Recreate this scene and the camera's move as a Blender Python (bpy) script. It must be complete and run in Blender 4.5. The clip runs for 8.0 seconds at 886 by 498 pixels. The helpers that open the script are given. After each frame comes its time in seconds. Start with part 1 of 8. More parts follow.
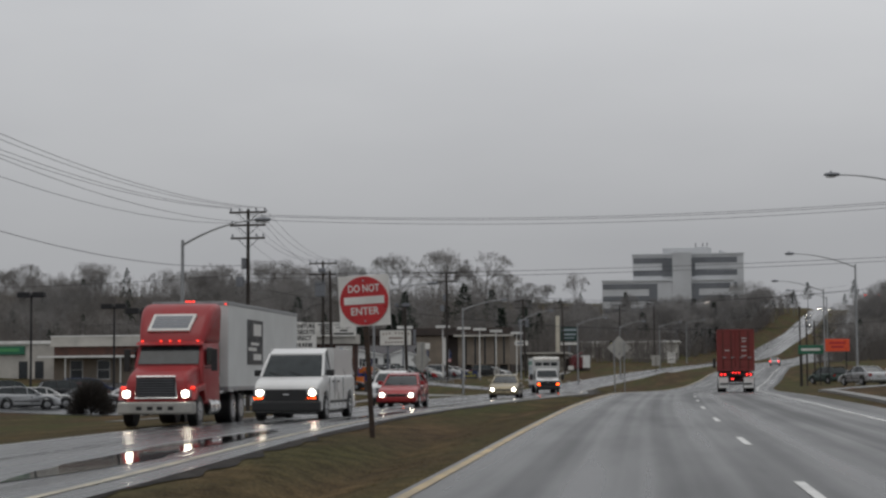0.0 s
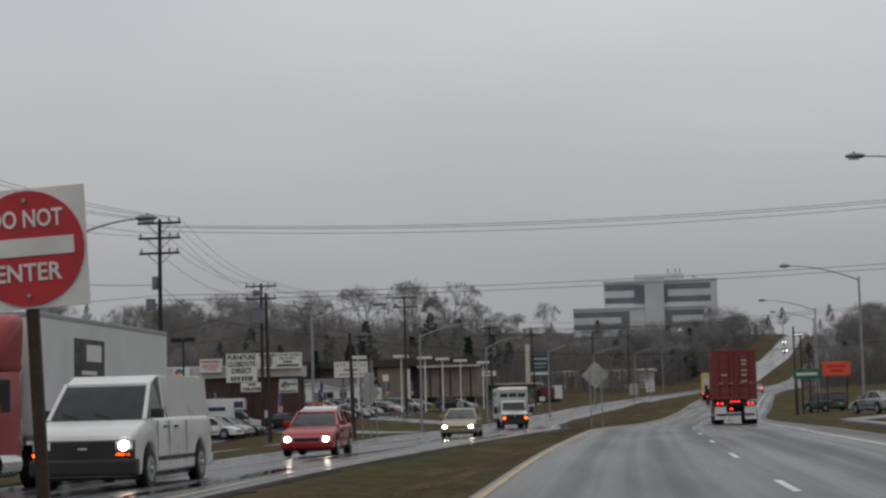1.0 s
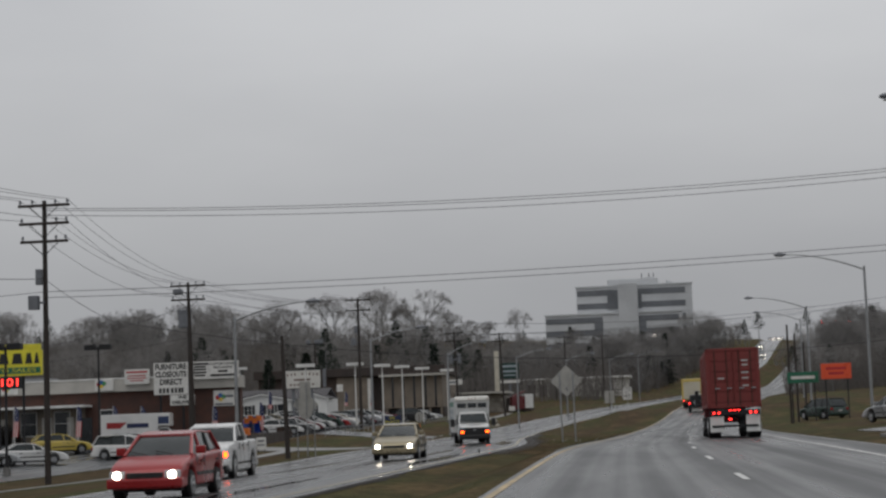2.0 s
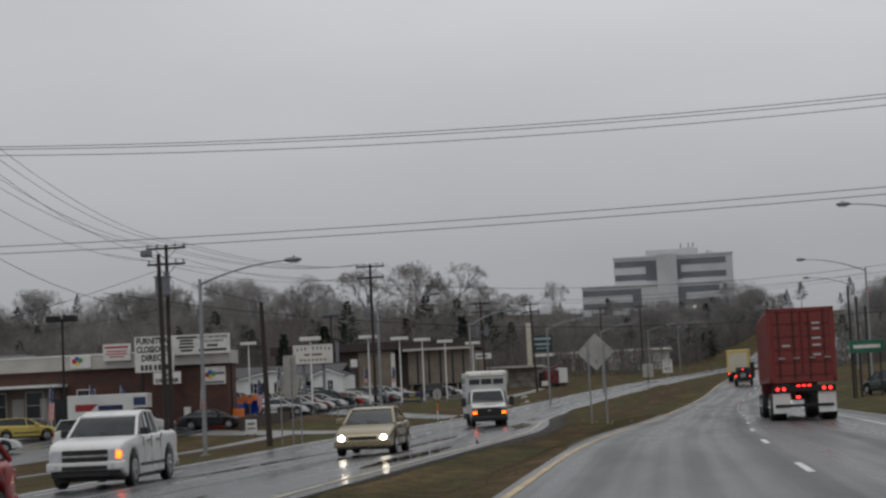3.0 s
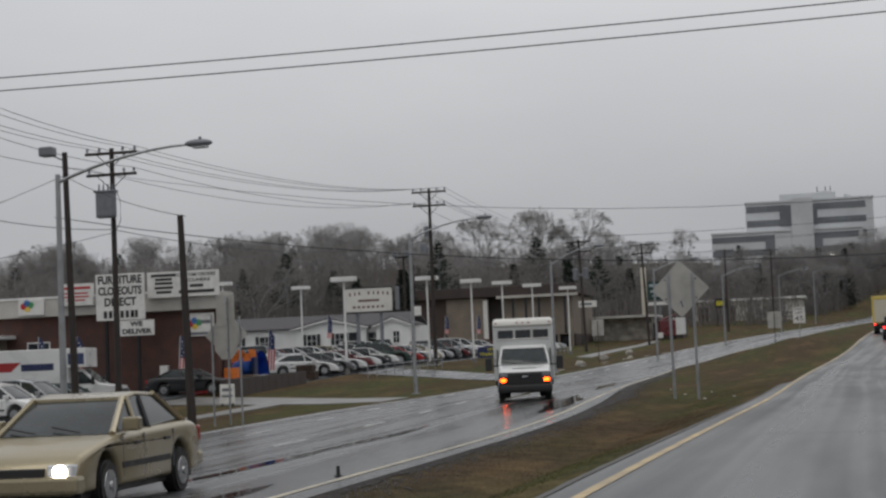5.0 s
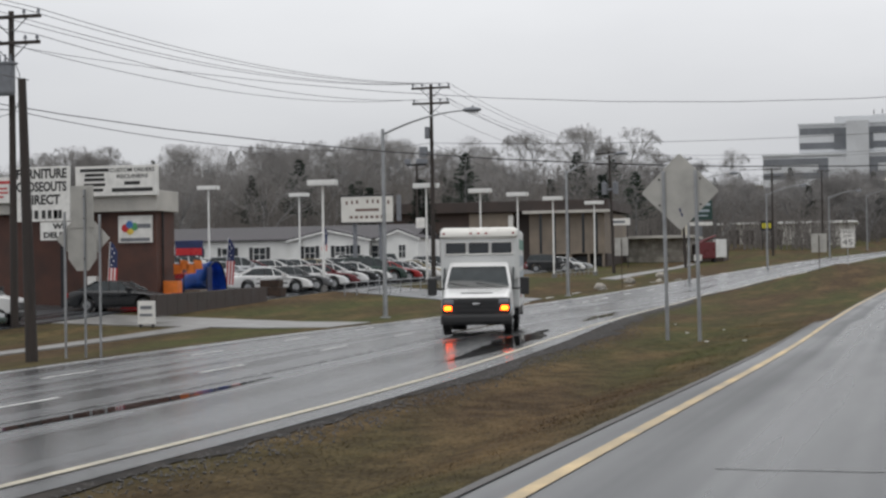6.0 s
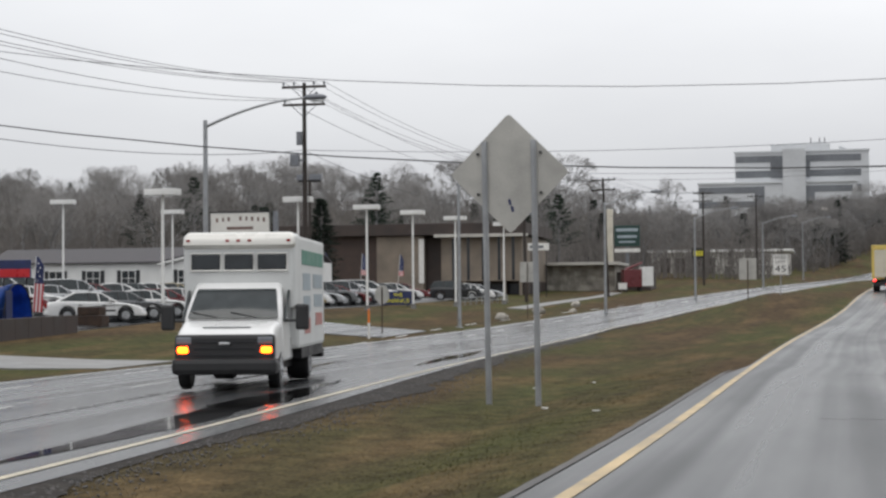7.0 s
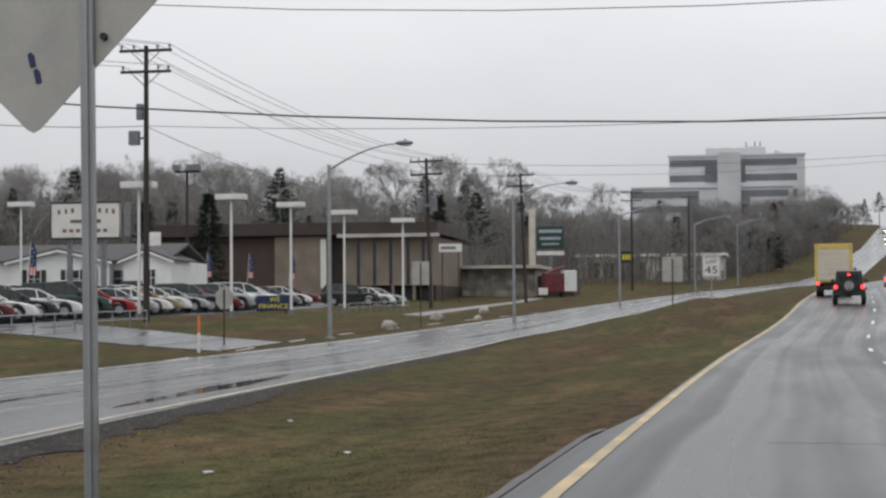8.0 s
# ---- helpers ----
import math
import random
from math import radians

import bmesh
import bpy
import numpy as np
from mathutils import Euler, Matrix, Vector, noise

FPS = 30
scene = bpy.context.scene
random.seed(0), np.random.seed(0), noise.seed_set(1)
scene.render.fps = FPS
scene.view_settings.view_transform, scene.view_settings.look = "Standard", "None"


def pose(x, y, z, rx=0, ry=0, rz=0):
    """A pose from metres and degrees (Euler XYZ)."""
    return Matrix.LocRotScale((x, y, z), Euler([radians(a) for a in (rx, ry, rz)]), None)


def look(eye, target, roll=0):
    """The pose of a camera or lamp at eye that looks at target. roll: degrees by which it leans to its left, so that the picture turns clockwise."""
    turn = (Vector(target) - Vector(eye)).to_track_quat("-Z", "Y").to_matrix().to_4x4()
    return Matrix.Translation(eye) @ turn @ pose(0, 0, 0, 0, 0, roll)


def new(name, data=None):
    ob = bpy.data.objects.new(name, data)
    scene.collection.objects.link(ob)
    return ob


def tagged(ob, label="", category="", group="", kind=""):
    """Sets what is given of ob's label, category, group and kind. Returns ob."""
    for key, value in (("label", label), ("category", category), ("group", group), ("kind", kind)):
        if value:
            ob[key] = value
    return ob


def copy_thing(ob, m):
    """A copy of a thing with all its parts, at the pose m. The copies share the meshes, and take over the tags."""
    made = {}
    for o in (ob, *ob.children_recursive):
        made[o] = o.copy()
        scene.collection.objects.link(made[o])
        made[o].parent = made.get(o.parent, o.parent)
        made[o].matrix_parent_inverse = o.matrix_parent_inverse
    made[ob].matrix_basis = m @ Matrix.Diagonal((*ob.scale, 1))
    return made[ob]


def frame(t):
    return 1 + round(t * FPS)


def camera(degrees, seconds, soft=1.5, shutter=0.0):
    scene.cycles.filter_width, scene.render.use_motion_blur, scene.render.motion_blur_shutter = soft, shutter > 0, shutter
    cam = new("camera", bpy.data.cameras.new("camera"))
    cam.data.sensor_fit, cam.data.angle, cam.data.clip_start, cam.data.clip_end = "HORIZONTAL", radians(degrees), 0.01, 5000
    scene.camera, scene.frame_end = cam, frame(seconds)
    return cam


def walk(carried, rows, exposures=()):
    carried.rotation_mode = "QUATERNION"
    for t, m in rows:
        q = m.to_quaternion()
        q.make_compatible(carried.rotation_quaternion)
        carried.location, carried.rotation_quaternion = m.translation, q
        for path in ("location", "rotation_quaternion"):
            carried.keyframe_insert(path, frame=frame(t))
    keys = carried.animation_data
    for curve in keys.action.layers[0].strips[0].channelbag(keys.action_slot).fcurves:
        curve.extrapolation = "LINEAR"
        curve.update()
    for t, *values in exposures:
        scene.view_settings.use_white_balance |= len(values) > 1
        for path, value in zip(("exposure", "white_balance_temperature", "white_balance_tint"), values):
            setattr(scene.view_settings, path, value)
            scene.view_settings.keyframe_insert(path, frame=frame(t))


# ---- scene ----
cam = camera(28.0, 8.0, soft=2.5)


def eye_pose(x, y, z, yaw, pitch, roll):
    """A camera pose from its place, its turn to the left of +y, its upward pitch and its lean."""
    way = Vector((-math.sin(radians(yaw)) * math.cos(radians(pitch)), math.cos(radians(yaw)) * math.cos(radians(pitch)), math.sin(radians(pitch))))
    return look((x, y, z), Vector((x, y, z)) + way, roll)


PATH = [
    (0.0, eye_pose(3.110, 8.416, 0.699, 8.698, 4.365, -0.375)),
    (0.5, eye_pose(2.371, 17.712, 0.767, 8.285, 4.773, -0.749)),
    (1.0, eye_pose(1.804, 26.732, 0.862, 7.711, 5.409, -1.376)),
    (1.5, eye_pose(1.380, 35.507, 0.973, 7.055, 5.691, -1.941)),
    (1.7, eye_pose(1.245, 38.956, 1.019, 6.747, 5.712, -2.156)),
    (2.8, eye_pose(0.764, 57.410, 1.265, 7.369, 5.325, -2.041)),
    (3.0, eye_pose(0.713, 60.688, 1.305, 8.069, 4.950, -2.603)),
    (3.5, eye_pose(0.620, 68.808, 1.393, 9.878, 4.811, -3.434)),
    (4.0, eye_pose(0.561, 76.844, 1.462, 10.441, 4.451, -4.130)),
    (4.2, eye_pose(0.543, 80.043, 1.484, 10.588, 4.303, -4.175)),
    (5.3, eye_pose(0.472, 97.581, 1.542, 13.184, 2.894, -1.732)),
    (5.5, eye_pose(0.459, 100.777, 1.543, 13.579, 2.266, -1.463)),
    (6.0, eye_pose(0.419, 108.804, 1.532, 14.148, 0.934, -0.867)),
    (6.5, eye_pose(0.368, 116.908, 1.507, 12.674, 0.645, -0.594)),
    (7.0, eye_pose(0.303, 125.124, 1.476, 12.188, 1.830, -0.475)),
    (7.5, eye_pose(0.224, 133.482, 1.446, 10.600, 3.290, -0.704)),
    (8.0, eye_pose(0.137, 142.015, 1.425, 10.161, 2.033, -0.397)),
]
EXPOSURES = [(0.0, 0.0), (1.5, -0.08), (4.2, 0.05), (5.5, 0.38), (6.0, 0.72), (6.5, 0.93), (7.0, 0.84), (7.5, 0.66), (8.0, 0.68)]
walk(cam, PATH, EXPOSURES)

# ---- world and light: a wet, overcast winter day ----
world = bpy.data.worlds.new("overcast_sky")
scene.world = world
world.use_nodes = True
wn = world.node_tree
wn.nodes.clear()
w_out = wn.nodes.new("ShaderNodeOutputWorld")
w_bg = wn.nodes.new("ShaderNodeBackground")
w_sky = wn.nodes.new("ShaderNodeTexSky")
w_sky.sky_type = "NISHITA"
w_sky.sun_disc = False
w_sky.sun_elevation = radians(52)
w_sky.sun_rotation = radians(20)
w_sky.air_density, w_sky.dust_density, w_sky.ozone_density = 2.0, 6.0, 1.0
w_grey = wn.nodes.new("ShaderNodeHueSaturation")
w_grey.inputs["Saturation"].default_value = 0.08
w_grey.inputs["Value"].default_value = 0.05
w_co = wn.nodes.new("ShaderNodeTexCoord")
w_map = wn.nodes.new("ShaderNodeMapping")
w_map.inputs["Scale"].default_value = (1.0, 1.0, 3.0)
w_noise = wn.nodes.new("ShaderNodeTexNoise")
w_noise.inputs["Scale"].default_value = 2.2
w_noise.inputs["Detail"].default_value = 5.0
w_ramp = wn.nodes.new("ShaderNodeValToRGB")
w_ramp.color_ramp.elements[0].position, w_ramp.color_ramp.elements[0].color = 0.3, (0.385, 0.395, 0.418, 1)
w_ramp.color_ramp.elements[1].position, w_ramp.color_ramp.elements[1].color = 0.75, (0.49, 0.50, 0.518, 1)
w_mix = wn.nodes.new("ShaderNodeMix")
w_mix.data_type = "RGBA"
w_mix.inputs[0].default_value = 0.75
wn.links.new(w_sky.outputs[0], w_grey.inputs["Color"])
wn.links.new(w_co.outputs["Generated"], w_map.inputs[0])
wn.links.new(w_map.outputs[0], w_noise.inputs["Vector"])
wn.links.new(w_noise.outputs[0], w_ramp.inputs[0])
wn.links.new(w_grey.outputs[0], w_mix.inputs[6])
wn.links.new(w_ramp.outputs[0], w_mix.inputs[7])
w_sep = wn.nodes.new("ShaderNodeSeparateXYZ")
wn.links.new(w_co.outputs["Generated"], w_sep.inputs[0])
w_rise = wn.nodes.new("ShaderNodeMapRange")
w_rise.inputs["From Min"].default_value, w_rise.inputs["From Max"].default_value = 0.08, 0.24
w_rise.inputs["To Min"].default_value, w_rise.inputs["To Max"].default_value = 0.96, 1.32
wn.links.new(w_sep.outputs[2], w_rise.inputs[0])
w_lift = wn.nodes.new("ShaderNodeVectorMath")
w_lift.operation = "SCALE"
wn.links.new(w_mix.outputs[2], w_lift.inputs[0])
wn.links.new(w_rise.outputs[0], w_lift.inputs["Scale"])
wn.links.new(w_lift.outputs[0], w_bg.inputs["Color"])
w_bg.inputs["Strength"].default_value = 1.08
wn.links.new(w_bg.outputs[0], w_out.inputs[0])

sun = new("overcast_sun", bpy.data.lights.new("overcast_sun", "SUN"))
sun.data.energy, sun.data.angle, sun.data.color = 0.6, radians(40), (1.0, 0.97, 0.93)
sun.matrix_world = look((0, 0, 100), (12, 40, 0))


# ---- materials ----
def mat(name, color, rough=0.6, metal=0.0, vary=0.25, scale=3.0, fine=40.0, bump=0.0, rough_vary=0.15, coat=0.0,
        stretch=(1, 1, 1), second=None, emit=0.0, alpha=1.0, by_object=0.0, trans=0.0, spec=0.5):
    """A procedural surface: base colour varied at two scales, uneven gloss and fine relief."""
    m = bpy.data.materials.new(name)
    m.use_nodes = True
    nt = m.node_tree
    p = nt.nodes["Principled BSDF"]
    p.inputs["Metallic"].default_value = metal
    p.inputs["Specular IOR Level"].default_value = spec
    p.inputs["Coat Weight"].default_value = coat
    p.inputs["Coat Roughness"].default_value = 0.08
    p.inputs["Transmission Weight"].default_value = trans
    co = nt.nodes.new("ShaderNodeTexCoord")
    mp = nt.nodes.new("ShaderNodeMapping")
    mp.inputs["Scale"].default_value = stretch
    nt.links.new(co.outputs["Object"], mp.inputs[0])
    big = nt.nodes.new("ShaderNodeTexNoise")
    big.inputs["Scale"].default_value, big.inputs["Detail"].default_value = scale, 4.0
    small = nt.nodes.new("ShaderNodeTexNoise")
    small.inputs["Scale"].default_value, small.inputs["Detail"].default_value = fine, 2.0
    for n in (big, small):
        nt.links.new(mp.outputs[0], n.inputs["Vector"])
    ramp = nt.nodes.new("ShaderNodeValToRGB")
    lo = [c * (1 - vary) for c in color]
    hi = [min(1.0, c * (1 + vary)) for c in (second or color)]
    ramp.color_ramp.elements[0].position, ramp.color_ramp.elements[0].color = 0.32, (*lo, 1)
    ramp.color_ramp.elements[1].position, ramp.color_ramp.elements[1].color = 0.68, (*hi, 1)
    nt.links.new(big.outputs[0], ramp.inputs[0])
    grain = nt.nodes.new("ShaderNodeMix")
    grain.data_type, grain.blend_type = "RGBA", "MULTIPLY"
    grain.inputs[0].default_value = min(1.0, vary * 1.2)
    nt.links.new(ramp.outputs[0], grain.inputs[6])
    nt.links.new(small.outputs[0], grain.inputs[7])
    colour = grain.outputs[2]
    if by_object:
        info = nt.nodes.new("ShaderNodeObjectInfo")
        mr = nt.nodes.new("ShaderNodeMapRange")
        mr.inputs["To Min"].default_value, mr.inputs["To Max"].default_value = 1 - by_object, 1 + by_object
        nt.links.new(info.outputs["Random"], mr.inputs[0])
        hs = nt.nodes.new("ShaderNodeHueSaturation")
        nt.links.new(mr.outputs[0], hs.inputs["Value"])
        nt.links.new(colour, hs.inputs["Color"])
        colour = hs.outputs[0]
    nt.links.new(colour, p.inputs["Base Color"])
    rr = nt.nodes.new("ShaderNodeMapRange")
    rr.inputs["From Min"].default_value, rr.inputs["From Max"].default_value = 0.3, 0.7
    rr.inputs["To Min"].default_value = max(0.02, rough - rough_vary)
    rr.inputs["To Max"].default_value = min(1.0, rough + rough_vary)
    nt.links.new(big.outputs[0], rr.inputs[0])
    nt.links.new(rr.outputs[0], p.inputs["Roughness"])
    if bump:
        b = nt.nodes.new("ShaderNodeBump")
        b.inputs["Strength"].default_value, b.inputs["Distance"].default_value = bump, 0.02
        nt.links.new(small.outputs[0], b.inputs["Height"])
        nt.links.new(b.outputs[0], p.inputs["Normal"])
    if emit:
        p.inputs["Emission Color"].default_value = (*color, 1)
        p.inputs["Emission Strength"].default_value = emit
    return m


def wet_asphalt(name, base, wetness, source="UV"):
    """Wet tarmac: streaks along the lanes, films of water that mirror the sky, darker pooled patches."""
    m = bpy.data.materials.new(name)
    m.use_nodes = True
    nt = m.node_tree
    p = nt.nodes["Principled BSDF"]
    co = nt.nodes.new("ShaderNodeTexCoord")

    def noise_at(sc, scale, detail=4.0):
        mp = nt.nodes.new("ShaderNodeMapping")
        mp.inputs["Scale"].default_value = sc
        n = nt.nodes.new("ShaderNodeTexNoise")
        n.inputs["Scale"].default_value, n.inputs["Detail"].default_value = scale, detail
        nt.links.new(co.outputs[source], mp.inputs[0])
        nt.links.new(mp.outputs[0], n.inputs["Vector"])
        return n

    streak = noise_at((1.0, 0.0035, 1.0), 1.3, 2.5)
    pool = noise_at((1.0, 0.10, 1.0), 0.6, 4.0)
    stone = noise_at((1, 1, 1), 90.0, 2.0)
    ramp = nt.nodes.new("ShaderNodeValToRGB")
    ramp.color_ramp.elements[0].position, ramp.color_ramp.elements[0].color = 0.35, (base * 0.68, base * 0.76, base * 0.84, 1)
    ramp.color_ramp.elements[1].position, ramp.color_ramp.elements[1].color = 0.7, (base * 1.42, base * 1.52, base * 1.62, 1)
    nt.links.new(streak.outputs[0], ramp.inputs[0])
    nt.links.new(ramp.outputs[0], p.inputs["Base Color"])
    add = nt.nodes.new("ShaderNodeMath")
    add.operation = "MULTIPLY_ADD"
    part_pool = nt.nodes.new("ShaderNodeMath")
    part_pool.operation = "MULTIPLY"
    part_pool.inputs[1].default_value = 0.7
    nt.links.new(pool.outputs[0], part_pool.inputs[0])
    nt.links.new(streak.outputs[0], add.inputs[0])
    add.inputs[1].default_value = 1.3
    nt.links.new(part_pool.outputs[0], add.inputs[2])
    rr = nt.nodes.new("ShaderNodeMapRange")
    rr.interpolation_type = "SMOOTHSTEP"
    rr.inputs["From Min"].default_value, rr.inputs["From Max"].default_value = 0.62, 1.38
    rr.inputs["To Min"].default_value, rr.inputs["To Max"].default_value = wetness[0], wetness[1]
    nt.links.new(add.outputs[0], rr.inputs[0])
    nt.links.new(rr.outputs[0], p.inputs["Roughness"])
    p.inputs["Specular IOR Level"].default_value = 0.6
    b = nt.nodes.new("ShaderNodeBump")
    b.inputs["Strength"].default_value, b.inputs["Distance"].default_value = 0.12, 0.01
    nt.links.new(stone.outputs[0], b.inputs["Height"])
    nt.links.new(b.outputs[0], p.inputs["Normal"])
    return m


M = {}
M["road"] = wet_asphalt("wet_asphalt", 0.026, (0.18, 0.60))
M["road_far"] = wet_asphalt("wet_asphalt_pooled", 0.029, (0.12, 0.34))
M["lot"] = wet_asphalt("wet_lot_asphalt", 0.04, (0.12, 0.5), "Object")
M["lip"] = mat("crumbled_tarmac", (0.11, 0.105, 0.10), 0.7, vary=0.45, scale=2.0, fine=20, bump=0.5)
M["concrete"] = mat("wet_concrete", (0.19, 0.185, 0.175), 0.45, vary=0.3, scale=0.8, fine=30, bump=0.2)


def matted_grass(name, gain):
    """Matted winter grass: brown and olive patches, straw tufts and fine fibres."""
    m = bpy.data.materials.new(name)
    m.use_nodes = True
    nt = m.node_tree
    p = nt.nodes["Principled BSDF"]
    p.inputs["Roughness"].default_value = 0.95
    p.inputs["Specular IOR Level"].default_value = 0.06
    co = nt.nodes.new("ShaderNodeTexCoord")

    def field(sc, detail, lo, hi, out_lo, out_hi):
        mp = nt.nodes.new("ShaderNodeMapping")
        mp.inputs["Scale"].default_value = sc
        n = nt.nodes.new("ShaderNodeTexNoise")
        n.inputs["Scale"].default_value, n.inputs["Detail"].default_value = 1.0, detail
        r = nt.nodes.new("ShaderNodeMapRange")
        for key, v in (("From Min", lo), ("From Max", hi), ("To Min", out_lo), ("To Max", out_hi)):
            r.inputs[key].default_value = v
        nt.links.new(co.outputs["Object"], mp.inputs[0])
        nt.links.new(mp.outputs[0], n.inputs["Vector"])
        nt.links.new(n.outputs[0], r.inputs[0])
        return r

    def blend(kind, fac, a, b):
        x = nt.nodes.new("ShaderNodeMix")
        x.data_type, x.blend_type = "RGBA", kind
        for socket, v in ((x.inputs[0], fac), (x.inputs[6], a), (x.inputs[7], b)):
            if isinstance(v, (int, float)):
                socket.default_value = v
            elif isinstance(v, tuple):
                socket.default_value = (*[c * gain for c in v], 1)
            else:
                nt.links.new(v, socket)
        return x.outputs[2]

    patch = field((0.24, 0.035, 0.2), 3.0, 0.38, 0.62, 0, 1)
    straw = field((0.70, 0.14, 0.5), 4.0, 0.50, 0.72, 0, 0.85)
    mud = field((0.6, 0.10, 0.5), 4.0, 0.55, 0.75, 0, 0.5)
    tuft = field((3.0, 1.6, 3.0), 3.0, 0.30, 0.70, 0.66, 1.28)
    fibre = field((26.0, 9.0, 20.0), 2.0, 0.30, 0.70, 0.65, 1.30)
    c = blend("MIX", patch.outputs[0], (0.088, 0.060, 0.033), (0.077, 0.080, 0.030))
    c = blend("MIX", straw.outputs[0], c, (0.165, 0.112, 0.056))
    c = blend("MIX", mud.outputs[0], c, (0.050, 0.034, 0.026))
    c = blend("MULTIPLY", 1.0, c, tuft.outputs[0])
    c = blend("MULTIPLY", 1.0, c, fibre.outputs[0])
    nt.links.new(c, p.inputs["Base Color"])
    bump = nt.nodes.new("ShaderNodeBump")
    bump.inputs["Strength"].default_value, bump.inputs["Distance"].default_value = 0.5, 0.06
    nt.links.new(tuft.outputs[0], bump.inputs["Height"])
    nt.links.new(bump.outputs[0], p.inputs["Normal"])
    return m


M["grass"] = matted_grass("winter_grass", 0.76)
M["blade"] = matted_grass("grass_blades", 1.0)
M["gravel"] = mat("wet_gravel", (0.050, 0.044, 0.039), 0.85, vary=0.7, scale=2.2, fine=11.0, bump=1.0, spec=0.12, rough_vary=0.1)
M["water"] = mat("standing_water", (0.012, 0.012, 0.012), 0.04, vary=0.2, scale=1.0, fine=5.0, rough_vary=0.03, spec=0.5)
M["seam"] = mat("tar_seam", (0.012, 0.012, 0.013), 0.25, vary=0.3, scale=1.0, fine=20)
M["faded_line"] = mat("faded_road_paint", (0.50, 0.45, 0.34), 0.5, vary=0.35, scale=1.2, fine=20)
M["yellow_line"] = mat("yellow_road_paint", (0.52, 0.40, 0.23), 0.6, vary=0.35, scale=1.0, fine=30)
M["white_line"] = mat("white_road_paint", (0.72, 0.72, 0.70), 0.5, vary=0.25, scale=1.5, fine=30)
M["pole_wood"] = mat("wet_pole_wood", (0.045, 0.035, 0.03), 0.75, vary=0.4, scale=2.0, fine=25, stretch=(6, 6, 0.5), bump=0.4)
M["galv"] = mat("galvanised_steel", (0.36, 0.37, 0.38), 0.45, 0.7, vary=0.15, scale=3.0, fine=40)
M["dull_galv"] = mat("sign_back_aluminium", (0.45, 0.44, 0.41), 0.5, 0.35, vary=0.15, scale=2.0, fine=30)
M["dark_steel"] = mat("dark_steel", (0.03, 0.03, 0.033), 0.5, 0.5, vary=0.2)
M["lamp_grey"] = mat("grey_lamp_housing", (0.20, 0.21, 0.23), 0.5, 0.3, vary=0.15)
M["white_paint"] = mat("white_paint", (0.78, 0.78, 0.76), 0.5, vary=0.1, scale=1.5)
M["red_sign"] = mat("red_sign_face", (0.50, 0.025, 0.03), 0.4, vary=0.12, scale=4)
M["sign_white"] = mat("white_sign_face", (0.74, 0.73, 0.70), 0.45, vary=0.1, scale=3)
M["sign_black"] = mat("black_sign_letters", (0.02, 0.02, 0.02), 0.5, vary=0.1)
M["rust_post"] = mat("rusty_post", (0.07, 0.045, 0.032), 0.7, 0.3, vary=0.5, scale=3, fine=30, bump=0.3)
M["brick"] = mat("red_brown_brick", (0.105, 0.050, 0.038), 0.75, vary=0.3, scale=1.2, fine=20, bump=0.4, by_object=0.25)
M["mortar"] = mat("dark_mortar", (0.12, 0.09, 0.075), 0.85, vary=0.25, scale=2, fine=30, bump=0.3)
M["tan_wall"] = mat("tan_stucco", (0.24, 0.20, 0.16), 0.8, vary=0.2, scale=0.6, fine=20, bump=0.2)
M["dark_wall"] = mat("dark_brown_cladding", (0.06, 0.045, 0.04), 0.7, vary=0.3, scale=0.8, fine=15)
M["fascia"] = mat("weathered_white_fascia", (0.52, 0.50, 0.46), 0.55, vary=0.2, scale=0.5, fine=12)
M["siding"] = mat("white_clapboard", (0.74, 0.74, 0.72), 0.55, vary=0.08, scale=0.8, fine=14)
M["shingle"] = mat("grey_shingles", (0.085, 0.08, 0.085), 0.8, vary=0.3, scale=1.5, fine=12, bump=0.5)
M["shutter"] = mat("black_shutter", (0.025, 0.027, 0.03), 0.5, vary=0.2)
# Office colours lifted and cooled: distance haze put into the base colour.
M["office"] = mat("hazed_precast_concrete", (0.60, 0.615, 0.63), 0.7, vary=0.12, scale=0.08, fine=1.0)
M["office_glass"] = mat("hazed_ribbon_glazing", (0.17, 0.18, 0.195), 0.2, 0.0, vary=0.2, scale=0.1, fine=1.0, rough_vary=0.05)
M["glass"] = mat("dark_car_glass", (0.035, 0.042, 0.044), 0.08, 0.0, vary=0.2, rough_vary=0.03, coat=0.0)
M["glass"].node_tree.nodes["Principled BSDF"].inputs["IOR"].default_value = 1.42
M["window"] = mat("dark_window_pane", (0.03, 0.035, 0.04), 0.08, vary=0.2, rough_vary=0.04)
M["rubber"] = mat("wet_tyre_rubber", (0.018, 0.018, 0.019), 0.55, vary=0.2, scale=4)
M["rim"] = mat("wheel_rim_metal", (0.42, 0.43, 0.44), 0.35, 0.8, vary=0.15)
M["black_trim"] = mat("black_plastic_trim", (0.02, 0.02, 0.021), 0.5, vary=0.2)
M["chrome"] = mat("chrome", (0.6, 0.6, 0.6), 0.2, 1.0, vary=0.1)
M["headlamp_on"] = mat("lit_headlamp", (1.0, 0.90, 0.72), 0.2, emit=22.0)
M["headlamp_amber"] = mat("lit_amber_lamp", (1.0, 0.075, 0.004), 0.2, emit=9.0)
M["far_lamp"] = mat("small_lit_lamp", (1.0, 0.9, 0.8), 0.3, emit=2.0)
M["headlamp_off"] = mat("headlamp_lens", (0.62, 0.64, 0.66), 0.12, vary=0.1, coat=0.5)
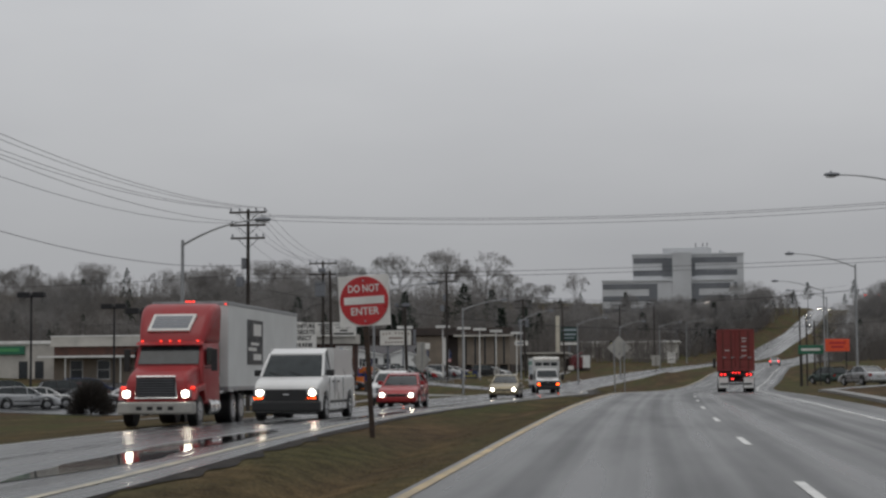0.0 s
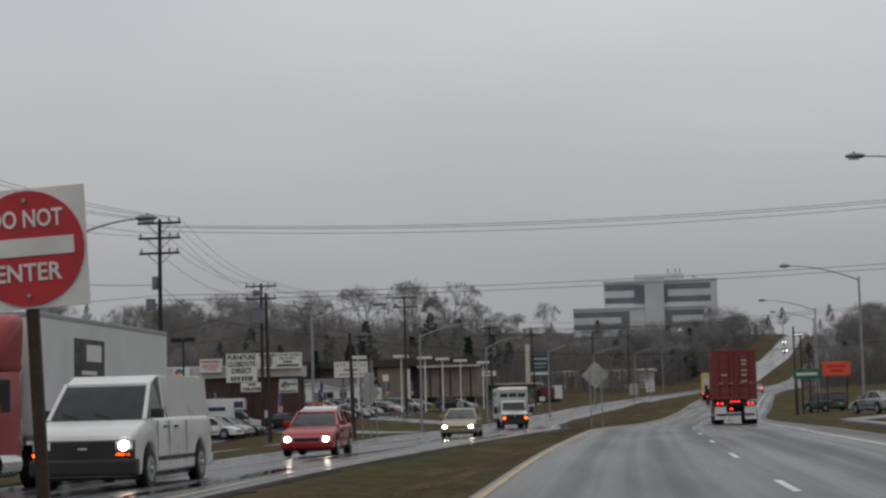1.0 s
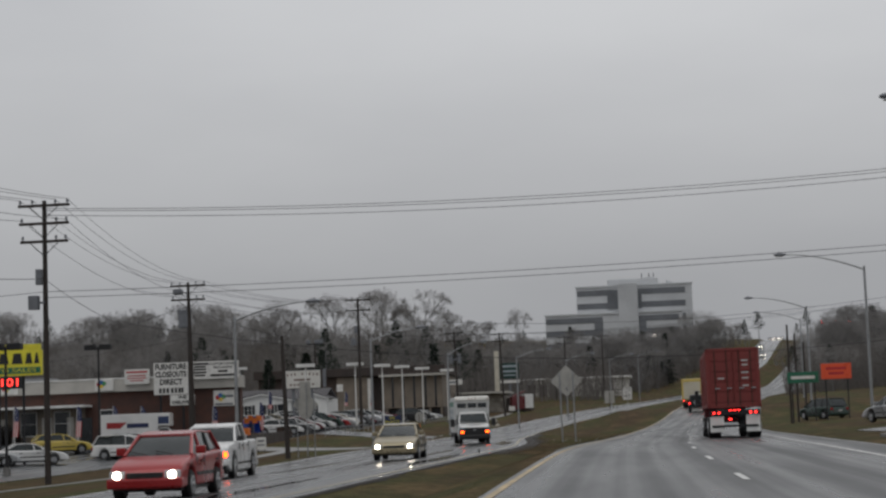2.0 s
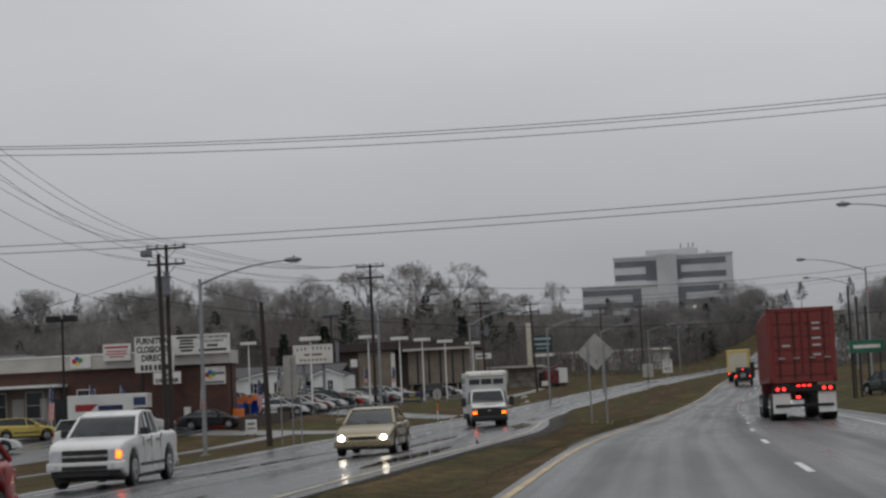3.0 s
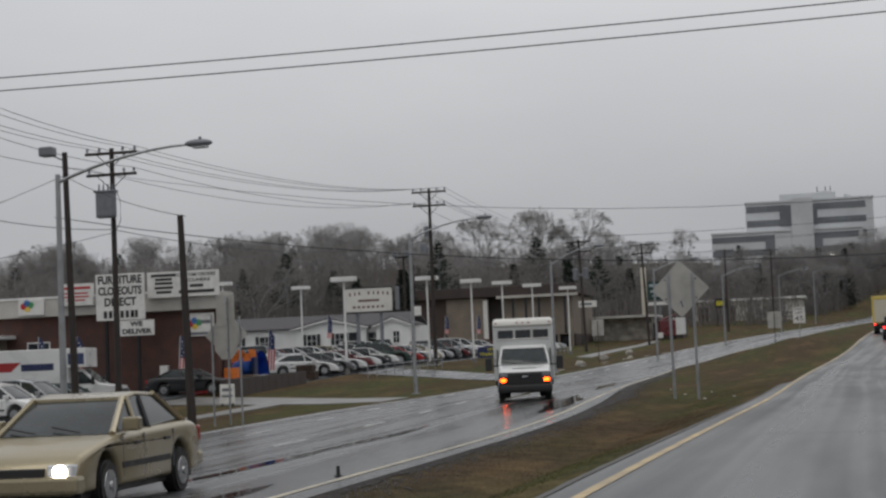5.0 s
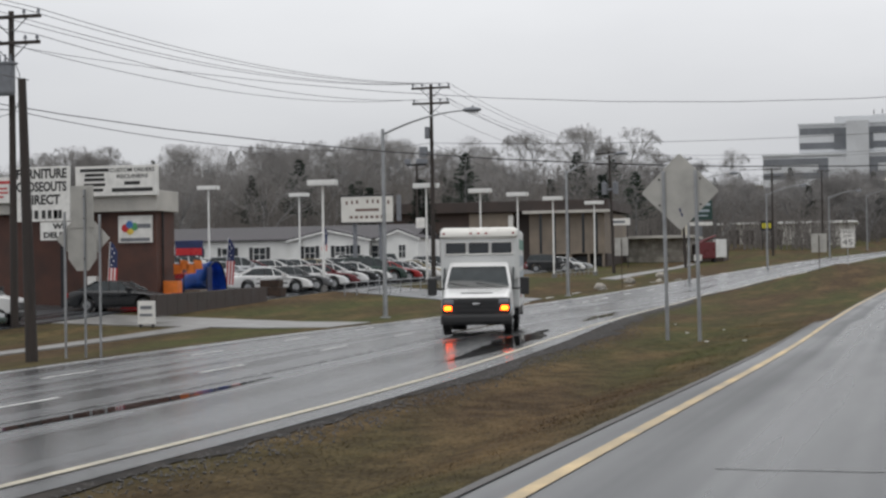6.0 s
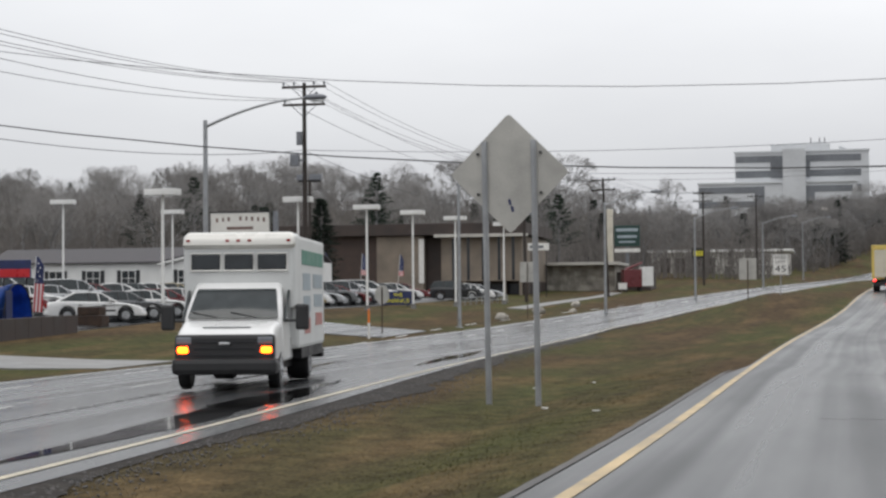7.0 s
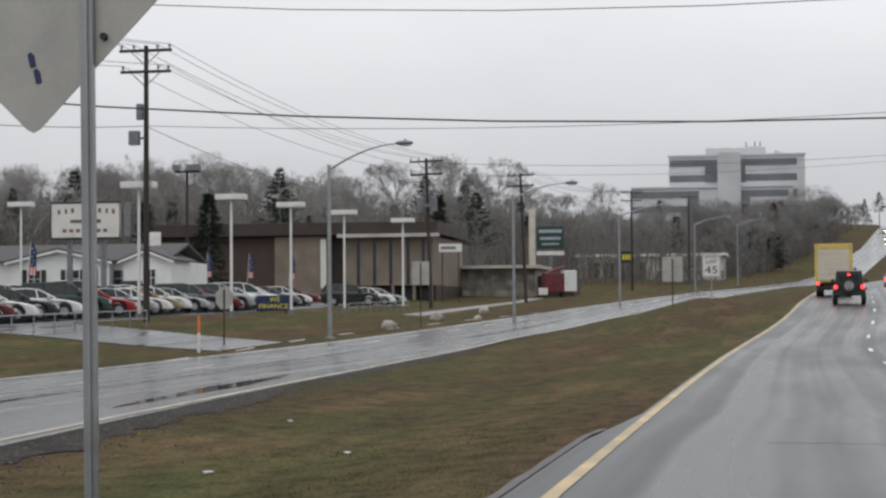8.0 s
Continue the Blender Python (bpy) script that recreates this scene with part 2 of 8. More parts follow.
M["tail_on"] = mat("lit_tail_lamp", (1.0, 0.03, 0.025), 0.2, emit=3.6)
M["marker_on"] = mat("lit_marker_lamp", (1.0, 0.04, 0.02), 0.2, emit=2.2)
M["tail_off"] = mat("tail_lamp_lens", (0.28, 0.012, 0.012), 0.15, vary=0.1, coat=0.5)
M["plate"] = mat("number_plate_face", (0.5, 0.5, 0.48), 0.4, vary=0.1)
PAINT = {}
for n, c, me in (("white", (0.72, 0.72, 0.71), 0), ("silver", (0.42, 0.43, 0.44), 0.6), ("grey", (0.14, 0.145, 0.15), 0.4), ("black", (0.018, 0.019, 0.021), 0.1),
                 ("red", (0.34, 0.018, 0.02), 0.1), ("maroon", (0.13, 0.018, 0.022), 0.2), ("green", (0.03, 0.055, 0.045), 0.3), ("blue", (0.03, 0.05, 0.13), 0.3),
                 ("gold", (0.33, 0.28, 0.18), 0.5), ("yellow", (0.60, 0.46, 0.10), 0), ("truck_red", (0.30, 0.014, 0.017), 0.0), ("container", (0.20, 0.032, 0.028), 0.0),
                 ("trailer", (0.64, 0.65, 0.64), 0.0), ("truck_yellow", (0.66, 0.50, 0.13), 0.0), ("orange", (0.80, 0.085, 0.02), 0.0), ("cream", (0.62, 0.58, 0.48), 0.0), ("cream_white", (0.66, 0.645, 0.60), 0.0)):
    PAINT[n] = mat(n + "_paint", c, 0.32 if n not in ("container", "trailer", "truck_red") else 0.6 if n != "truck_red" else 0.48, me, vary=0.06, scale=0.9, fine=14, rough_vary=0.1, coat=0.0 if n in ("container", "trailer") else 0.12 if n == "truck_red" else 0.35)


# ---- mesh helpers ----
def mesh_ob(name, bm, material, parent=None, label="", smooth=False):
    me = bpy.data.meshes.new(name)
    bm.to_mesh(me)
    bm.free()
    for mt in (material if isinstance(material, (list, tuple)) else (material,)):
        me.materials.append(mt)
    if smooth:
        me.shade_smooth()
    if smooth == "edges":
        me.set_sharp_from_angle(angle=radians(33))
    ob = new(name, me)
    if parent is not None:
        ob.parent = parent
    if label:
        ob["label"] = label
    return ob


def part(name, bm, material, parent, label="", smooth=False):
    return mesh_ob(name, bm, material, parent, label, smooth)


def thing(name, m, label, category, group="", kind=""):
    ob = new(name)
    ob.empty_display_size = 0.2
    ob.matrix_basis = m
    return tagged(ob, label, category, group, kind)


def add_box(bm, lo, hi, bevel=0.0):
    lo, hi = Vector(lo), Vector(hi)
    r = bmesh.ops.create_cube(bm, size=1.0, matrix=Matrix.Translation((lo + hi) / 2) @ Matrix.Diagonal((*(hi - lo), 1)))
    if bevel:
        bmesh.ops.bevel(bm, geom=list({e for v in r["verts"] for e in v.link_edges}), offset=bevel, segments=2, affect="EDGES", profile=0.6)
    return bm


def box(lo, hi, bevel=0.0):
    return add_box(bmesh.new(), lo, hi, bevel)


def add_tube(bm, a, b, r0, r1=None, n=10, cap=True):
    a, b = Vector(a), Vector(b)
    r1 = r0 if r1 is None else r1
    q = (b - a).to_track_quat("Z", "Y").to_matrix().to_4x4()
    bmesh.ops.create_cone(bm, cap_ends=cap, segments=n, radius1=r0, radius2=r1, depth=(b - a).length, matrix=Matrix.Translation((a + b) / 2) @ q)
    return bm


def tube(a, b, r0, r1=None, n=10):
    return add_tube(bmesh.new(), a, b, r0, r1, n)


def add_poly(bm, pts, y0, y1, axis="y"):
    """A prism: a closed outline pushed along an axis. For axis x the outline is (y, z); for y (x, z); for z (x, y)."""
    def at(p, s):
        return {"x": (s, p[0], p[1]), "y": (p[0], s, p[1]), "z": (p[0], p[1], s)}[axis]
    a, b = [bm.verts.new(at(p, y0)) for p in pts], [bm.verts.new(at(p, y1)) for p in pts]
    bm.faces.new(a), bm.faces.new(list(reversed(b)))
    for i in range(len(pts)):
        j = (i + 1) % len(pts)
        bm.faces.new((a[j], a[i], b[i], b[j]))
    bmesh.ops.recalc_face_normals(bm, faces=bm.faces[:])
    return bm


def prism(pts, y0, y1, axis="y"):
    return add_poly(bmesh.new(), pts, y0, y1, axis)


def path_tube(pts, r, n=6, r1=None):
    """A bent tube along points."""
    bm = bmesh.new()
    pts = [Vector(p) for p in pts]
    rings = []
    for i, p in enumerate(pts):
        d = (pts[min(i + 1, len(pts) - 1)] - pts[max(i - 1, 0)]).normalized()
        q = d.to_track_quat("Z", "Y").to_matrix()
        rad = r if r1 is None else r + (r1 - r) * i / (len(pts) - 1)
        rings.append([bm.verts.new(p + q @ Vector((rad * math.cos(6.2832 * k / n), rad * math.sin(6.2832 * k / n), 0))) for k in range(n)])
    for a, b in zip(rings, rings[1:]):
        for k in range(n):
            bm.faces.new((a[k], a[(k + 1) % n], b[(k + 1) % n], b[k]))
    bm.faces.new(list(reversed(rings[0]))), bm.faces.new(rings[-1])
    return bm


def words(name, text, size, material, parent, m, depth=0.004, width=None, label="", bold=0.0):
    """Raised lettering in the built-in font, centred, in the x-z plane and facing -y before the pose m."""
    cu = bpy.data.curves.new(name, "FONT")
    cu.body, cu.size, cu.extrude, cu.align_x, cu.align_y, cu.resolution_u = text, size, depth, "CENTER", "CENTER", 3
    cu.offset = bold
    tmp = new(name, cu)
    bpy.context.view_layer.update()
    me = bpy.data.meshes.new_from_object(tmp.evaluated_get(bpy.context.evaluated_depsgraph_get()))
    bpy.data.objects.remove(tmp)
    bpy.data.curves.remove(cu)
    if width:
        xs = [v.co.x for v in me.vertices]
        k = width / max(1e-6, max(xs) - min(xs))
        me.transform(Matrix.Diagonal((k, 1, 1, 1)))
    me.transform(m @ pose(0, 0, 0, 90, 0, 0))
    me.materials.clear()
    me.materials.append(material)
    ob = new(name, me)
    ob.parent = parent
    if label:
        ob["label"] = label
    return ob


# ---- lie of the land ----
def curve_of(knots):
    ys, vs = zip(*knots)
    grid = np.arange(-120.0, 2500.0, 2.0)
    raw = np.interp(grid, ys, vs)
    ker = np.hanning(13)
    ker /= ker.sum()
    smooth = np.convolve(np.pad(raw, 6, mode="edge"), ker, mode="valid")
    return lambda y: float(np.interp(y, grid, smooth))


# own carriageway: yellow edge line and level
YELLOW = curve_of([(-100, 3.0), (0, 0.95), (26, 0.1), (40, -0.5), (62, -1.3), (80, -1.7), (98, -2.03), (110, -2.0), (119, -1.87), (130, -1.66), (138, -1.5), (146, -1.40), (160, -1.35), (175, -1.15), (195, -0.75), (205, -0.35), (215, 0.35), (230, 1.5), (250, 2.6), (300, 5.3), (370, 10.5), (400, 14.5), (450, 22), (500, 28), (560, 35), (620, 41), (650, 45), (720, 52), (800, 59), (1000, 78), (1300, 106), (2400, 210)])
LEVEL = curve_of([(-100, -1.0), (0, -0.6), (20, -0.45), (35, -0.3), (69, 0.03), (100, 0.2), (125, 0.15), (142, 0.1), (165, 0.08), (200, 0.2), (215, 0.55), (230, 1.2), (242, 1.75), (260, 2.25), (300, 3.2), (350, 4.1), (400, 5.1), (450, 6.5), (500, 8.4), (560, 12.4), (620, 16), (650, 18.4), (720, 23.7), (800, 29.3), (900, 36.2), (1000, 40.2), (1100, 40.5), (2400, 50)])
# the opposing carriageway: edges beside the median and beside the verge
NEAR = curve_of([(-100, 0.5), (0, -0.6), (25, -2.2), (35, -3.4), (52, -4.8), (70, -5.4), (116, -5.65), (127, -5.6), (133, -5.8), (139, -6.15), (151, -7.0), (161, -8.0), (174, -8.9), (201, -10.1), (225, -11.2), (240, -10.7), (260, -9.5), (285, -6.9), (300, -4.7), (320, -1.7), (345, 1.5), (370, 3.9), (400, 8.2), (450, 14.5), (500, 19.8), (560, 26.4), (620, 32.5), (650, 36.5), (720, 43), (800, 49.8), (1000, 68), (1300, 96), (2400, 200)])
FAR = curve_of([(-100, -9), (0, -10), (44, -13), (62, -14.5), (92, -16.2), (139, -19.4), (150, -20.3), (170, -21.2), (187, -20.6), (210, -20), (247, -18.9), (280, -17.0), (300, -15.1), (332, -11.4), (360, -6.2), (400, -0.5), (450, 5.5), (500, 10.5), (560, 17.1), (620, 23.2), (650, 27.2), (720, 33.6), (800, 40.5), (1000, 58), (1300, 86), (2400, 190)])
NEAR_Z = curve_of([(-100, -0.7), (0, -0.4), (35, -0.15), (70, -0.08), (116, 0.0), (175, 0.03), (205, 0.06), (225, 0.2), (240, 0.38), (260, 0.95), (285, 1.65), (300, 2.25), (320, 3.0), (345, 3.7), (370, 4.3), (400, 4.9), (450, 6.3), (500, 8.1), (560, 12.2), (620, 15.8), (650, 18.2), (720, 23.5), (800, 29.1), (900, 36), (1000, 40), (1100, 40.3), (2400, 49.8)])
FAR_Z = curve_of([(-100, -0.8), (0, -0.7), (70, -0.6), (140, -0.55), (170, -0.45), (187, -0.35), (210, -0.1), (226, 0.12), (247, 0.5), (280, 1.25), (300, 1.85), (332, 2.8), (360, 3.7), (400, 4.7), (450, 6.1), (500, 7.9), (560, 12), (620, 15.6), (650, 18), (720, 23.3), (800, 29), (900, 35.9), (1000, 39.9), (1100, 40.2), (2400, 49.7)])
LOT_Z = curve_of([(-100, -1.3), (60, -1.25), (130, -1.15), (150, -0.95), (160, -0.8), (174, -0.3), (190, 0.25), (208, 0.8), (226, 1.2), (250, 1.45), (272, 1.85), (315, 2.3), (370, 4.3), (450, 7.4), (540, 12), (650, 19.5), (800, 31), (1000, 44), (2400, 60)])


# where the median swells up to the level of the own carriageway
CROWN = curve_of([(-100, 0), (198, 0), (228, 1), (252, 1), (285, 0.45), (330, 0.3), (420, 0), (2400, 0)])


def MARGIN(y):
    """How far the tarmac goes on past the yellow line."""
    return float(np.interp(y, [-100, 60, 95, 112, 161, 164], [0.14, 0.14, 0.2, 0.36, 0.36, 0.12]))


def anchors(y):
    """Stations across the land at y: (x, z) from far left to far right."""
    f, n, c = FAR(y), NEAR(y), YELLOW(y)
    fz, nz, cz, lz = FAR_Z(y), NEAR_Z(y), LEVEL(y), LOT_Z(y)
    lx = min(-31.0, f - 10.0)
    e = c + 9.6
    low = min(nz, cz) - 0.16
    mid = low + (cz + 0.2 - low) * CROWN(y)
    return [(lx - 1500, lz + 30), (lx - 600, lz + 16), (lx - 260, lz + 8), (lx - 120, lz + 4), (lx - 60, lz + 2.2), (lx - 30, lz + 1.0), (lx - 12, lz + 0.45), (lx, lz),
            (f - 4, (fz * 2 + lz) / 3 - 0.05), (f - 0.6, fz + 0.02), (f, fz), (n, nz), (n + 0.7, nz - 0.06), ((n + c) / 2, mid), (c - MARGIN(y) - 0.4, cz - 0.02), (c - MARGIN(y), cz), (e, cz - 0.12),
            (e + 0.5, cz - 0.05), (e + 6, cz + 0.35), (e + 20, cz + 1.0), (e + 60, cz + 2.6), (e + 160, cz + 7), (e + 500, cz + 22), (e + 1500, cz + 40)]


def ground_z(x, y):
    xs, zs = zip(*anchors(y))
    return float(np.interp(x, xs, zs))


def on_ground(x, y, rz=0.0, dz=0.0):
    return pose(x, y, ground_z(x, y) + dz, 0, 0, rz)


STATIONS = [-100, -60, -30] + list(range(-10, 340, 5)) + list(range(340, 600, 10)) + list(range(600, 1000, 20)) + [1000, 1050, 1100, 1300, 1600, 2000, 2400]


def INSET(y):
    """How far the faded line keeps from the rim of the opposing carriageway."""
    return float(np.interp(y, [-100, 150, 172], [0.55, 0.55, 0.16]))


def build_ground():
    bm = bmesh.new()
    rows = []
    for y in STATIONS:
        row = []
        for k, (x, z) in enumerate(anchors(y)):
            if k in (11, 16):
                row.append(bm.verts.new((x - 0.3, y, z - 0.07)))
            row.append(bm.verts.new((x, y, z)))
            if k in (10, 15):
                row.append(bm.verts.new((x + 0.3, y, z - 0.07)))
        # just inside each road the sheet dips under the tarmac
        rows.append(row)
    for a, b in zip(rows, rows[1:]):
        for k in range(len(a) - 1):
            bm.faces.new((a[k], a[k + 1], b[k + 1], b[k]))
    return tagged(mesh_ob("ground", bm, M["grass"], smooth=True), "wet brown and green winter grass verges and median", "grass", kind="structure")


def strip(name, x0, x1, y0, y1, material, lift, parent=None, label="", step=5.0):
    """A ribbon along the road between two edge functions."""
    bm = bmesh.new()
    ys = list(np.arange(y0, y1, step)) + [y1]
    cols = 5 if name in ("road", "opposite_road") else 1
    rows = []
    for y in ys:
        a, b = x0(y), x1(y)
        rows.append([bm.verts.new((a + (b - a) * k / cols, y, ground_z(a + (b - a) * k / cols, y) + lift)) for k in range(cols + 1)])
    lanes = bm.loops.layers.uv.new("lanes")
    for i, (a, b) in enumerate(zip(rows, rows[1:])):
        for k in range(cols):
            f = bm.faces.new((a[k], a[k + 1], b[k + 1], b[k]))
            wide = (x1(ys[i]) - x0(ys[i])) / cols
            for loop, (u, v) in zip(f.loops, ((k, ys[i]), (k + 1, ys[i]), (k + 1, ys[i + 1]), (k, ys[i + 1]))):
                loop[lanes].uv = (u * wide, v)
    return mesh_ob(name, bm, material, parent, label, smooth=True)


ground = build_ground()
road = tagged(strip("road", lambda y: YELLOW(y) - MARGIN(y), lambda y: YELLOW(y) + 9.6, -100, 1080, M["road"], 0.012), "wet grey asphalt carriageway with tyre streaks", "road", kind="structure")
opposite_road = tagged(strip("opposite_road", FAR, NEAR, -100, 1080, M["road_far"], 0.012), "wet asphalt carriageway with puddles mirroring the sky", "road", kind="structure")
strip("yellow_edge_line", lambda y: YELLOW(y) - 0.06, lambda y: YELLOW(y) + 0.06, -60, 420, M["yellow_line"], 0.020, road, "worn yellow edge line")
strip("white_edge_line", lambda y: YELLOW(y) + 7.9, lambda y: YELLOW(y) + 8.03, -60, 420, M["white_line"], 0.020, road, "white edge line")
strip("yellow_edge_line", lambda y: NEAR(y) - INSET(y) - 0.07, lambda y: NEAR(y) - INSET(y) + 0.07, -60, 420, M["faded_line"], 0.020, opposite_road, "faded yellow edge line")
strip("white_edge_line", lambda y: FAR(y) + 0.45, lambda y: FAR(y) + 0.57, -60, 420, M["white_line"], 0.020, opposite_road, "white edge line")
for k in range(-6, 24):
    y0 = 100.3 + 12.2 * k
    strip("lane_dash", lambda y: YELLOW(y) + 3.95, lambda y: YELLOW(y) + 4.07, y0 - 1.5, y0 + 1.5, M["white_line"], 0.020, road)
    y1 = 131.5 + 9.8 * k
    for off in (6.3, 10.0):
        strip("lane_dash", lambda y: NEAR(y) - off - 0.06, lambda y: NEAR(y) - off + 0.06, y1 - 1.5 + off * 0.2, y1 + 1.5 + off * 0.2, M["white_line"], 0.020, opposite_road)

strip("gravel_shoulder", lambda y: NEAR(y) + 0.02, lambda y: NEAR(y) + 0.22 + 0.32 * noise.noise(Vector((0, y * 0.15, 3))) + 0.16 * noise.noise(Vector((4, y * 0.9, 3))) + (0.55 + 0.45 * noise.noise(Vector((9, y * 0.35, 3))) + 0.3 * noise.noise(Vector((9, y * 1.7, 3)))) * max(0.0, 1 - abs(y - 159) / 20), 15, 260, M["gravel"], 0.012, opposite_road, "wet dark gravel strip beside the tarmac", 0.35)
strip("road_seam", lambda y: NEAR(y) - 4.55, lambda y: NEAR(y) - 4.43, 20, 330, M["seam"], 0.018, opposite_road, "dark tarred seam", 5.0)
strip("tarmac_lip", lambda y: YELLOW(y) - MARGIN(y) - 0.08 + 0.025 * noise.noise(Vector((1, y * 1.1, 5))), lambda y: YELLOW(y) - MARGIN(y) + 0.01, 100, 162, M["lip"], 0.022, road, "pale crumbling edge of the tarmac", 0.5)


for y, x0, x1 in ((46.0, 0.6, 3.6), (81.0, 1.2, 3.7), (121.5, 1.0, 3.6), (147.0, 1.6, 3.7), (160.5, 1.5, 3.4), (188.0, 0.8, 3.6)):
    bm = bmesh.new()
    cut = [(x0 + (x1 - x0) * i / 8, y + 0.10 * noise.noise(Vector((y, i * 0.6, 2)))) for i in range(9)]
    top_edge = [bm.verts.new((YELLOW(yc) + xc, yc + 0.025, ground_z(YELLOW(yc) + xc, yc) + 0.019)) for xc, yc in cut]
    low_edge = [bm.verts.new((YELLOW(yc) + xc, yc - 0.025, ground_z(YELLOW(yc) + xc, yc) + 0.019)) for xc, yc in cut]
    for i in range(8):
        bm.faces.new((low_edge[i], low_edge[i + 1], top_edge[i + 1], top_edge[i]))
    mesh_ob("road_crack", bm, M["seam"], road, "dark crack across the lane")


def puddle(edge, x0, x1, y0, y1, seed, parent, lift=0.019):
    """A thin sheet of standing water with a ragged outline, x0 to x1 metres inside the edge."""
    bm = bmesh.new()
    n = max(12, int((y1 - y0) / 0.8))
    rows = []
    for i in range(n + 1):
        f = i / n
        y = y0 + (y1 - y0) * f
        w = math.sin(math.pi * min(1.0, max(0.0, f))) ** 0.6
        mid_x = (x0 + x1) / 2 + 0.35 * noise.noise(Vector((seed, y * 0.10, 0)))
        half = abs(x1 - x0) / 2 * w * (0.7 + 0.6 * noise.noise(Vector((seed + 7, y * 0.22, 0))) + 0.25 * noise.noise(Vector((seed + 3, y * 0.9, 0))))
        a, b = edge(y) - mid_x - max(0.02, half), edge(y) - mid_x + max(0.02, half)
        rows.append([bm.verts.new((x, y, ground_z(x, y) + lift)) for x in (a, (a + b) / 2, b)])
    for a, b in zip(rows, rows[1:]):
        for k in range(2):
            bm.faces.new((a[k], a[k + 1], b[k + 1], b[k]))
    return mesh_ob("puddle", bm, M["water"], parent, "standing rain water")


for k, (x0, x1, y0, y1) in enumerate(((0.9, 2.6, 26, 44), (1.0, 2.4, 52, 66), (2.2, 3.0, 72, 92), (0.9, 1.9, 100, 116), (0.8, 2.1, 141, 160), (3.4, 4.2, 118, 138), (0.9, 1.7, 168, 182), (6.8, 7.5, 106, 126), (4.4, 4.9, 160, 176))):
    puddle(NEAR, x0, x1, y0, y1, 3.7 * k + 1, opposite_road)


# ---- poles, lamps and wires ----
def utility_pole(x, y, top, arms=2, transformer=False, lean=0.0, label="dark wooden utility pole with two crossarms and insulators", box_at=0.0, gap=1.05):
    z = ground_z(x, y)
    h = top - z
    t = thing("utility_pole", pose(x, y, z, 0, lean, 0), label, "utility pole", group="utility poles along the road")
    part("pole", tube((0, 0, -0.3), (0, 0, h), 0.17, 0.11, 12), M["pole_wood"], t)
    for k in range(arms):
        za = h - 0.25 - gap * k
        half = 1.35 - 0.05 * k
        a = part("crossarm", box((-half, -0.14, za - 0.07), (half, -0.02, za + 0.07), 0.01), M["pole_wood"], t)
        for s in (-1, 1):
            part("brace", tube((s * 0.75, -0.09, za - 0.05), (0, -0.12, za - 0.75), 0.022, n=6), M["dark_steel"], t)
        for s in ((-0.92, -0.45, 0.45, 0.92) if k == 0 else (-0.9, 0.5, 0.9)):
            bm = tube((s * half, -0.08, za + 0.06), (s * half, -0.08, za + 0.16), 0.03, n=8)
            add_tube(bm, (s * half, -0.08, za + 0.14), (s * half, -0.08, za + 0.30), 0.085, 0.05, 8)
            part("insulator", bm, M["lamp_grey"], a)
    if transformer == "bank":
        bm = box((-0.68, -0.62, h - 3.45), (0.30, -0.20, h - 2.15), 0.12)
        add_box(bm, (-0.74, -0.66, h - 2.2), (0.36, -0.16, h - 2.1), 0.02)
        for s in (-0.55, -0.32, -0.08, 0.16):
            add_tube(bm, (s, -0.4, h - 2.1), (s + 0.02, -0.4, h - 1.78), 0.055, 0.03, 8)
        add_box(bm, (-0.1, -0.24, h - 3.0), (0.1, -0.08, h - 2.6))
        part("transformer", bm, M["lamp_grey"], t, "squat grey pole transformer with bushings")
        part("drop_wire", path_tube([(0.2, -0.4, h - 1.8), (0.5, -0.3, h - 2.6), (0.45, -0.2, h - 3.6), (0.1, -0.15, h - 4.2)], 0.018, 5), M["dark_steel"], t)
    elif transformer:
        for s in (-0.55, 0.55):
            bm = tube((s, -0.2, h - 4.3), (s, -0.2, h - 3.2), 0.27, n=14)
            add_tube(bm, (s, -0.2, h - 3.2), (s, -0.2, h - 3.1), 0.29, 0.18, 14)
            add_tube(bm, (s, -0.2, h - 3.1), (s, -0.2, h - 2.85), 0.05, 0.03, 8)
            add_box(bm, (min(0, s), -0.24, h - 3.9), (max(0, s), -0.16, h - 3.7))
            part("transformer", bm, M["lamp_grey"], t, "grey pole transformer can")
    if box_at:
        bm = box((-0.75, -0.5, h - box_at - 0.35), (-0.25, -0.1, h - box_at + 0.35), 0.03)
        add_box(bm, (-0.3, -0.2, h - box_at - 0.05), (0, -0.1, h - box_at + 0.05))
        part("flood_lamp", bm, M["lamp_grey"], t, "grey floodlight on a bracket")
        part("switch_box", box((-0.42, -0.3, h - box_at + 0.9), (-0.1, -0.08, h - box_at + 1.7), 0.03), M["lamp_grey"], t)
    return t


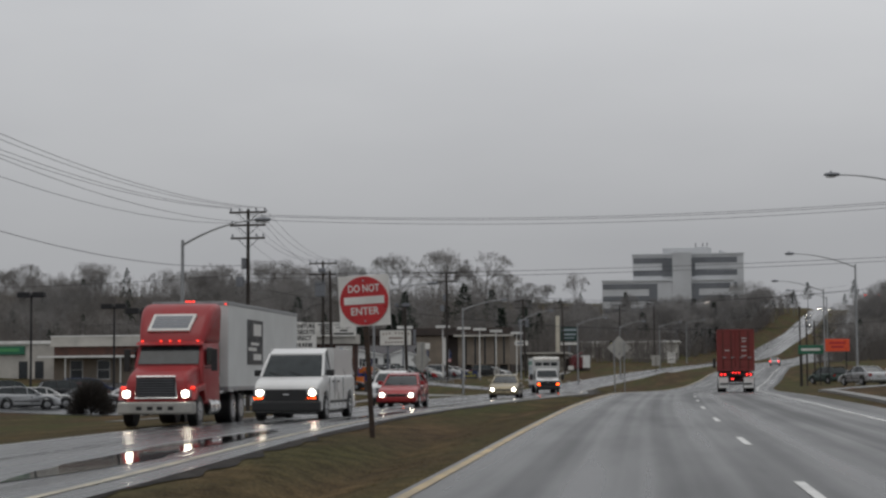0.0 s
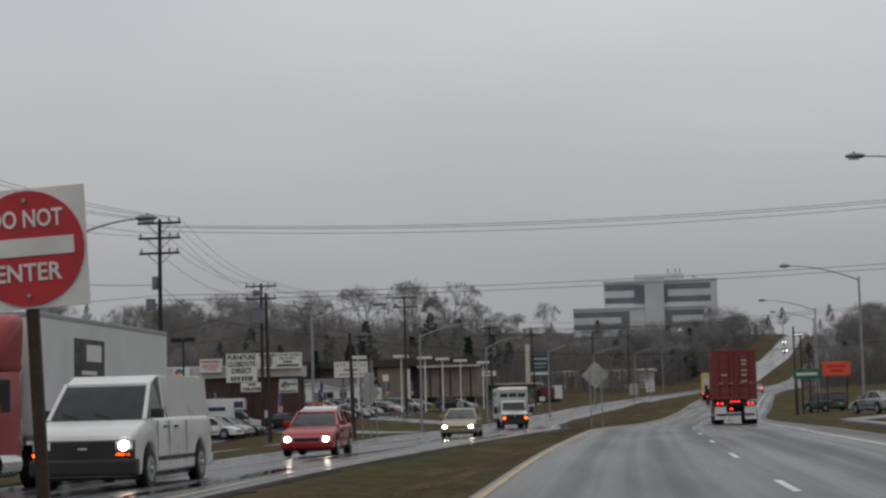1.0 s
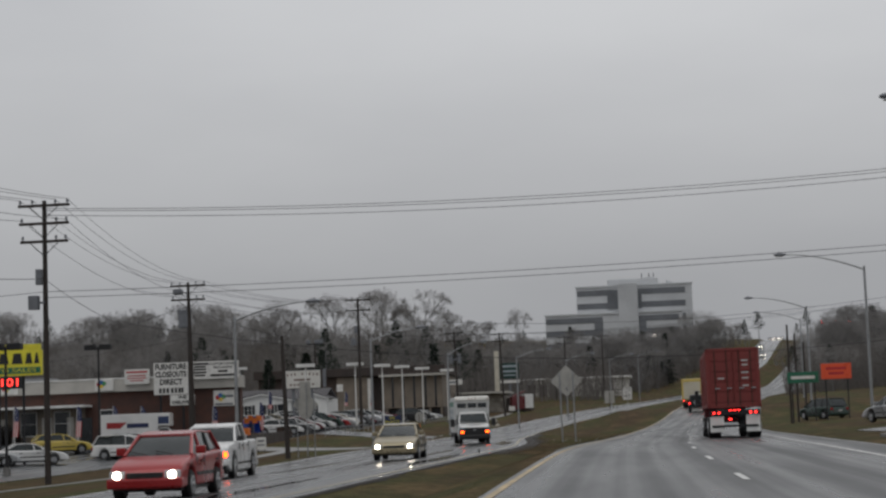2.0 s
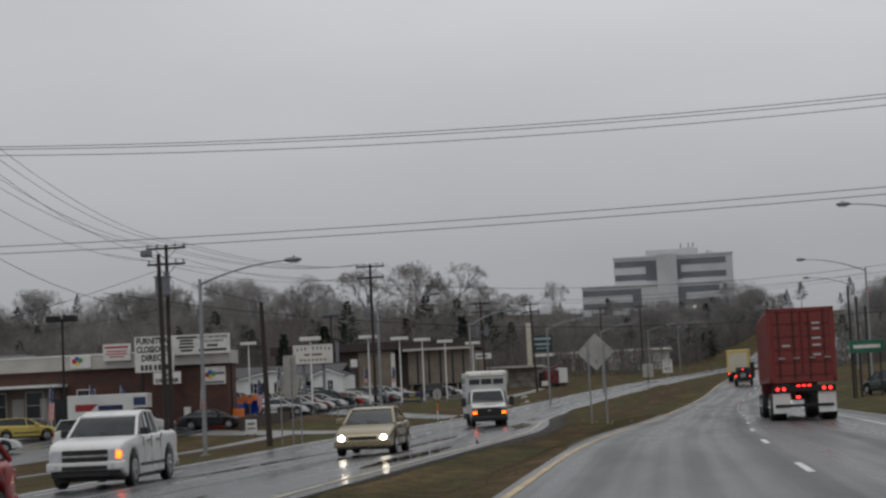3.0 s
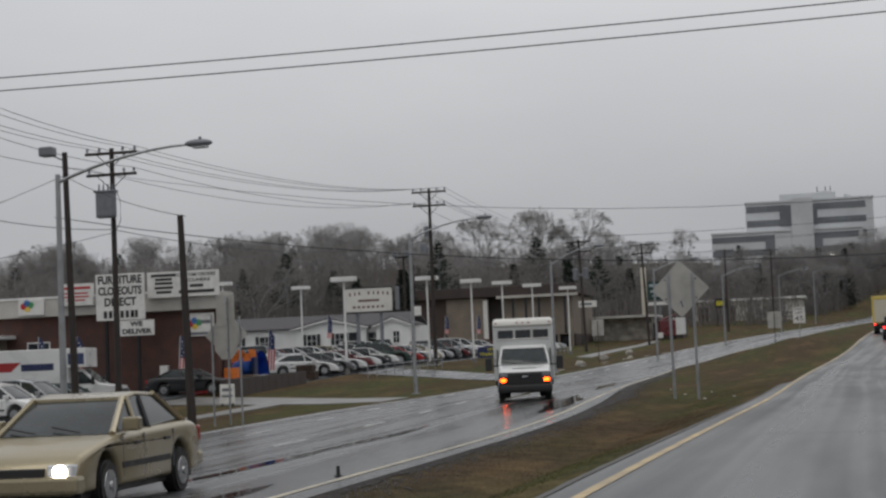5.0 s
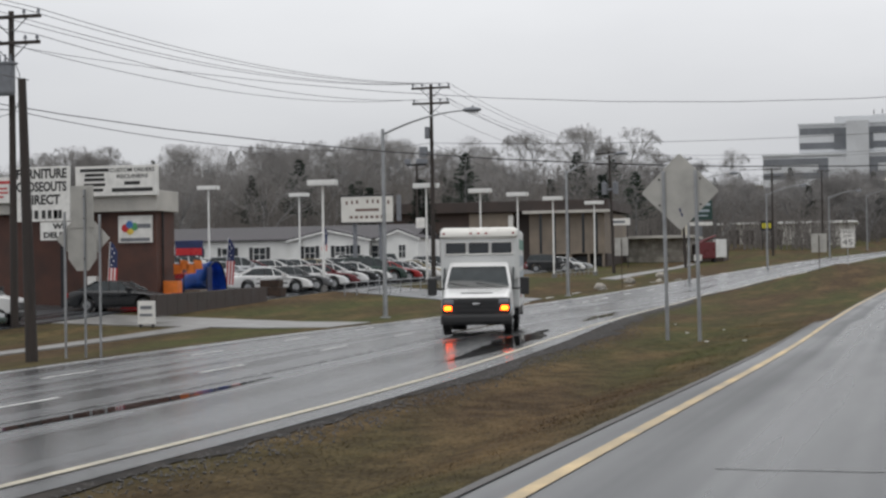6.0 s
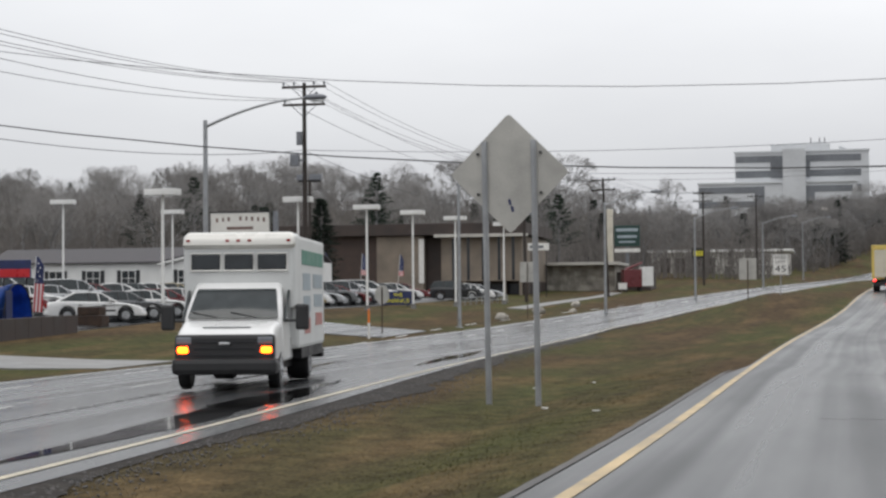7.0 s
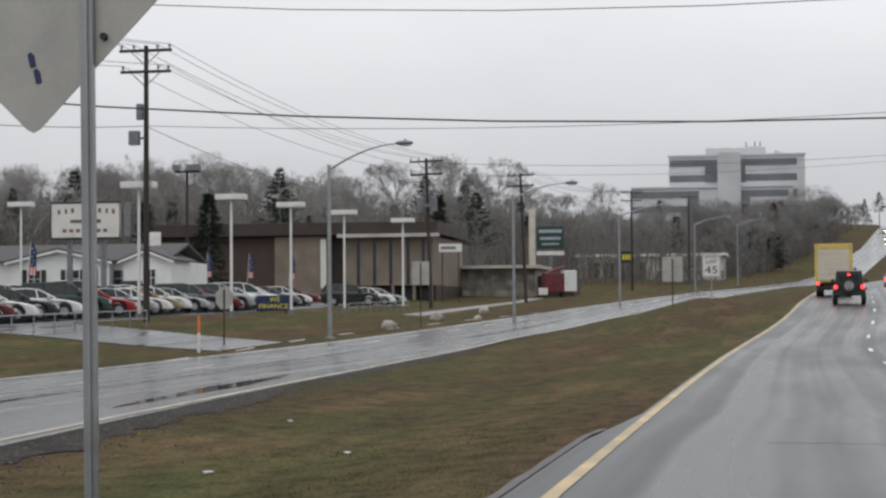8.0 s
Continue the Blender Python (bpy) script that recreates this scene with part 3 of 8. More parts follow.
def street_lamp(x, y, knee, reach, lift, side=1.0, along=0.3, label="grey steel street lamp with a long curved arm"):
    """side +1: the arm reaches towards +x."""
    z = ground_z(x, y)
    h = knee - z
    t = thing("street_lamp", pose(x, y, z), label, "street lamp", group="street lamps")
    part("pole", tube((0, 0, -0.2), (0, 0, h + 0.25), 0.12, 0.08, 12), M["galv"], t)
    part("base_flange", box((-0.2, -0.2, -0.1), (0.2, 0.2, 0.05), 0.01), M["galv"], t)
    pts = []
    for i in range(9):
        s = i / 8
        pts.append((side * reach * s, along * s, h + lift * (1 - (1 - s) ** 1.8)))
    part("arm", path_tube(pts, 0.06, 8, 0.035), M["galv"], t)
    e = pts[-1]
    bm = bmesh.new()
    bmesh.ops.create_uvsphere(bm, u_segments=14, v_segments=8, radius=1.0, matrix=Matrix.Translation((e[0] + side * 0.3, e[1], e[2] + 0.02)) @ Matrix.Diagonal((0.46, 0.2, 0.13, 1)))
    add_tube(bm, (e[0] + side * 0.35, e[1], e[2] + 0.12), (e[0] + side * 0.35, e[1], e[2] + 0.22), 0.05, n=8)
    part("lamp_head", bm, M["lamp_grey"], t, "grey cobra lamp head", smooth=True)
    part("lens", box((e[0] + side * 0.12, e[1] - 0.12, e[2] - 0.14), (e[0] + side * 0.6, e[1] + 0.12, e[2] - 0.07), 0.03), M["headlamp_off"], t)
    return t


def lot_light(x, y, top, width=1.7):
    z = ground_z(x, y)
    h = top - z
    t = thing("lot_light", pose(x, y, z), "white parking lot light pole with a flat white head", "lot light", group="lot lights of the car dealer")
    part("pole", tube((0, 0, 0.0), (0, 0, h - 0.1), 0.085, 0.07, 10), M["white_paint"], t)
    part("footing", tube((0, 0, -0.2), (0, 0, 0.35), 0.22, 0.2, 12), M["concrete"], t)
    part("lamp_head", box((-width / 2, -0.38, h - 0.16), (width / 2, 0.38, h + 0.16), 0.03), M["white_paint"], t)
    part("lens", box((-width / 2 + 0.08, -0.3, h - 0.18), (width / 2 - 0.08, 0.3, h - 0.155)), M["headlamp_off"], t)
    return t


def wire(a, b, sag, r=0.014, label="black overhead power line"):
    a, b = Vector(a), Vector(b)
    pts = []
    for i in range(17):
        s = i / 16
        p = a.lerp(b, s)
        p.z -= sag * 4 * s * (1 - s)
        pts.append(p)
    return tagged(mesh_ob("power_line", path_tube(pts, r, 4), M["dark_steel"]), label, "power line", group="overhead lines")


POLES = [(-29.6, 130.7, 13.25), (-33.8, 173.9, 12.55), (-29.7, 225.6, 14.7), (-26.0, 282.2, 13.8), (-22.7, 315.5, 15.1)]
utility_pole(*POLES[0], arms=3, box_at=5.2, gap=0.92, label="dark wooden utility pole with three crossarms and insulators")
utility_pole(*POLES[1], arms=2, transformer="bank")
utility_pole(*POLES[2], arms=2, box_at=4.6)
utility_pole(*POLES[3], arms=2, transformer=True, lean=-1.5)
utility_pole(*POLES[4], arms=2, lean=-2.0)
utility_pole(-15.8, 365.0, 16.5, arms=2)
utility_pole(-10.5, 410.0, 18.6, arms=1)
tall_pole = utility_pole(-30.0, 160.5, 10.7, arms=0, label="dark wooden pole with a floodlight on top", lean=-1.0)
h_ = 10.7 - ground_z(-30.0, 160.5)
bm = box((-0.95, -0.5, h_ - 0.15), (-0.35, 0.05, h_ + 0.25), 0.08)
add_tube(bm, (-0.5, -0.2, h_ - 0.1), (0, 0, h_ - 0.35), 0.03, n=6)
part("floodlight", bm, M["lamp_grey"], tall_pole, "pale grey floodlight head")
utility_pole(-21.9, 152.2, 7.05, arms=0, label="short dark wooden pole without crossarms", lean=-1.5)
SPANS = [(-30.5, 78.0, 12.6)] + POLES + [(-15.8, 365.0, 16.5), (-10.5, 410.0, 18.6)]
for (ax, ay, az), (bx, by, bz) in zip(SPANS, SPANS[1:]):
    for off in (-1.24, -0.6, 0.6, 1.24):
        wire((ax + off, ay - 0.08, az + 0.05), (bx + off, by - 0.08, bz + 0.05), 0.9)
    for off in (-1.15, 1.15):
        wire((ax + off, ay - 0.08, az - 1.0), (bx + off, by - 0.08, bz - 1.0), 1.0)
    wire((ax, ay - 0.15, az - 4.0), (bx, by - 0.15, bz - 4.0), 1.0, 0.017, "thick black telephone cable")

for x, y, knee, reach, lift in ((-23.0, 93.5, 7.7, 3.7, 1.2), (-23.2, 144.5, 7.6, 4.3, 0.95), (-22.4, 188.2, 8.25, 3.9, 1.0), (-20.6, 226.3, 8.4, 3.4, 1.25), (-16.2, 260.0, 9.0, 3.6, 1.0), (-12.5, 303.0, 9.9, 3.6, 1.0), (-7.5, 351.0, 11.4, 3.6, 0.9), (-3.3, 406.0, 13.8, 3.6, 0.9)):
    street_lamp(x, y, knee, reach, lift)
for x, y, knee in ((15.2, 106.0, 10.6), (15.5, 170.0, 10.9), (16.0, 226.0, 11.6), (20.0, 286.0, 13.5)):
    street_lamp(x, y, knee, 5.4, 1.3, side=-1.0)

for x, y, top in ((-53.0, 243.4, 9.1), (-49.8, 256.7, 9.0), (-32.0, 208.6, 7.25), (-30.3, 226.2, 7.85), (-29.5, 239.2, 8.05), (-28.8, 249.6, 8.2), (-27.8, 259.8, 8.25), (-26.2, 272.0, 8.3)):
    lot_light(x, y, top)

# lines that cross the road
for a, b, sag in (((-29.6, 130.6, 12.85), (24, 131, 13.4), 0.9), ((-29.6, 130.6, 12.75), (24, 131.3, 13.3), 0.92), ((-29.6, 130.6, 12.5), (24, 131.6, 13.1), 0.98),
                  ((-29.6, 130.6, 8.6), (24, 131, 9.45), 0.4), ((-29.6, 130.6, 8.3), (24, 131, 9.2), 0.42), 
                  ((-29.7, 225.4, 10.7), (24, 232, 12.2), 0.9), ((-22.7, 315.4, 14.9), (26, 325, 17.5), 0.9), ((-26.0, 282.0, 13.4), (24, 292, 15.0), 0.9)):
    wire(a, b, sag, 0.014)
wire((-33.8, 173.8, 8.4), (-62, 182, 7.0), 0.6, 0.013, "black service cable to the store")
wire((-30.0, 160.4, 9.8), (-60, 176, 6.5), 0.7, 0.013, "black service cable to the store")
wire((-30.0, 160.4, 9.6), (-21.9, 152.2, 7.0), 0.2, 0.013, "black guy cable between two poles")
wire((-29.6, 130.6, 8.6), (-75, 120, 8.4), 0.9, 0.013, "black service cable over the corner lot")
wire((-42, 185.0, 10.4), (40, 185.0, 9.1), 3.8, 0.022, "thick black twisted cable over the road")
wire((-42, 185.3, 13.3), (40, 185.3, 13.3), 4.5, 0.012)


# ---- vehicles (front towards +y, wheels on z = 0) ----
def shell(profile, bevel=0.03):
    """A body from a closed side outline of (y, z, half width)."""
    bm = bmesh.new()
    a = [bm.verts.new((-w, y, z)) for y, z, w in profile]
    b = [bm.verts.new((w, y, z)) for y, z, w in profile]
    bm.faces.new(a), bm.faces.new(list(reversed(b)))
    n = len(profile)
    for i in range(n):
        j = (i + 1) % n
        bm.faces.new((a[j], a[i], b[i], b[j]))
    bmesh.ops.recalc_face_normals(bm, faces=bm.faces[:])
    if bevel:
        rim = [e for e in bm.edges if any(len(f.verts) > 4 for f in e.link_faces)]
        bmesh.ops.bevel(bm, geom=rim, offset=bevel, segments=3, affect="EDGES", profile=0.5)
    return bm


def eased(line, cut=0.22):
    """An outline with its inner corners cut twice, so that it bends softly."""
    for _ in range(2):
        soft_line = [line[0]]
        for p, q, r in zip(line, line[1:], line[2:]):
            for o in (p, r):
                k = min(cut, 0.16 / max(0.05, math.dist(o[:2], q[:2])))
                soft_line.append(tuple(b + (a - b) * k for a, b in zip(o, q)))
        line = soft_line + [line[-1]]
    return line


def arch(y, r, w, z0=0.28):
    """Points of a wheel opening, walked from the front to the rear along the sill."""
    return [(y + r * math.cos(a), max(z0, r * 0.92 + (r + 0.03) * math.sin(a) * 0.98 - 0.02) if math.sin(a) > 0.05 else z0, w) for a in [math.pi * k / 8 for k in range(9)]]


def wheel(parent, x, y, r, width=0.22, rim=True, hub="rim"):
    s = 1 if x > 0 else -1
    bm = tube((x - s * width / 2, y, r), (x + s * width / 2, y, r), r, n=24)
    bmesh.ops.bevel(bm, geom=[e for e in bm.edges if len([f for f in e.link_faces if len(f.verts) > 4]) == 1], offset=0.035, segments=2, affect="EDGES")
    wh = part("wheel", bm, M["rubber"], parent, "black rubber tyre", smooth=False)
    if rim:
        bm = tube((x + s * (width / 2 - 0.05), y, r), (x + s * (width / 2 + 0.012), y, r), r * 0.66, r * 0.6, 20)
        for k in range(5):
            a = 6.2832 * k / 5
            add_box(bm, (x + s * (width / 2) - 0.02, y + r * 0.36 * math.cos(a) - 0.035, r + r * 0.36 * math.sin(a) - 0.035), (x + s * (width / 2) + 0.028, y + r * 0.36 * math.cos(a) + 0.035, r + r * 0.36 * math.sin(a) + 0.035))
        add_tube(bm, (x + s * width / 2, y, r), (x + s * (width / 2 + 0.04), y, r), 0.06, 0.05, 10)
        part("rim", bm, M[hub], wh, "pale metal wheel rim")
    return wh


CARS = {
    # length, width, wheel radius, axle ys, lower outline above the sill (front to rear over the top), glasshouse, roof
    "sedan": dict(w=0.88, r=0.32, ax=(1.42, -1.33), front=2.36, rear=-2.38,
                  top=[(2.36, 0.45, 0.80), (2.30, 0.66, 0.80), (1.95, 0.80, 0.84), (0.95, 0.95, 0.86), (-1.65, 1.00, 0.86), (-2.25, 0.97, 0.82), (-2.36, 0.70, 0.82), (-2.36, 0.42, 0.80)],
                  cab=[(1.02, 0.94, 0.78), (0.22, 1.38, 0.62), (-0.25, 1.44, 0.61), (-0.95, 1.41, 0.61), (-1.78, 0.99, 0.76)], roof=(1, 3), pillars=(0.18, -0.28)),
    "suv": dict(w=0.94, r=0.37, ax=(1.42, -1.32), front=2.32, rear=-2.34,
                top=[(2.32, 0.52, 0.86), (2.26, 0.86, 0.86), (1.90, 1.02, 0.90), (1.02, 1.10, 0.92), (-2.22, 1.14, 0.90), (-2.33, 0.80, 0.88), (-2.34, 0.48, 0.86)],
                cab=[(1.05, 1.08, 0.84), (0.38, 1.62, 0.70), (-0.3, 1.74, 0.69), (-1.85, 1.70, 0.69), (-2.25, 1.13, 0.82)], roof=(1, 3), pillars=(0.1, -0.95)),
    "minivan": dict(w=0.96, r=0.34, ax=(1.50, -1.42), front=2.45, rear=-2.42,
                    top=[(2.45, 0.45, 0.86), (2.40, 0.70, 0.86), (2.05, 0.90, 0.90), (1.35, 1.02, 0.92), (-2.28, 1.08, 0.90), (-2.41, 0.75, 0.88), (-2.42, 0.42, 0.86)],
                    cab=[(1.45, 1.00, 0.84), (0.55, 1.62, 0.72), (-0.2, 1.74, 0.71), (-1.95, 1.72, 0.70), (-2.32, 1.07, 0.82)], roof=(1, 3), pillars=(0.15, -0.95)),
    "pickup": dict(w=1.0, r=0.44, ax=(1.86, -1.72), front=2.85, rear=-2.9,
                   top=[(2.85, 0.62, 0.92), (2.84, 1.02, 0.93), (2.70, 1.16, 0.94), (2.2, 1.24, 0.96), (1.2, 1.30, 0.97), (-0.95, 1.31, 0.97), (-1.02, 1.33, 0.97), (-2.86, 1.33, 0.96), (-2.9, 0.9, 0.94), (-2.9, 0.58, 0.92)],
                   cab=[(1.32, 1.28, 0.90), (0.62, 1.80, 0.76), (0.1, 1.92, 0.74), (-0.72, 1.90, 0.74), (-0.96, 1.30, 0.88)], roof=(1, 3), pillars=(0.18, -0.08)),
    "van": dict(w=1.0, r=0.37, ax=(1.95, -1.65), front=2.75, rear=-2.75,
                top=[(2.75, 0.50, 0.90), (2.74, 0.92, 0.92), (2.62, 1.10, 0.93), (2.2, 1.22, 0.95), (1.85, 1.28, 0.96), (1.10, 1.30, 0.97), (-2.6, 1.32, 0.97), (-2.74, 0.9, 0.95), (-2.75, 0.5, 0.93)],
                cab=[(1.98, 1.26, 0.90), (1.30, 1.92, 0.79), (0.85, 2.07, 0.77), (-2.35, 2.09, 0.77), (-2.62, 1.30, 0.90)], roof=(1, 3), pillars=(0.72, 0.62)),
    "coupe_wagon": dict(w=0.86, r=0.32, ax=(1.36, -1.25), front=2.2, rear=-2.15,
                        top=[(2.2, 0.45, 0.78), (2.15, 0.68, 0.78), (1.8, 0.84, 0.82), (0.95, 0.98, 0.84), (-2.05, 1.04, 0.82), (-2.14, 0.7, 0.80), (-2.15, 0.42, 0.78)],
                        cab=[(1.0, 0.96, 0.76), (0.25, 1.42, 0.61), (-0.3, 1.50, 0.60), (-1.6, 1.46, 0.60), (-2.05, 1.03, 0.74)], roof=(1, 3), pillars=(0.1, -0.8)),
}


def car(kind, paint, m, label, category="car", group="", lit="", blind_sides=False, tails=False, name=None):
    d = CARS[kind]
    t = thing(name or {"suv": "suv", "minivan": "minivan", "pickup": "pickup_truck", "van": "cargo_van"}.get(kind, "car"), m, label, category, group)
    pt = PAINT[paint]
    w, r = d["w"], d["r"]
    low = 0.46 if kind == "pickup" else 0.28
    sill = [(d["rear"] + 0.06, low, w - 0.06)] + list(reversed(arch(d["ax"][1], r + 0.07, w))) + list(reversed(arch(d["ax"][0], r + 0.07, w))) + [(d["front"] - 0.08, low - 0.02, w - 0.08)]
    body = part("body", shell(sill + eased(d["top"], 0.3), 0.075), pt, t, smooth="edges")
    part("cabin_glass", shell(eased(d["cab"], 0.25), 0.05), M["glass"], t, "dark tinted window glass", smooth="edges")
    c = d["cab"]
    i, j = d["roof"]
    roof = [(y, z + 0.012, hw + 0.012) for y, z, hw in c[i:j + 1]]
    roof = roof + [(y, z - 0.05, hw + 0.014) for y, z, hw in reversed(roof)]
    part("roof", shell(roof, 0.02), pt, t, smooth="edges")
    for s in (-1, 1):
        for (y0, z0, w0), (y1, z1, w1) in ((c[0], c[1]), (c[-1], c[-2])):
            part("pillar", tube((s * w0, y0, z0), (s * w1, y1, z1), 0.045, 0.04, 6), pt, t)
        for k, yp in enumerate(d["pillars"]):
            part("pillar", tube((s * (c[0][2] + 0.015), yp, c[0][1] + 0.02), (s * (c[2][2] + 0.012), yp - 0.08, c[2][1] - 0.05), 0.035, 0.035, 6), M["black_trim"] if k else pt, t)
        if blind_sides:
            y0, y1 = d["pillars"][1], d["rear"] + 0.3
            bm = bmesh.new()
            add_poly(bm, [(y0, c[0][1]), (y1, c[0][1]), (y1 + 0.22, c[3][1] - 0.02), (y0, c[3][1])], s * (c[0][2] - 0.12), s * (c[0][2] + 0.035), "x")
            part("side_panel", bm, pt, t, "windowless painted side panel")
        # mirror, handles, lamps
        mir = box((s * (w - 0.06), c[0][0] - 0.42, c[0][1] + 0.02), (s * (w + 0.16), c[0][0] - 0.24, c[0][1] + 0.20), 0.03) if s > 0 else box((-w - 0.16, c[0][0] - 0.42, c[0][1] + 0.02), (-w + 0.06, c[0][0] - 0.24, c[0][1] + 0.20), 0.03)
        part("mirror", mir, M["black_trim"] if kind in ("van", "pickup") else pt, t)
        for yh in (d["pillars"][0] + 0.12, d["pillars"][1] - 0.55):
            lo, hi = sorted((s * (w - 0.01), s * (w + 0.025)))
            part("door_handle", box((lo, yh, c[0][1] - 0.16), (hi, yh + 0.2, c[0][1] - 0.12), 0.008), M["black_trim"], t)
        lo, hi = sorted((s * (w - 0.02), s * (w + 0.012)))
        part("side_moulding", box((lo, d["ax"][1] + r + 0.15, 0.50), (hi, d["ax"][0] - r - 0.15, 0.58), 0.005), M["black_trim"], t)
        lo, hi = sorted((s * (w - 0.42), s * (w - 0.08)))
        zt = d["top"][1][1]
        hl = part("headlamp", box((lo, d["front"] - 0.20, zt - (0.32 if kind == "pickup" else 0.20)), (hi, d["front"] + 0.015, zt - 0.02), 0.03), M["headlamp_off"], t, "clear headlamp lens")
        if lit == "white":
            part("bulb", tube(((lo + hi) / 2, d["front"], zt - 0.11), ((lo + hi) / 2, d["front"] + 0.03, zt - 0.11), 0.085, n=14), M["headlamp_on"], hl, "glowing white headlamp bulb")
        if lit:
            drop = 0.06 if kind == "pickup" else 0.28
            outer = (hi - 0.13, hi) if s > 0 else (lo, lo + 0.13)
            lit_here = kind == "van" or (kind == "pickup" and s < 0)
            part("turn_lamp", box((outer[0], d["front"] - 0.16, zt - drop - 0.20), (outer[1], d["front"] + 0.024, zt - drop), 0.03) if kind == "pickup" else box((lo + 0.05, d["front"] - 0.16, zt - 0.30), (hi, d["front"] + 0.012, zt - 0.22), 0.02), M["headlamp_amber"] if lit_here else M["headlamp_off"], t, "amber turn lamp")
        zr = d["top"][-2][1]
        lo, hi = sorted((s * (w - 0.30), s * (w - 0.06)))
        part("tail_lamp", box((lo, d["rear"] - 0.012, zr - 0.02), (hi, d["rear"] + 0.12, zr + 0.20), 0.02), M["tail_on"] if tails else M["tail_off"], t, "red tail lamp")
    zt = d["top"][1][1]
    if kind == "van":
        grille = box((-w + 0.07, d["front"] - 0.12, zt - 0.42), (w - 0.07, d["front"] + 0.012, zt - 0.01), 0.04)
        part("badge", box((-0.09, d["front"], zt - 0.2), (0.09, d["front"] + 0.035, zt - 0.14), 0.02), M["chrome"], t)
    elif kind == "pickup":
        grille = box((-w + 0.42, d["front"] - 0.12, zt - 0.36), (w - 0.42, d["front"] + 0.022, zt - 0.03), 0.02)
        part("grille_bar", box((-w + 0.40, d["front"], zt - 0.22), (w - 0.40, d["front"] + 0.04, zt - 0.16), 0.01), M["chrome"], t)
    else:
        grille = box((-w + 0.46, d["front"] - 0.12, zt - 0.24), (w - 0.46, d["front"] + 0.022, zt - 0.06), 0.015)
    part("grille", grille, M["black_trim"], t)
    part("front_bumper", box((-w + 0.02, d["front"] - 0.22, 0.48 if kind == "pickup" else 0.28), (w - 0.02, d["front"] + 0.06, 0.70 if kind == "pickup" else (0.58 if kind == "van" else 0.50)), 0.05), pt if kind == "pickup" else (M["black_trim"] if kind == "van" else pt), t)
    part("rear_bumper", box((-w + 0.04, d["rear"] - 0.05, 0.34), (w - 0.04, d["rear"] + 0.2, 0.54), 0.05), pt if kind != "pickup" else M["chrome"], t)
    if kind == "pickup":
        part("grille", box((-w + 0.40, d["front"] - 0.1, zt - 0.60), (w - 0.40, d["front"] + 0.03, zt - 0.42), 0.02), M["black_trim"], t, "lower grille opening")
        part("bumper_intake", box((-w + 0.42, d["front"] - 0.05, 0.50), (w - 0.42, d["front"] + 0.068, 0.60), 0.01), M["black_trim"], t)
        for s in (-1, 1):
            part("fog_lamp", tube((s * 0.72, d["front"] + 0.05, 0.57), (s * 0.72, d["front"] + 0.07, 0.57), 0.06, n=12), M["headlamp_off"], t)
        part("bed_gap", box((-w + 0.02, -1.03, 0.6), (w + 0.003, -1.0, 1.3)), M["black_trim"], t)
        part("air_dam", box((-w + 0.12, d["front"] - 0.3, 0.30), (w - 0.12, d["front"] - 0.02, 0.50), 0.04), M["black_trim"], t)
    for s in (-1, 1):
        lo, hi = sorted((s * (w - 0.02), s * (w + 0.004)))
        for yp in (d["pillars"][0] + 0.72, d["pillars"][0] - 0.06, d["pillars"][1] - 0.75 if not blind_sides else d["pillars"][0] - 1.3):
            part("door_seam", box((lo, yp, low + 0.12), (hi - 0.001 if s > 0 else hi, yp + 0.005, c[0][1] - 0.03)), M["lamp_grey"], t)
    part("lower_grille", box((-w + 0.35, d["front"] - 0.1, 0.33), (w - 0.35, d["front"] + 0.056, 0.42), 0.01), M["black_trim"], t)
    part("number_plate", box((-0.16, d["rear"] - 0.062, 0.62), (0.16, d["rear"] - 0.0, 0.77), 0.004), M["plate"], t)
    part("underbody", box((-w + 0.12, d["rear"] + 0.3, 0.2), (w - 0.12, d["front"] - 0.3, 0.42)), M["black_trim"], t)
    for y in d["ax"]:
        for s in (-1, 1):
            wheel(t, s * (w - 0.10), y, r)
    for s in (-0.35, 0.25):
        y0, z0, y1, z1 = c[0][0], c[0][1], c[1][0], c[1][1]
        part("wiper", tube((s, y0 + 0.02, z0 + 0.03), (s + 0.42, y0 - 0.1, z0 + 0.03 + 0.1 * (z1 - z0) / (y0 - y1) + 0.02), 0.012, n=5), M["black_trim"], t)
    return t


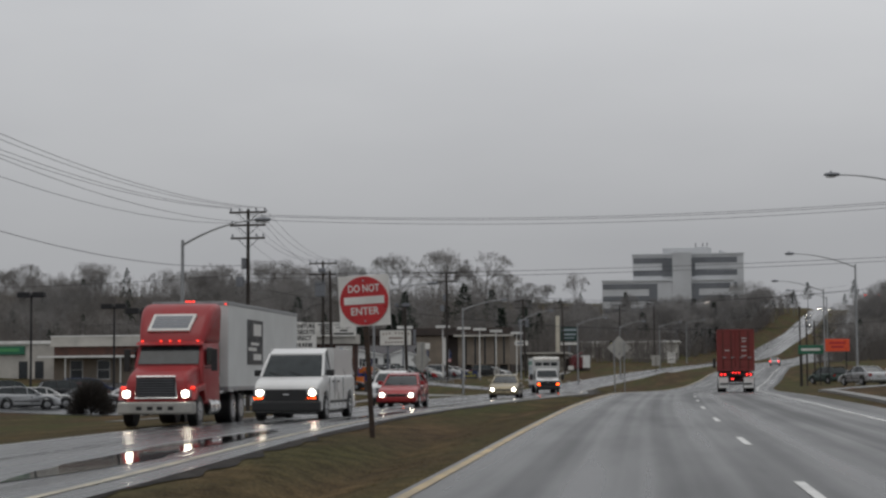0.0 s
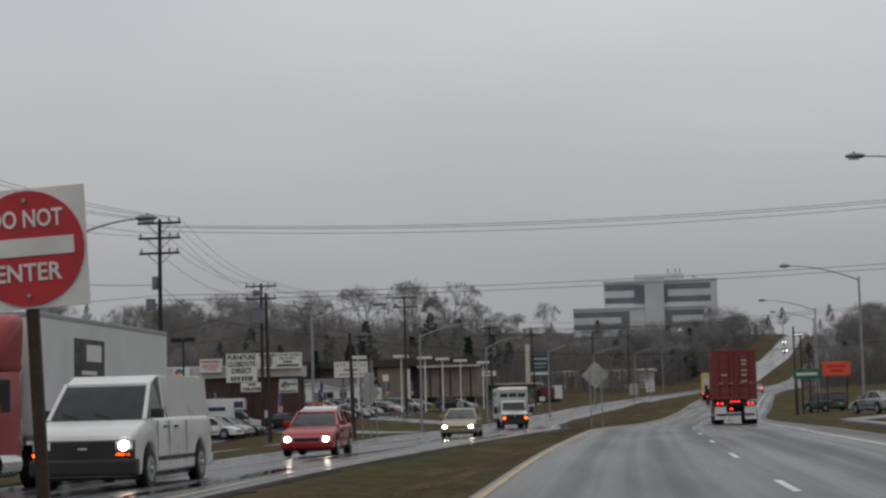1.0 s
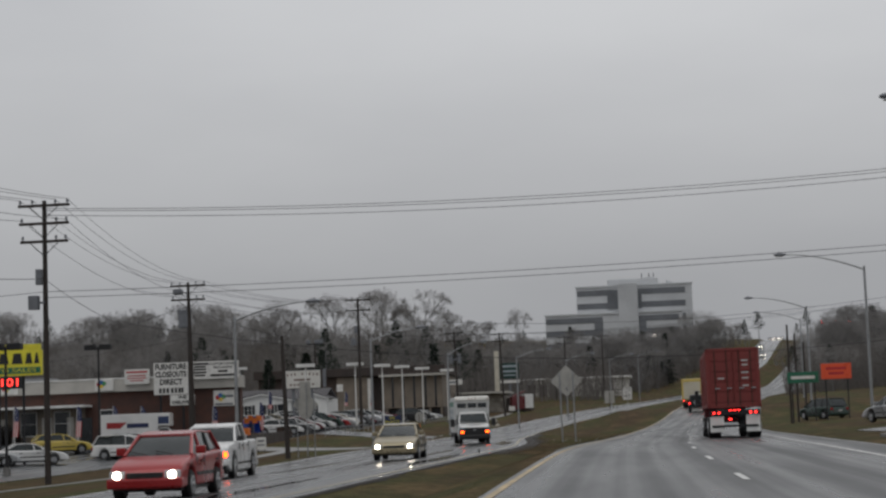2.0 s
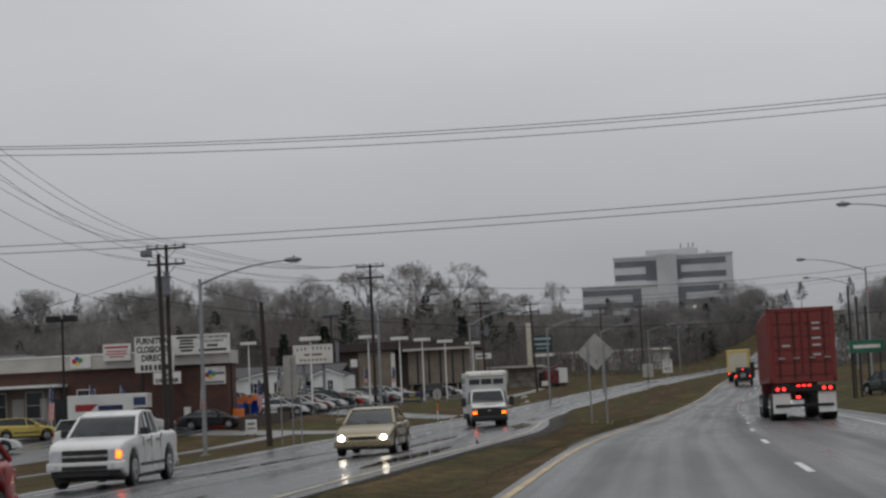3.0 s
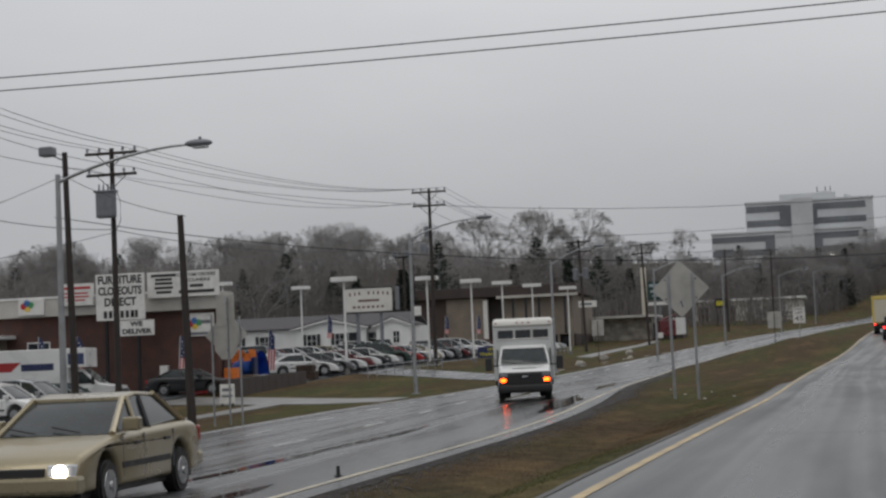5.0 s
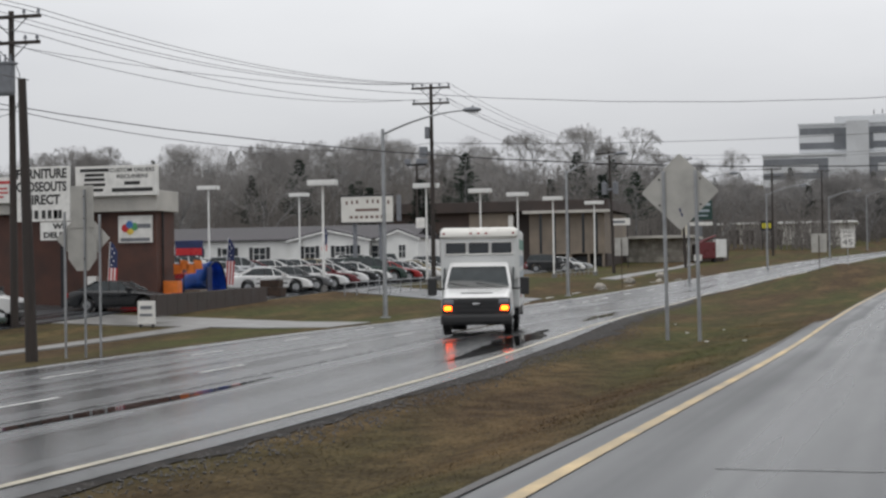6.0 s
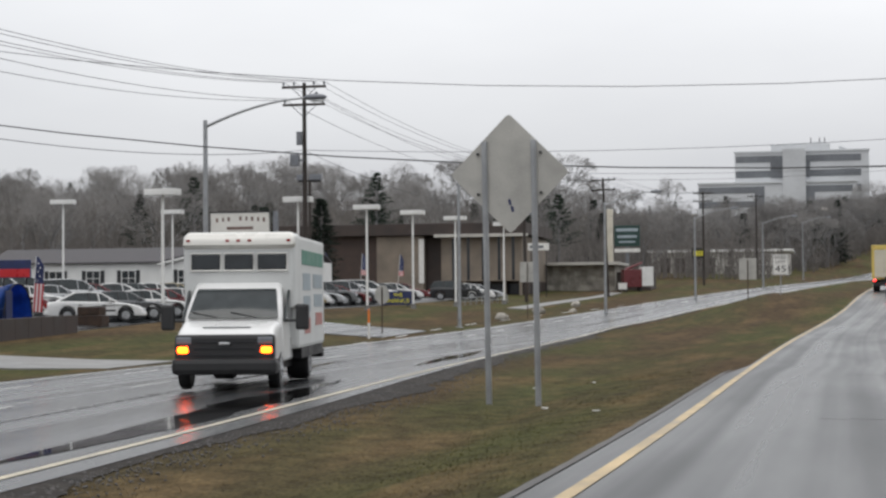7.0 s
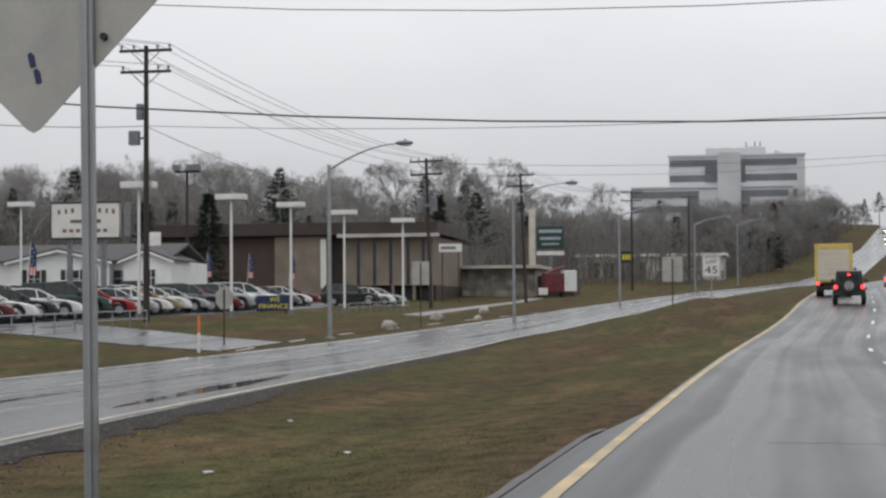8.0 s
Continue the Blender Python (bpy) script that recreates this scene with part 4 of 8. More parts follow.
def semi_truck(m):
    t = thing("semi_truck", m, "red conventional semi tractor hauling a white box trailer", "truck")
    red = PAINT["truck_red"]
    part("hood", shell(eased([(0.0, 0.72, 1.02), (0.06, 1.28, 0.98), (-0.12, 1.62, 0.94), (-0.7, 1.82, 0.96), (-1.55, 1.98, 1.02), (-1.55, 0.72, 1.08)], 0.3), 0.14), red, t, smooth="edges")
    part("cab", shell([(-1.45, 0.7, 1.15), (-1.42, 1.92, 1.12), (-1.75, 2.62, 1.06), (-3.5, 2.70, 1.15), (-3.5, 0.7, 1.18)], 0.07), red, t, smooth="edges")
    part("roof_fairing", shell(eased([(-1.72, 2.60, 1.04), (-1.82, 2.95, 1.10), (-2.25, 3.55, 1.18), (-2.75, 3.90, 1.24), (-3.55, 3.98, 1.26), (-3.55, 2.6, 1.2)], 0.3), 0.2), red, t, smooth="edges")
    part("windscreen", shell([(-1.39, 1.98, 0.98), (-1.68, 2.54, 0.94), (-1.72, 2.53, 0.94), (-1.5, 1.96, 0.98)], 0.01), M["glass"], t, "dark windscreen glass")
    part("visor", shell([(-1.48, 2.58, 1.08), (-1.70, 2.70, 1.08), (-1.76, 2.62, 1.08)], 0.01), red, t)
    bm = box((-0.62, -0.02, 0.95), (0.62, 0.10, 1.55), 0.03)
    part("grille", bm, M["dark_steel"], t, "dark grille")
    part("grille_frame", path_tube([(-0.66, 0.06, 0.92), (-0.60, 0.02, 1.58), (0.60, 0.02, 1.58), (0.66, 0.06, 0.92), (-0.66, 0.06, 0.92)], 0.03, 6), M["chrome"], t)
    for k in range(7):
        part("grille_bar", box((-0.6, 0.09, 1.0 + 0.078 * k), (0.6, 0.115, 1.02 + 0.078 * k)), M["lamp_grey"], t)
    part("front_bumper", box((-1.2, -0.3, 0.42), (1.2, 0.18, 0.80), 0.06), M["dull_galv"], t, "pale metal bumper")
    for x in (-0.5, -0.15, 0.15, 0.5):
        part("bumper_hole", box((x - 0.09, 0.17, 0.54), (x + 0.09, 0.187, 0.66), 0.01), M["black_trim"], t)
    
    lean_back = Matrix.Translation((0.05, -1.83, 3.02)) @ Matrix.Rotation(radians(36), 4, "X")
    me = prism([(-0.62, 0.0), (0.74, 0.0), (0.62, 0.66), (-0.78, 0.66)], -0.03, 0.05)
    bmesh.ops.transform(me, matrix=lean_back, verts=me.verts)
    emblem = part("emblem", me, M["sign_white"], t, "white slanted emblem panel on the fairing")
    for k in range(3):
        me = prism([(-0.56 - 0.04 * k, 0.09 + 0.17 * k), (0.62 - 0.03 * k, 0.09 + 0.17 * k), (0.60 - 0.03 * k, 0.24 + 0.17 * k), (-0.59 - 0.04 * k, 0.24 + 0.17 * k)], 0.051, 0.062)
        bmesh.ops.transform(me, matrix=lean_back, verts=me.verts)
        part("emblem_stripe", me, M["lamp_grey"], emblem)
    for s in (-1, 1):
        lo, hi = sorted((s * 0.78, s * 1.08))
        hl = part("headlamp", box((lo, -0.25, 0.92), (hi, 0.06, 1.16), 0.04), M["headlamp_off"], t, "clear headlamp housing")
        part("bulb", tube((s * 0.93, 0.05, 1.04), (s * 0.93, 0.075, 1.04), 0.105, n=16), M["headlamp_on"], hl, "glowing white headlamp bulb")
        part("fender", shell([(-0.05, 0.85, 0.18), (-0.3, 1.25, 0.2), (-1.3, 1.35, 0.2), (-1.5, 0.8, 0.2), (-1.25, 0.8, 0.2), (-1.1, 1.15, 0.2), (-0.45, 1.1, 0.2), (-0.25, 0.85, 0.18)], 0.02), red, t).location.x = s * 1.05
        part("turn_lamp", box((s * 1.1 - 0.05, -0.3, 1.2), (s * 1.1 + 0.05, -0.15, 1.27), 0.01), M["marker_on"], t, "small red side lamp")
        lo, hi = sorted((s * 1.16, s * 1.19))
        part("side_window", box((lo, -2.55, 1.95), (hi, -1.72, 2.5), 0.02), M["glass"], t)
        mir = box((s * 1.42 - 0.1, -1.75, 1.75), (s * 1.42 + 0.1, -1.65, 2.45), 0.02)
        add_tube(mir, (s * 1.1, -1.7, 2.4), (s * 1.42, -1.7, 2.4), 0.02, n=6)
        add_tube(mir, (s * 1.1, -1.7, 1.85), (s * 1.42, -1.7, 1.85), 0.02, n=6)
        part("mirror", mir, M["black_trim"], t)
        part("exhaust_pipe", tube((s * 1.05, -3.65, 0.9), (s * 1.05, -3.65, 3.7), 0.08, n=12), M["chrome"], t)
        part("fuel_tank", tube((s * 0.95, -3.3, 0.62), (s * 0.95, -2.0, 0.62), 0.3, n=18), M["chrome"], t)
        wheel(t, s * 1.02, -0.85, 0.5, 0.3)
        for y in (-5.2, -6.4, -14.6):
            wheel(t, s * 0.95, y, 0.5, 0.55)
    for x in (-0.9, -0.3, 0.0, 0.3, 0.9):
        part("marker_lamp", box((x - 0.03, -1.66, 2.69), (x + 0.03, -1.58, 2.73), 0.008), M["marker_on"], t, "red cab marker lamp")
    chassis = box((-0.45, -7.2, 0.7), (0.45, -1.4, 0.95))
    add_box(chassis, (-0.5, -15.6, 0.85), (0.5, -13.6, 1.1))
    part("chassis", chassis, M["dark_steel"], t)
    trailer = part("trailer", box((-1.3, -16.2, 1.18), (1.3, -4.2, 4.02), 0.04), PAINT["trailer"], t, "white ribless box trailer")
    part("roof_rail", box((-1.31, -16.21, 3.93), (1.31, -4.19, 4.06), 0.02), M["galv"], trailer)
    part("bottom_rail", box((-1.31, -16.21, 1.10), (1.31, -4.19, 1.24), 0.01), M["galv"], trailer)
    for s in (-1, 1):
        lo, hi = sorted((s * 1.303, s * 1.312))
        panel = part("logo_panel", box((lo, -9.6, 1.98), (hi, -7.0, 3.55)), M["shutter"], trailer, "dark square panel with pale bars")
        for z0, dy, hb in ((3.0, 0.1, 0.42), (2.66, 0.5, 0.10), (2.46, 0.9, 0.12), (2.14, 0.1, 0.22)):
            lo2, hi2 = sorted((s * 1.313, s * 1.318))
            part("panel_bar", box((lo2, -9.4 + dy, z0), (hi2, -8.1 + dy, z0 + hb)), M["sign_white"], panel)
    for x in (-0.12, 0.0, 0.12):
        part("trailer_marker", box((x - 0.03, -4.2, 4.04), (x + 0.03, -4.12, 4.09), 0.008), M["marker_on"], trailer, "red marker lamp")
    for s in (-1, 1):
        part("landing_leg", tube((s * 0.8, -8.4, 0.25), (s * 0.8, -8.4, 1.15), 0.07, n=8), M["dark_steel"], trailer)
    for s in (-1.2, 1.2):
        part("trailer_marker", box((s - 0.03, -4.2, 3.95), (s + 0.03, -4.14, 3.99), 0.008), M["marker_on"], trailer, "red marker lamp")
    return t


def cutaway_truck(m):
    t = thing("box_truck", m, "white cutaway box truck with green lettering bars on its side", "truck")
    white = PAINT["white"]
    part("hood", shell(eased([(0.0, 0.50, 0.93), (0.04, 0.98, 0.93), (-0.10, 1.13, 0.92), (-0.5, 1.25, 0.93), (-1.02, 1.34, 0.96), (-1.02, 0.5, 0.99)], 0.3), 0.12), white, t, smooth="edges")
    part("cab", shell(eased([(-0.95, 0.5, 1.0), (-0.95, 1.32, 0.98), (-1.62, 1.98, 0.86), (-1.9, 2.08, 0.85), (-2.4, 2.10, 0.86), (-2.4, 0.5, 1.0)], 0.25), 0.09), white, t, smooth="edges")
    part("windscreen", shell([(-0.965, 1.36, 0.87), (-1.0, 1.40, 0.89), (-1.50, 1.885, 0.80), (-1.565, 1.93, 0.76), (-1.66, 1.93, 0.76), (-1.08, 1.36, 0.87)], 0.02), M["glass"], t, "dark windscreen glass", smooth="edges")
    for s in (-0.45, 0.30):
        part("wiper", tube((s, -0.97, 1.37), (s + 0.5, -1.06, 1.47), 0.013, n=5), M["black_trim"], t)
    body = part("box_body", box((-1.14, -7.0, 0.72), (1.14, -2.3, 3.0), 0.07), PAINT["trailer"], t, "white box body with rounded front edge")
    part("bulkhead", shell([(-1.84, 1.55, 1.10), (-1.78, 2.70, 1.12), (-1.90, 3.02, 1.12), (-2.4, 3.04, 1.14), (-2.4, 1.55, 1.14)], 0.09), PAINT["trailer"], t)
    part("front_band", shell([(-1.78, 2.72, 1.13), (-1.70, 2.80, 1.13), (-1.72, 2.92, 1.12), (-1.80, 3.01, 1.10), (-1.95, 3.06, 1.09), (-2.15, 3.06, 1.09), (-2.1, 2.72, 1.13)], 0.10), PAINT["cream_white"], t, "rounded white cap over the windows", smooth="edges")
    for x in (-0.66, 0.0, 0.66):
        f = part("bulkhead_window", box((x - 0.29, -1.86, 2.30), (x + 0.29, -1.775, 2.62), 0.03), M["window"], t, "dark upper front window")
        part("window_frame", path_tube([(x - 0.3, -1.775, 2.29), (x + 0.3, -1.775, 2.29), (x + 0.3, -1.775, 2.63), (x - 0.3, -1.775, 2.63), (x - 0.3, -1.775, 2.29)], 0.018, 4), M["sign_white"], f)
    for x in (-0.22, 0.0, 0.22, -1.0, 1.0):
        part("marker_lamp", box((x - 0.04, -1.80, 2.86), (x + 0.04, -1.70, 2.91), 0.012), M["tail_off"], t, "small dark marker lamp")
    part("grille", box((-0.95, -0.14, 0.56), (0.95, 0.05, 1.06), 0.07), M["black_trim"], t, "black grille")
    for k in range(3):
        part("grille_bar", box((-0.58, 0.045, 0.66 + 0.12 * k), (0.58, 0.062, 0.69 + 0.12 * k), 0.006), M["dark_steel"], t)
    part("badge", box((-0.11, 0.06, 0.85), (0.11, 0.085, 0.92), 0.025), M["chrome"], t)
    part("front_bumper", box((-1.0, -0.3, 0.30), (1.0, 0.15, 0.62), 0.10), M["black_trim"], t, "black bumper")
    part("lettering_bar", box((-0.45, -0.30, 1.185), (0.45, -0.24, 1.20)), M["lamp_grey"], t)
    for s in (-1, 1):
        lo, hi = sorted((s * 0.62, s * 0.92))
        part("headlamp", box((lo, -0.12, 0.87), (hi, 0.062, 1.02), 0.04), M["lamp_grey"], t, "dark unlit headlamp")
        lo, hi = sorted((s * 0.68, s * 0.90))
        part("turn_lamp", box((lo, -0.1, 0.70), (hi, 0.085, 0.84), 0.055), M["headlamp_amber"], t, "glowing amber lamp")
        mir = box((s * 1.32 - 0.13, -1.36, 1.12), (s * 1.32 + 0.13, -1.18, 1.62), 0.05)
        add_tube(mir, (s * 0.95, -1.28, 1.3), (s * 1.25, -1.28, 1.3), 0.025, n=6)
        part("mirror", mir, M["black_trim"], t)
        lo, hi = sorted((s * 0.97, s * 1.012))
        part("side_window", prism([(-1.15, 1.32), (-2.2, 1.32), (-2.2, 1.9), (-1.78, 1.9)], lo, hi, "x"), M["glass"], t)
        wheel(t, s * 0.86, -0.75, 0.37)
        wheel(t, s * 0.80, -5.0, 0.37, 0.46)
        lo, hi = sorted((s * 1.143, s * 1.150))
        grn = PAINT["green"]
        part("sign_band", box((lo, -6.7, 2.42), (hi, -2.7, 2.72)), M["green_band"], body, "green headline band")
        for k, (y0, y1, z0, z1) in enumerate(((-6.5, -4.7, 1.95, 2.25), (-6.5, -4.9, 1.55, 1.82), (-6.5, -5.2, 1.15, 1.42), (-4.2, -2.9, 1.9, 2.25), (-4.2, -3.0, 1.45, 1.78), (-4.2, -3.2, 1.0, 1.32))):
            part("lettering_bar", box((lo, y0, z0), (hi, y1, z1)), M["pale_red"] if k in (2, 5) else M["pale_blue"], body)
    part("bed_skirt", box((-1.1, -7.0, 0.5), (1.1, -3.0, 0.74), 0.02), M["dark_steel"], t)
    part("underbody", box((-0.7, -6.8, 0.3), (0.7, -0.4, 0.6)), M["dark_steel"], t)
    part("rear_step", box((-1.1, -7.3, 0.4), (1.1, -6.98, 0.6), 0.03), M["dark_steel"], t)
    part("rear_door", box((-1.0, -7.03, 0.9), (1.0, -6.985, 2.8), 0.02), PAINT["trailer"], t)
    for s in (-1, 1):
        part("tail_lamp", box((s * 0.95 - 0.08, -7.04, 0.78), (s * 0.95 + 0.08, -6.98, 0.92), 0.02), M["tail_off"], t)
    return t


def container_truck(m):
    t = thing("container_truck", m, "rust-red shipping container on a chassis trailer with lit tail lamps", "truck")
    red = PAINT["container"]
    c = part("container", box((-1.2, 0.08, 1.42), (1.2, 12.1, 4.10), 0.02), red, t, "rust-red corrugated container")
    for s in (-1, 1):
        bm = bmesh.new()
        for k in range(42):
            y0 = 0.3 + 0.28 * k
            lo, hi = sorted((s * 1.19, s * 1.225))
            add_box(bm, (lo, y0, 1.6), (hi, y0 + 0.13, 3.95))
        part("side_corrugation", bm, red, c)
        part("corner_post", box((s * 1.14 - 0.08, 0.0, 1.38), (s * 1.14 + 0.08, 0.2, 4.12), 0.015), red, c)
        d = part("door", box((s * 0.545 - 0.52, 0.02, 1.55), (s * 0.545 + 0.52, 0.075, 4.0), 0.012), red, c, "red container door")
        for k in range(5):
            part("door_panel", box((s * 0.545 - 0.46, -0.005, 1.66 + 0.47 * k), (s * 0.545 + 0.46, 0.03, 2.0 + 0.47 * k), 0.012), red, d)
        for x in (0.28, 0.82):
            part("lock_rod", tube((s * x, -0.03, 1.5), (s * x, -0.03, 4.03), 0.022, n=8), M["rust_post"], d)
            part("lock_handle", box((s * x - 0.02, -0.06, 2.25), (s * x + 0.2, -0.035, 2.3), 0.005), M["galv"], d)
        for k, (z, wd) in enumerate(((3.5, 0.3), (3.3, 0.26), (2.95, 0.32), (2.7, 0.3), (2.35, 0.28))):
            if s > 0 or k == 3:
                part("code_bar", box((s * 0.55 - wd / 2, -0.012, z), (s * 0.55 + wd / 2, -0.006, z + 0.07)), M["plate"], d)
        part("mud_flap", box((s * 0.82 - 0.32, 0.12, 0.28), (s * 0.82 + 0.32, 0.15, 1.0), 0.01), M["white_paint"], t, "white mud flap")
        for x in (0.95, 0.72):
            part("tail_lamp", tube((s * x, 0.0, 1.16), (s * x, 0.06, 1.16), 0.06, n=14), M["tail_on"], t, "glowing round red tail lamp")
        for y in (1.2, 2.45, 10.6, 11.8):
            wheel(t, s * 0.92, y, 0.5, 0.56)
    for x in (-0.2, 0.0, 0.2):
        part("marker_lamp", box((x - 0.06, 0.0, 1.24), (x + 0.06, 0.05, 1.30), 0.01), M["tail_on"], t, "small red marker lamp")
    part("brake_lamp", box((-0.3, 0.0, 0.82), (-0.14, 0.05, 0.90), 0.01), M["tail_on"], t, "small red lamp")
    part("header", box((-1.2, 0.0, 3.98), (1.2, 0.12, 4.12), 0.015), red, c)
    part("bottom_sill", box((-1.2, 0.0, 1.38), (1.2, 0.12, 1.56), 0.015), red, c)
    ch = box((-1.15, 0.05, 1.05), (1.15, 0.25, 1.28), 0.02)
    add_box(ch, (-0.5, 0.2, 0.95), (-0.3, 12.5, 1.4)), add_box(ch, (0.3, 0.2, 0.95), (0.5, 12.5, 1.4))
    part("chassis", ch, M["dark_steel"], t)
    part("under_guard", box((-1.05, 0.08, 0.5), (1.05, 0.16, 0.6), 0.01), M["dark_steel"], t)
    part("cab", shell([(12.6, 0.7, 1.1), (12.6, 2.7, 1.1), (14.3, 2.65, 1.06), (14.7, 1.9, 1.1), (16.1, 1.6, 1.0), (16.2, 0.7, 1.0)], 0.05), PAINT["maroon"], t)
    for s in (-1, 1):
        mir = box((s * 1.42 - 0.1, 14.2, 1.75), (s * 1.42 + 0.1, 14.3, 2.45), 0.02)
        add_tube(mir, (s * 1.05, 14.25, 2.4), (s * 1.42, 14.25, 2.4), 0.02, n=6)
        part("mirror", mir, M["black_trim"], t)
        wheel(t, s * 1.0, 15.4, 0.5, 0.3)
    return t


def jeep(m):
    t = thing("off_road_car", m, "black boxy off-road car with rear spare wheel, tail lamps lit", "car")
    blk = PAINT["black"]
    part("body", shell([(-2.0, 0.5, 0.78), (-2.0, 1.1, 0.78), (0.6, 1.12, 0.78), (2.0, 1.05, 0.7), (2.0, 0.5, 0.72)], 0.04), blk, t)
    part("soft_top", shell([(-2.0, 1.1, 0.76), (-1.92, 1.82, 0.68), (0.2, 1.85, 0.68), (0.65, 1.12, 0.76)], 0.05), M["black_trim"], t, "black soft top")
    part("rear_window", box((-0.5, -2.0, 1.25), (0.5, -1.955, 1.68), 0.03), M["glass"], t)
    sp = part("spare_wheel", tube((0, -2.25, 1.05), (0, -2.0, 1.05), 0.40, n=24), M["rubber"], t, "black spare wheel")
    bm = tube((0, -2.27, 1.05), (0, -2.2, 1.05), 0.26, n=16)
    for k in range(6):
        a = 6.2832 * k / 6
        add_tube(bm, (0.15 * math.cos(a), -2.285, 1.05 + 0.15 * math.sin(a)), (0.15 * math.cos(a), -2.26, 1.05 + 0.15 * math.sin(a)), 0.045, n=8)
    part("rim", bm, M["rim"], sp)
    part("high_brake_lamp", box((-0.07, -2.06, 1.60), (0.07, -2.0, 1.68), 0.01), M["tail_on"], t, "glowing red brake lamp")
    part("rear_bumper", box((-0.8, -2.12, 0.5), (0.8, -1.98, 0.66), 0.03), M["black_trim"], t)
    for s in (-1, 1):
        part("tail_lamp", box((s * 0.72 - 0.08, -2.07, 0.88), (s * 0.72 + 0.08, -1.98, 1.06), 0.02), M["tail_on"], t, "glowing red tail lamp")
        part("fender", box((s * 0.86 - 0.1, -1.7, 0.82), (s * 0.86 + 0.1, -0.7, 0.92), 0.03), M["black_trim"], t)
        part("mirror", box((s * 0.9 - 0.1, 0.3, 1.15), (s * 0.9 + 0.1, 0.4, 1.35), 0.02), M["black_trim"], t)
        for y in (-1.2, 1.3):
            wheel(t, s * 0.76, y, 0.38, 0.26)
    return t


def yellow_truck(m):
    t = thing("yellow_truck", m, "dull yellow box truck seen from behind", "truck")
    y = PAINT["truck_yellow"]
    b = part("box_body", box((-1.2, 0.0, 0.95), (1.2, 6.4, 3.45), 0.05), y, t)
    part("rear_door", box((-1.0, -0.03, 1.05), (1.0, 0.02, 3.1), 0.03), PAINT["cream"], b, "pale roll-up rear door")
    for k in range(6):
        part("door_slat", box((-0.98, -0.045, 1.15 + 0.33 * k), (0.98, -0.028, 1.16 + 0.33 * k)), y, b)
    part("rear_frame", box((-1.2, -0.04, 3.1), (1.2, 0.03, 3.45), 0.03), y, b)
    part("step_bumper", box((-1.1, -0.3, 0.45), (1.1, 0.0, 0.68), 0.03), M["dark_steel"], t)
    part("underbody", box((-0.6, 0.2, 0.5), (0.6, 8.2, 0.98)), M["dark_steel"], t)
    part("cab", shell([(6.5, 0.6, 1.0), (6.5, 2.3, 0.95), (7.6, 2.2, 0.92), (8.2, 1.45, 1.0), (9.0, 1.3, 0.95), (9.1, 0.6, 0.95)], 0.05), y, t)
    for s in (-1, 1):
        part("tail_lamp", box((s * 1.0 - 0.08, -0.06, 0.78), (s * 1.0 + 0.08, 0.0, 0.92), 0.02), M["tail_on"], t, "red tail lamp")
        part("marker_lamp", box((s * 1.05 - 0.05, -0.05, 3.3), (s * 1.05 + 0.05, 0.0, 3.36), 0.01), M["tail_off"], t)
        mir = box((s * 1.35 - 0.09, 7.4, 1.4), (s * 1.35 + 0.09, 7.5, 1.85), 0.02)
        add_tube(mir, (s * 0.95, 7.45, 1.6), (s * 1.3, 7.45, 1.6), 0.02, n=6)
        part("mirror", mir, M["black_trim"], t)
        wheel(t, s * 0.9, 1.6, 0.42, 0.5)
        wheel(t, s * 0.95, 7.9, 0.42, 0.28)
    return t


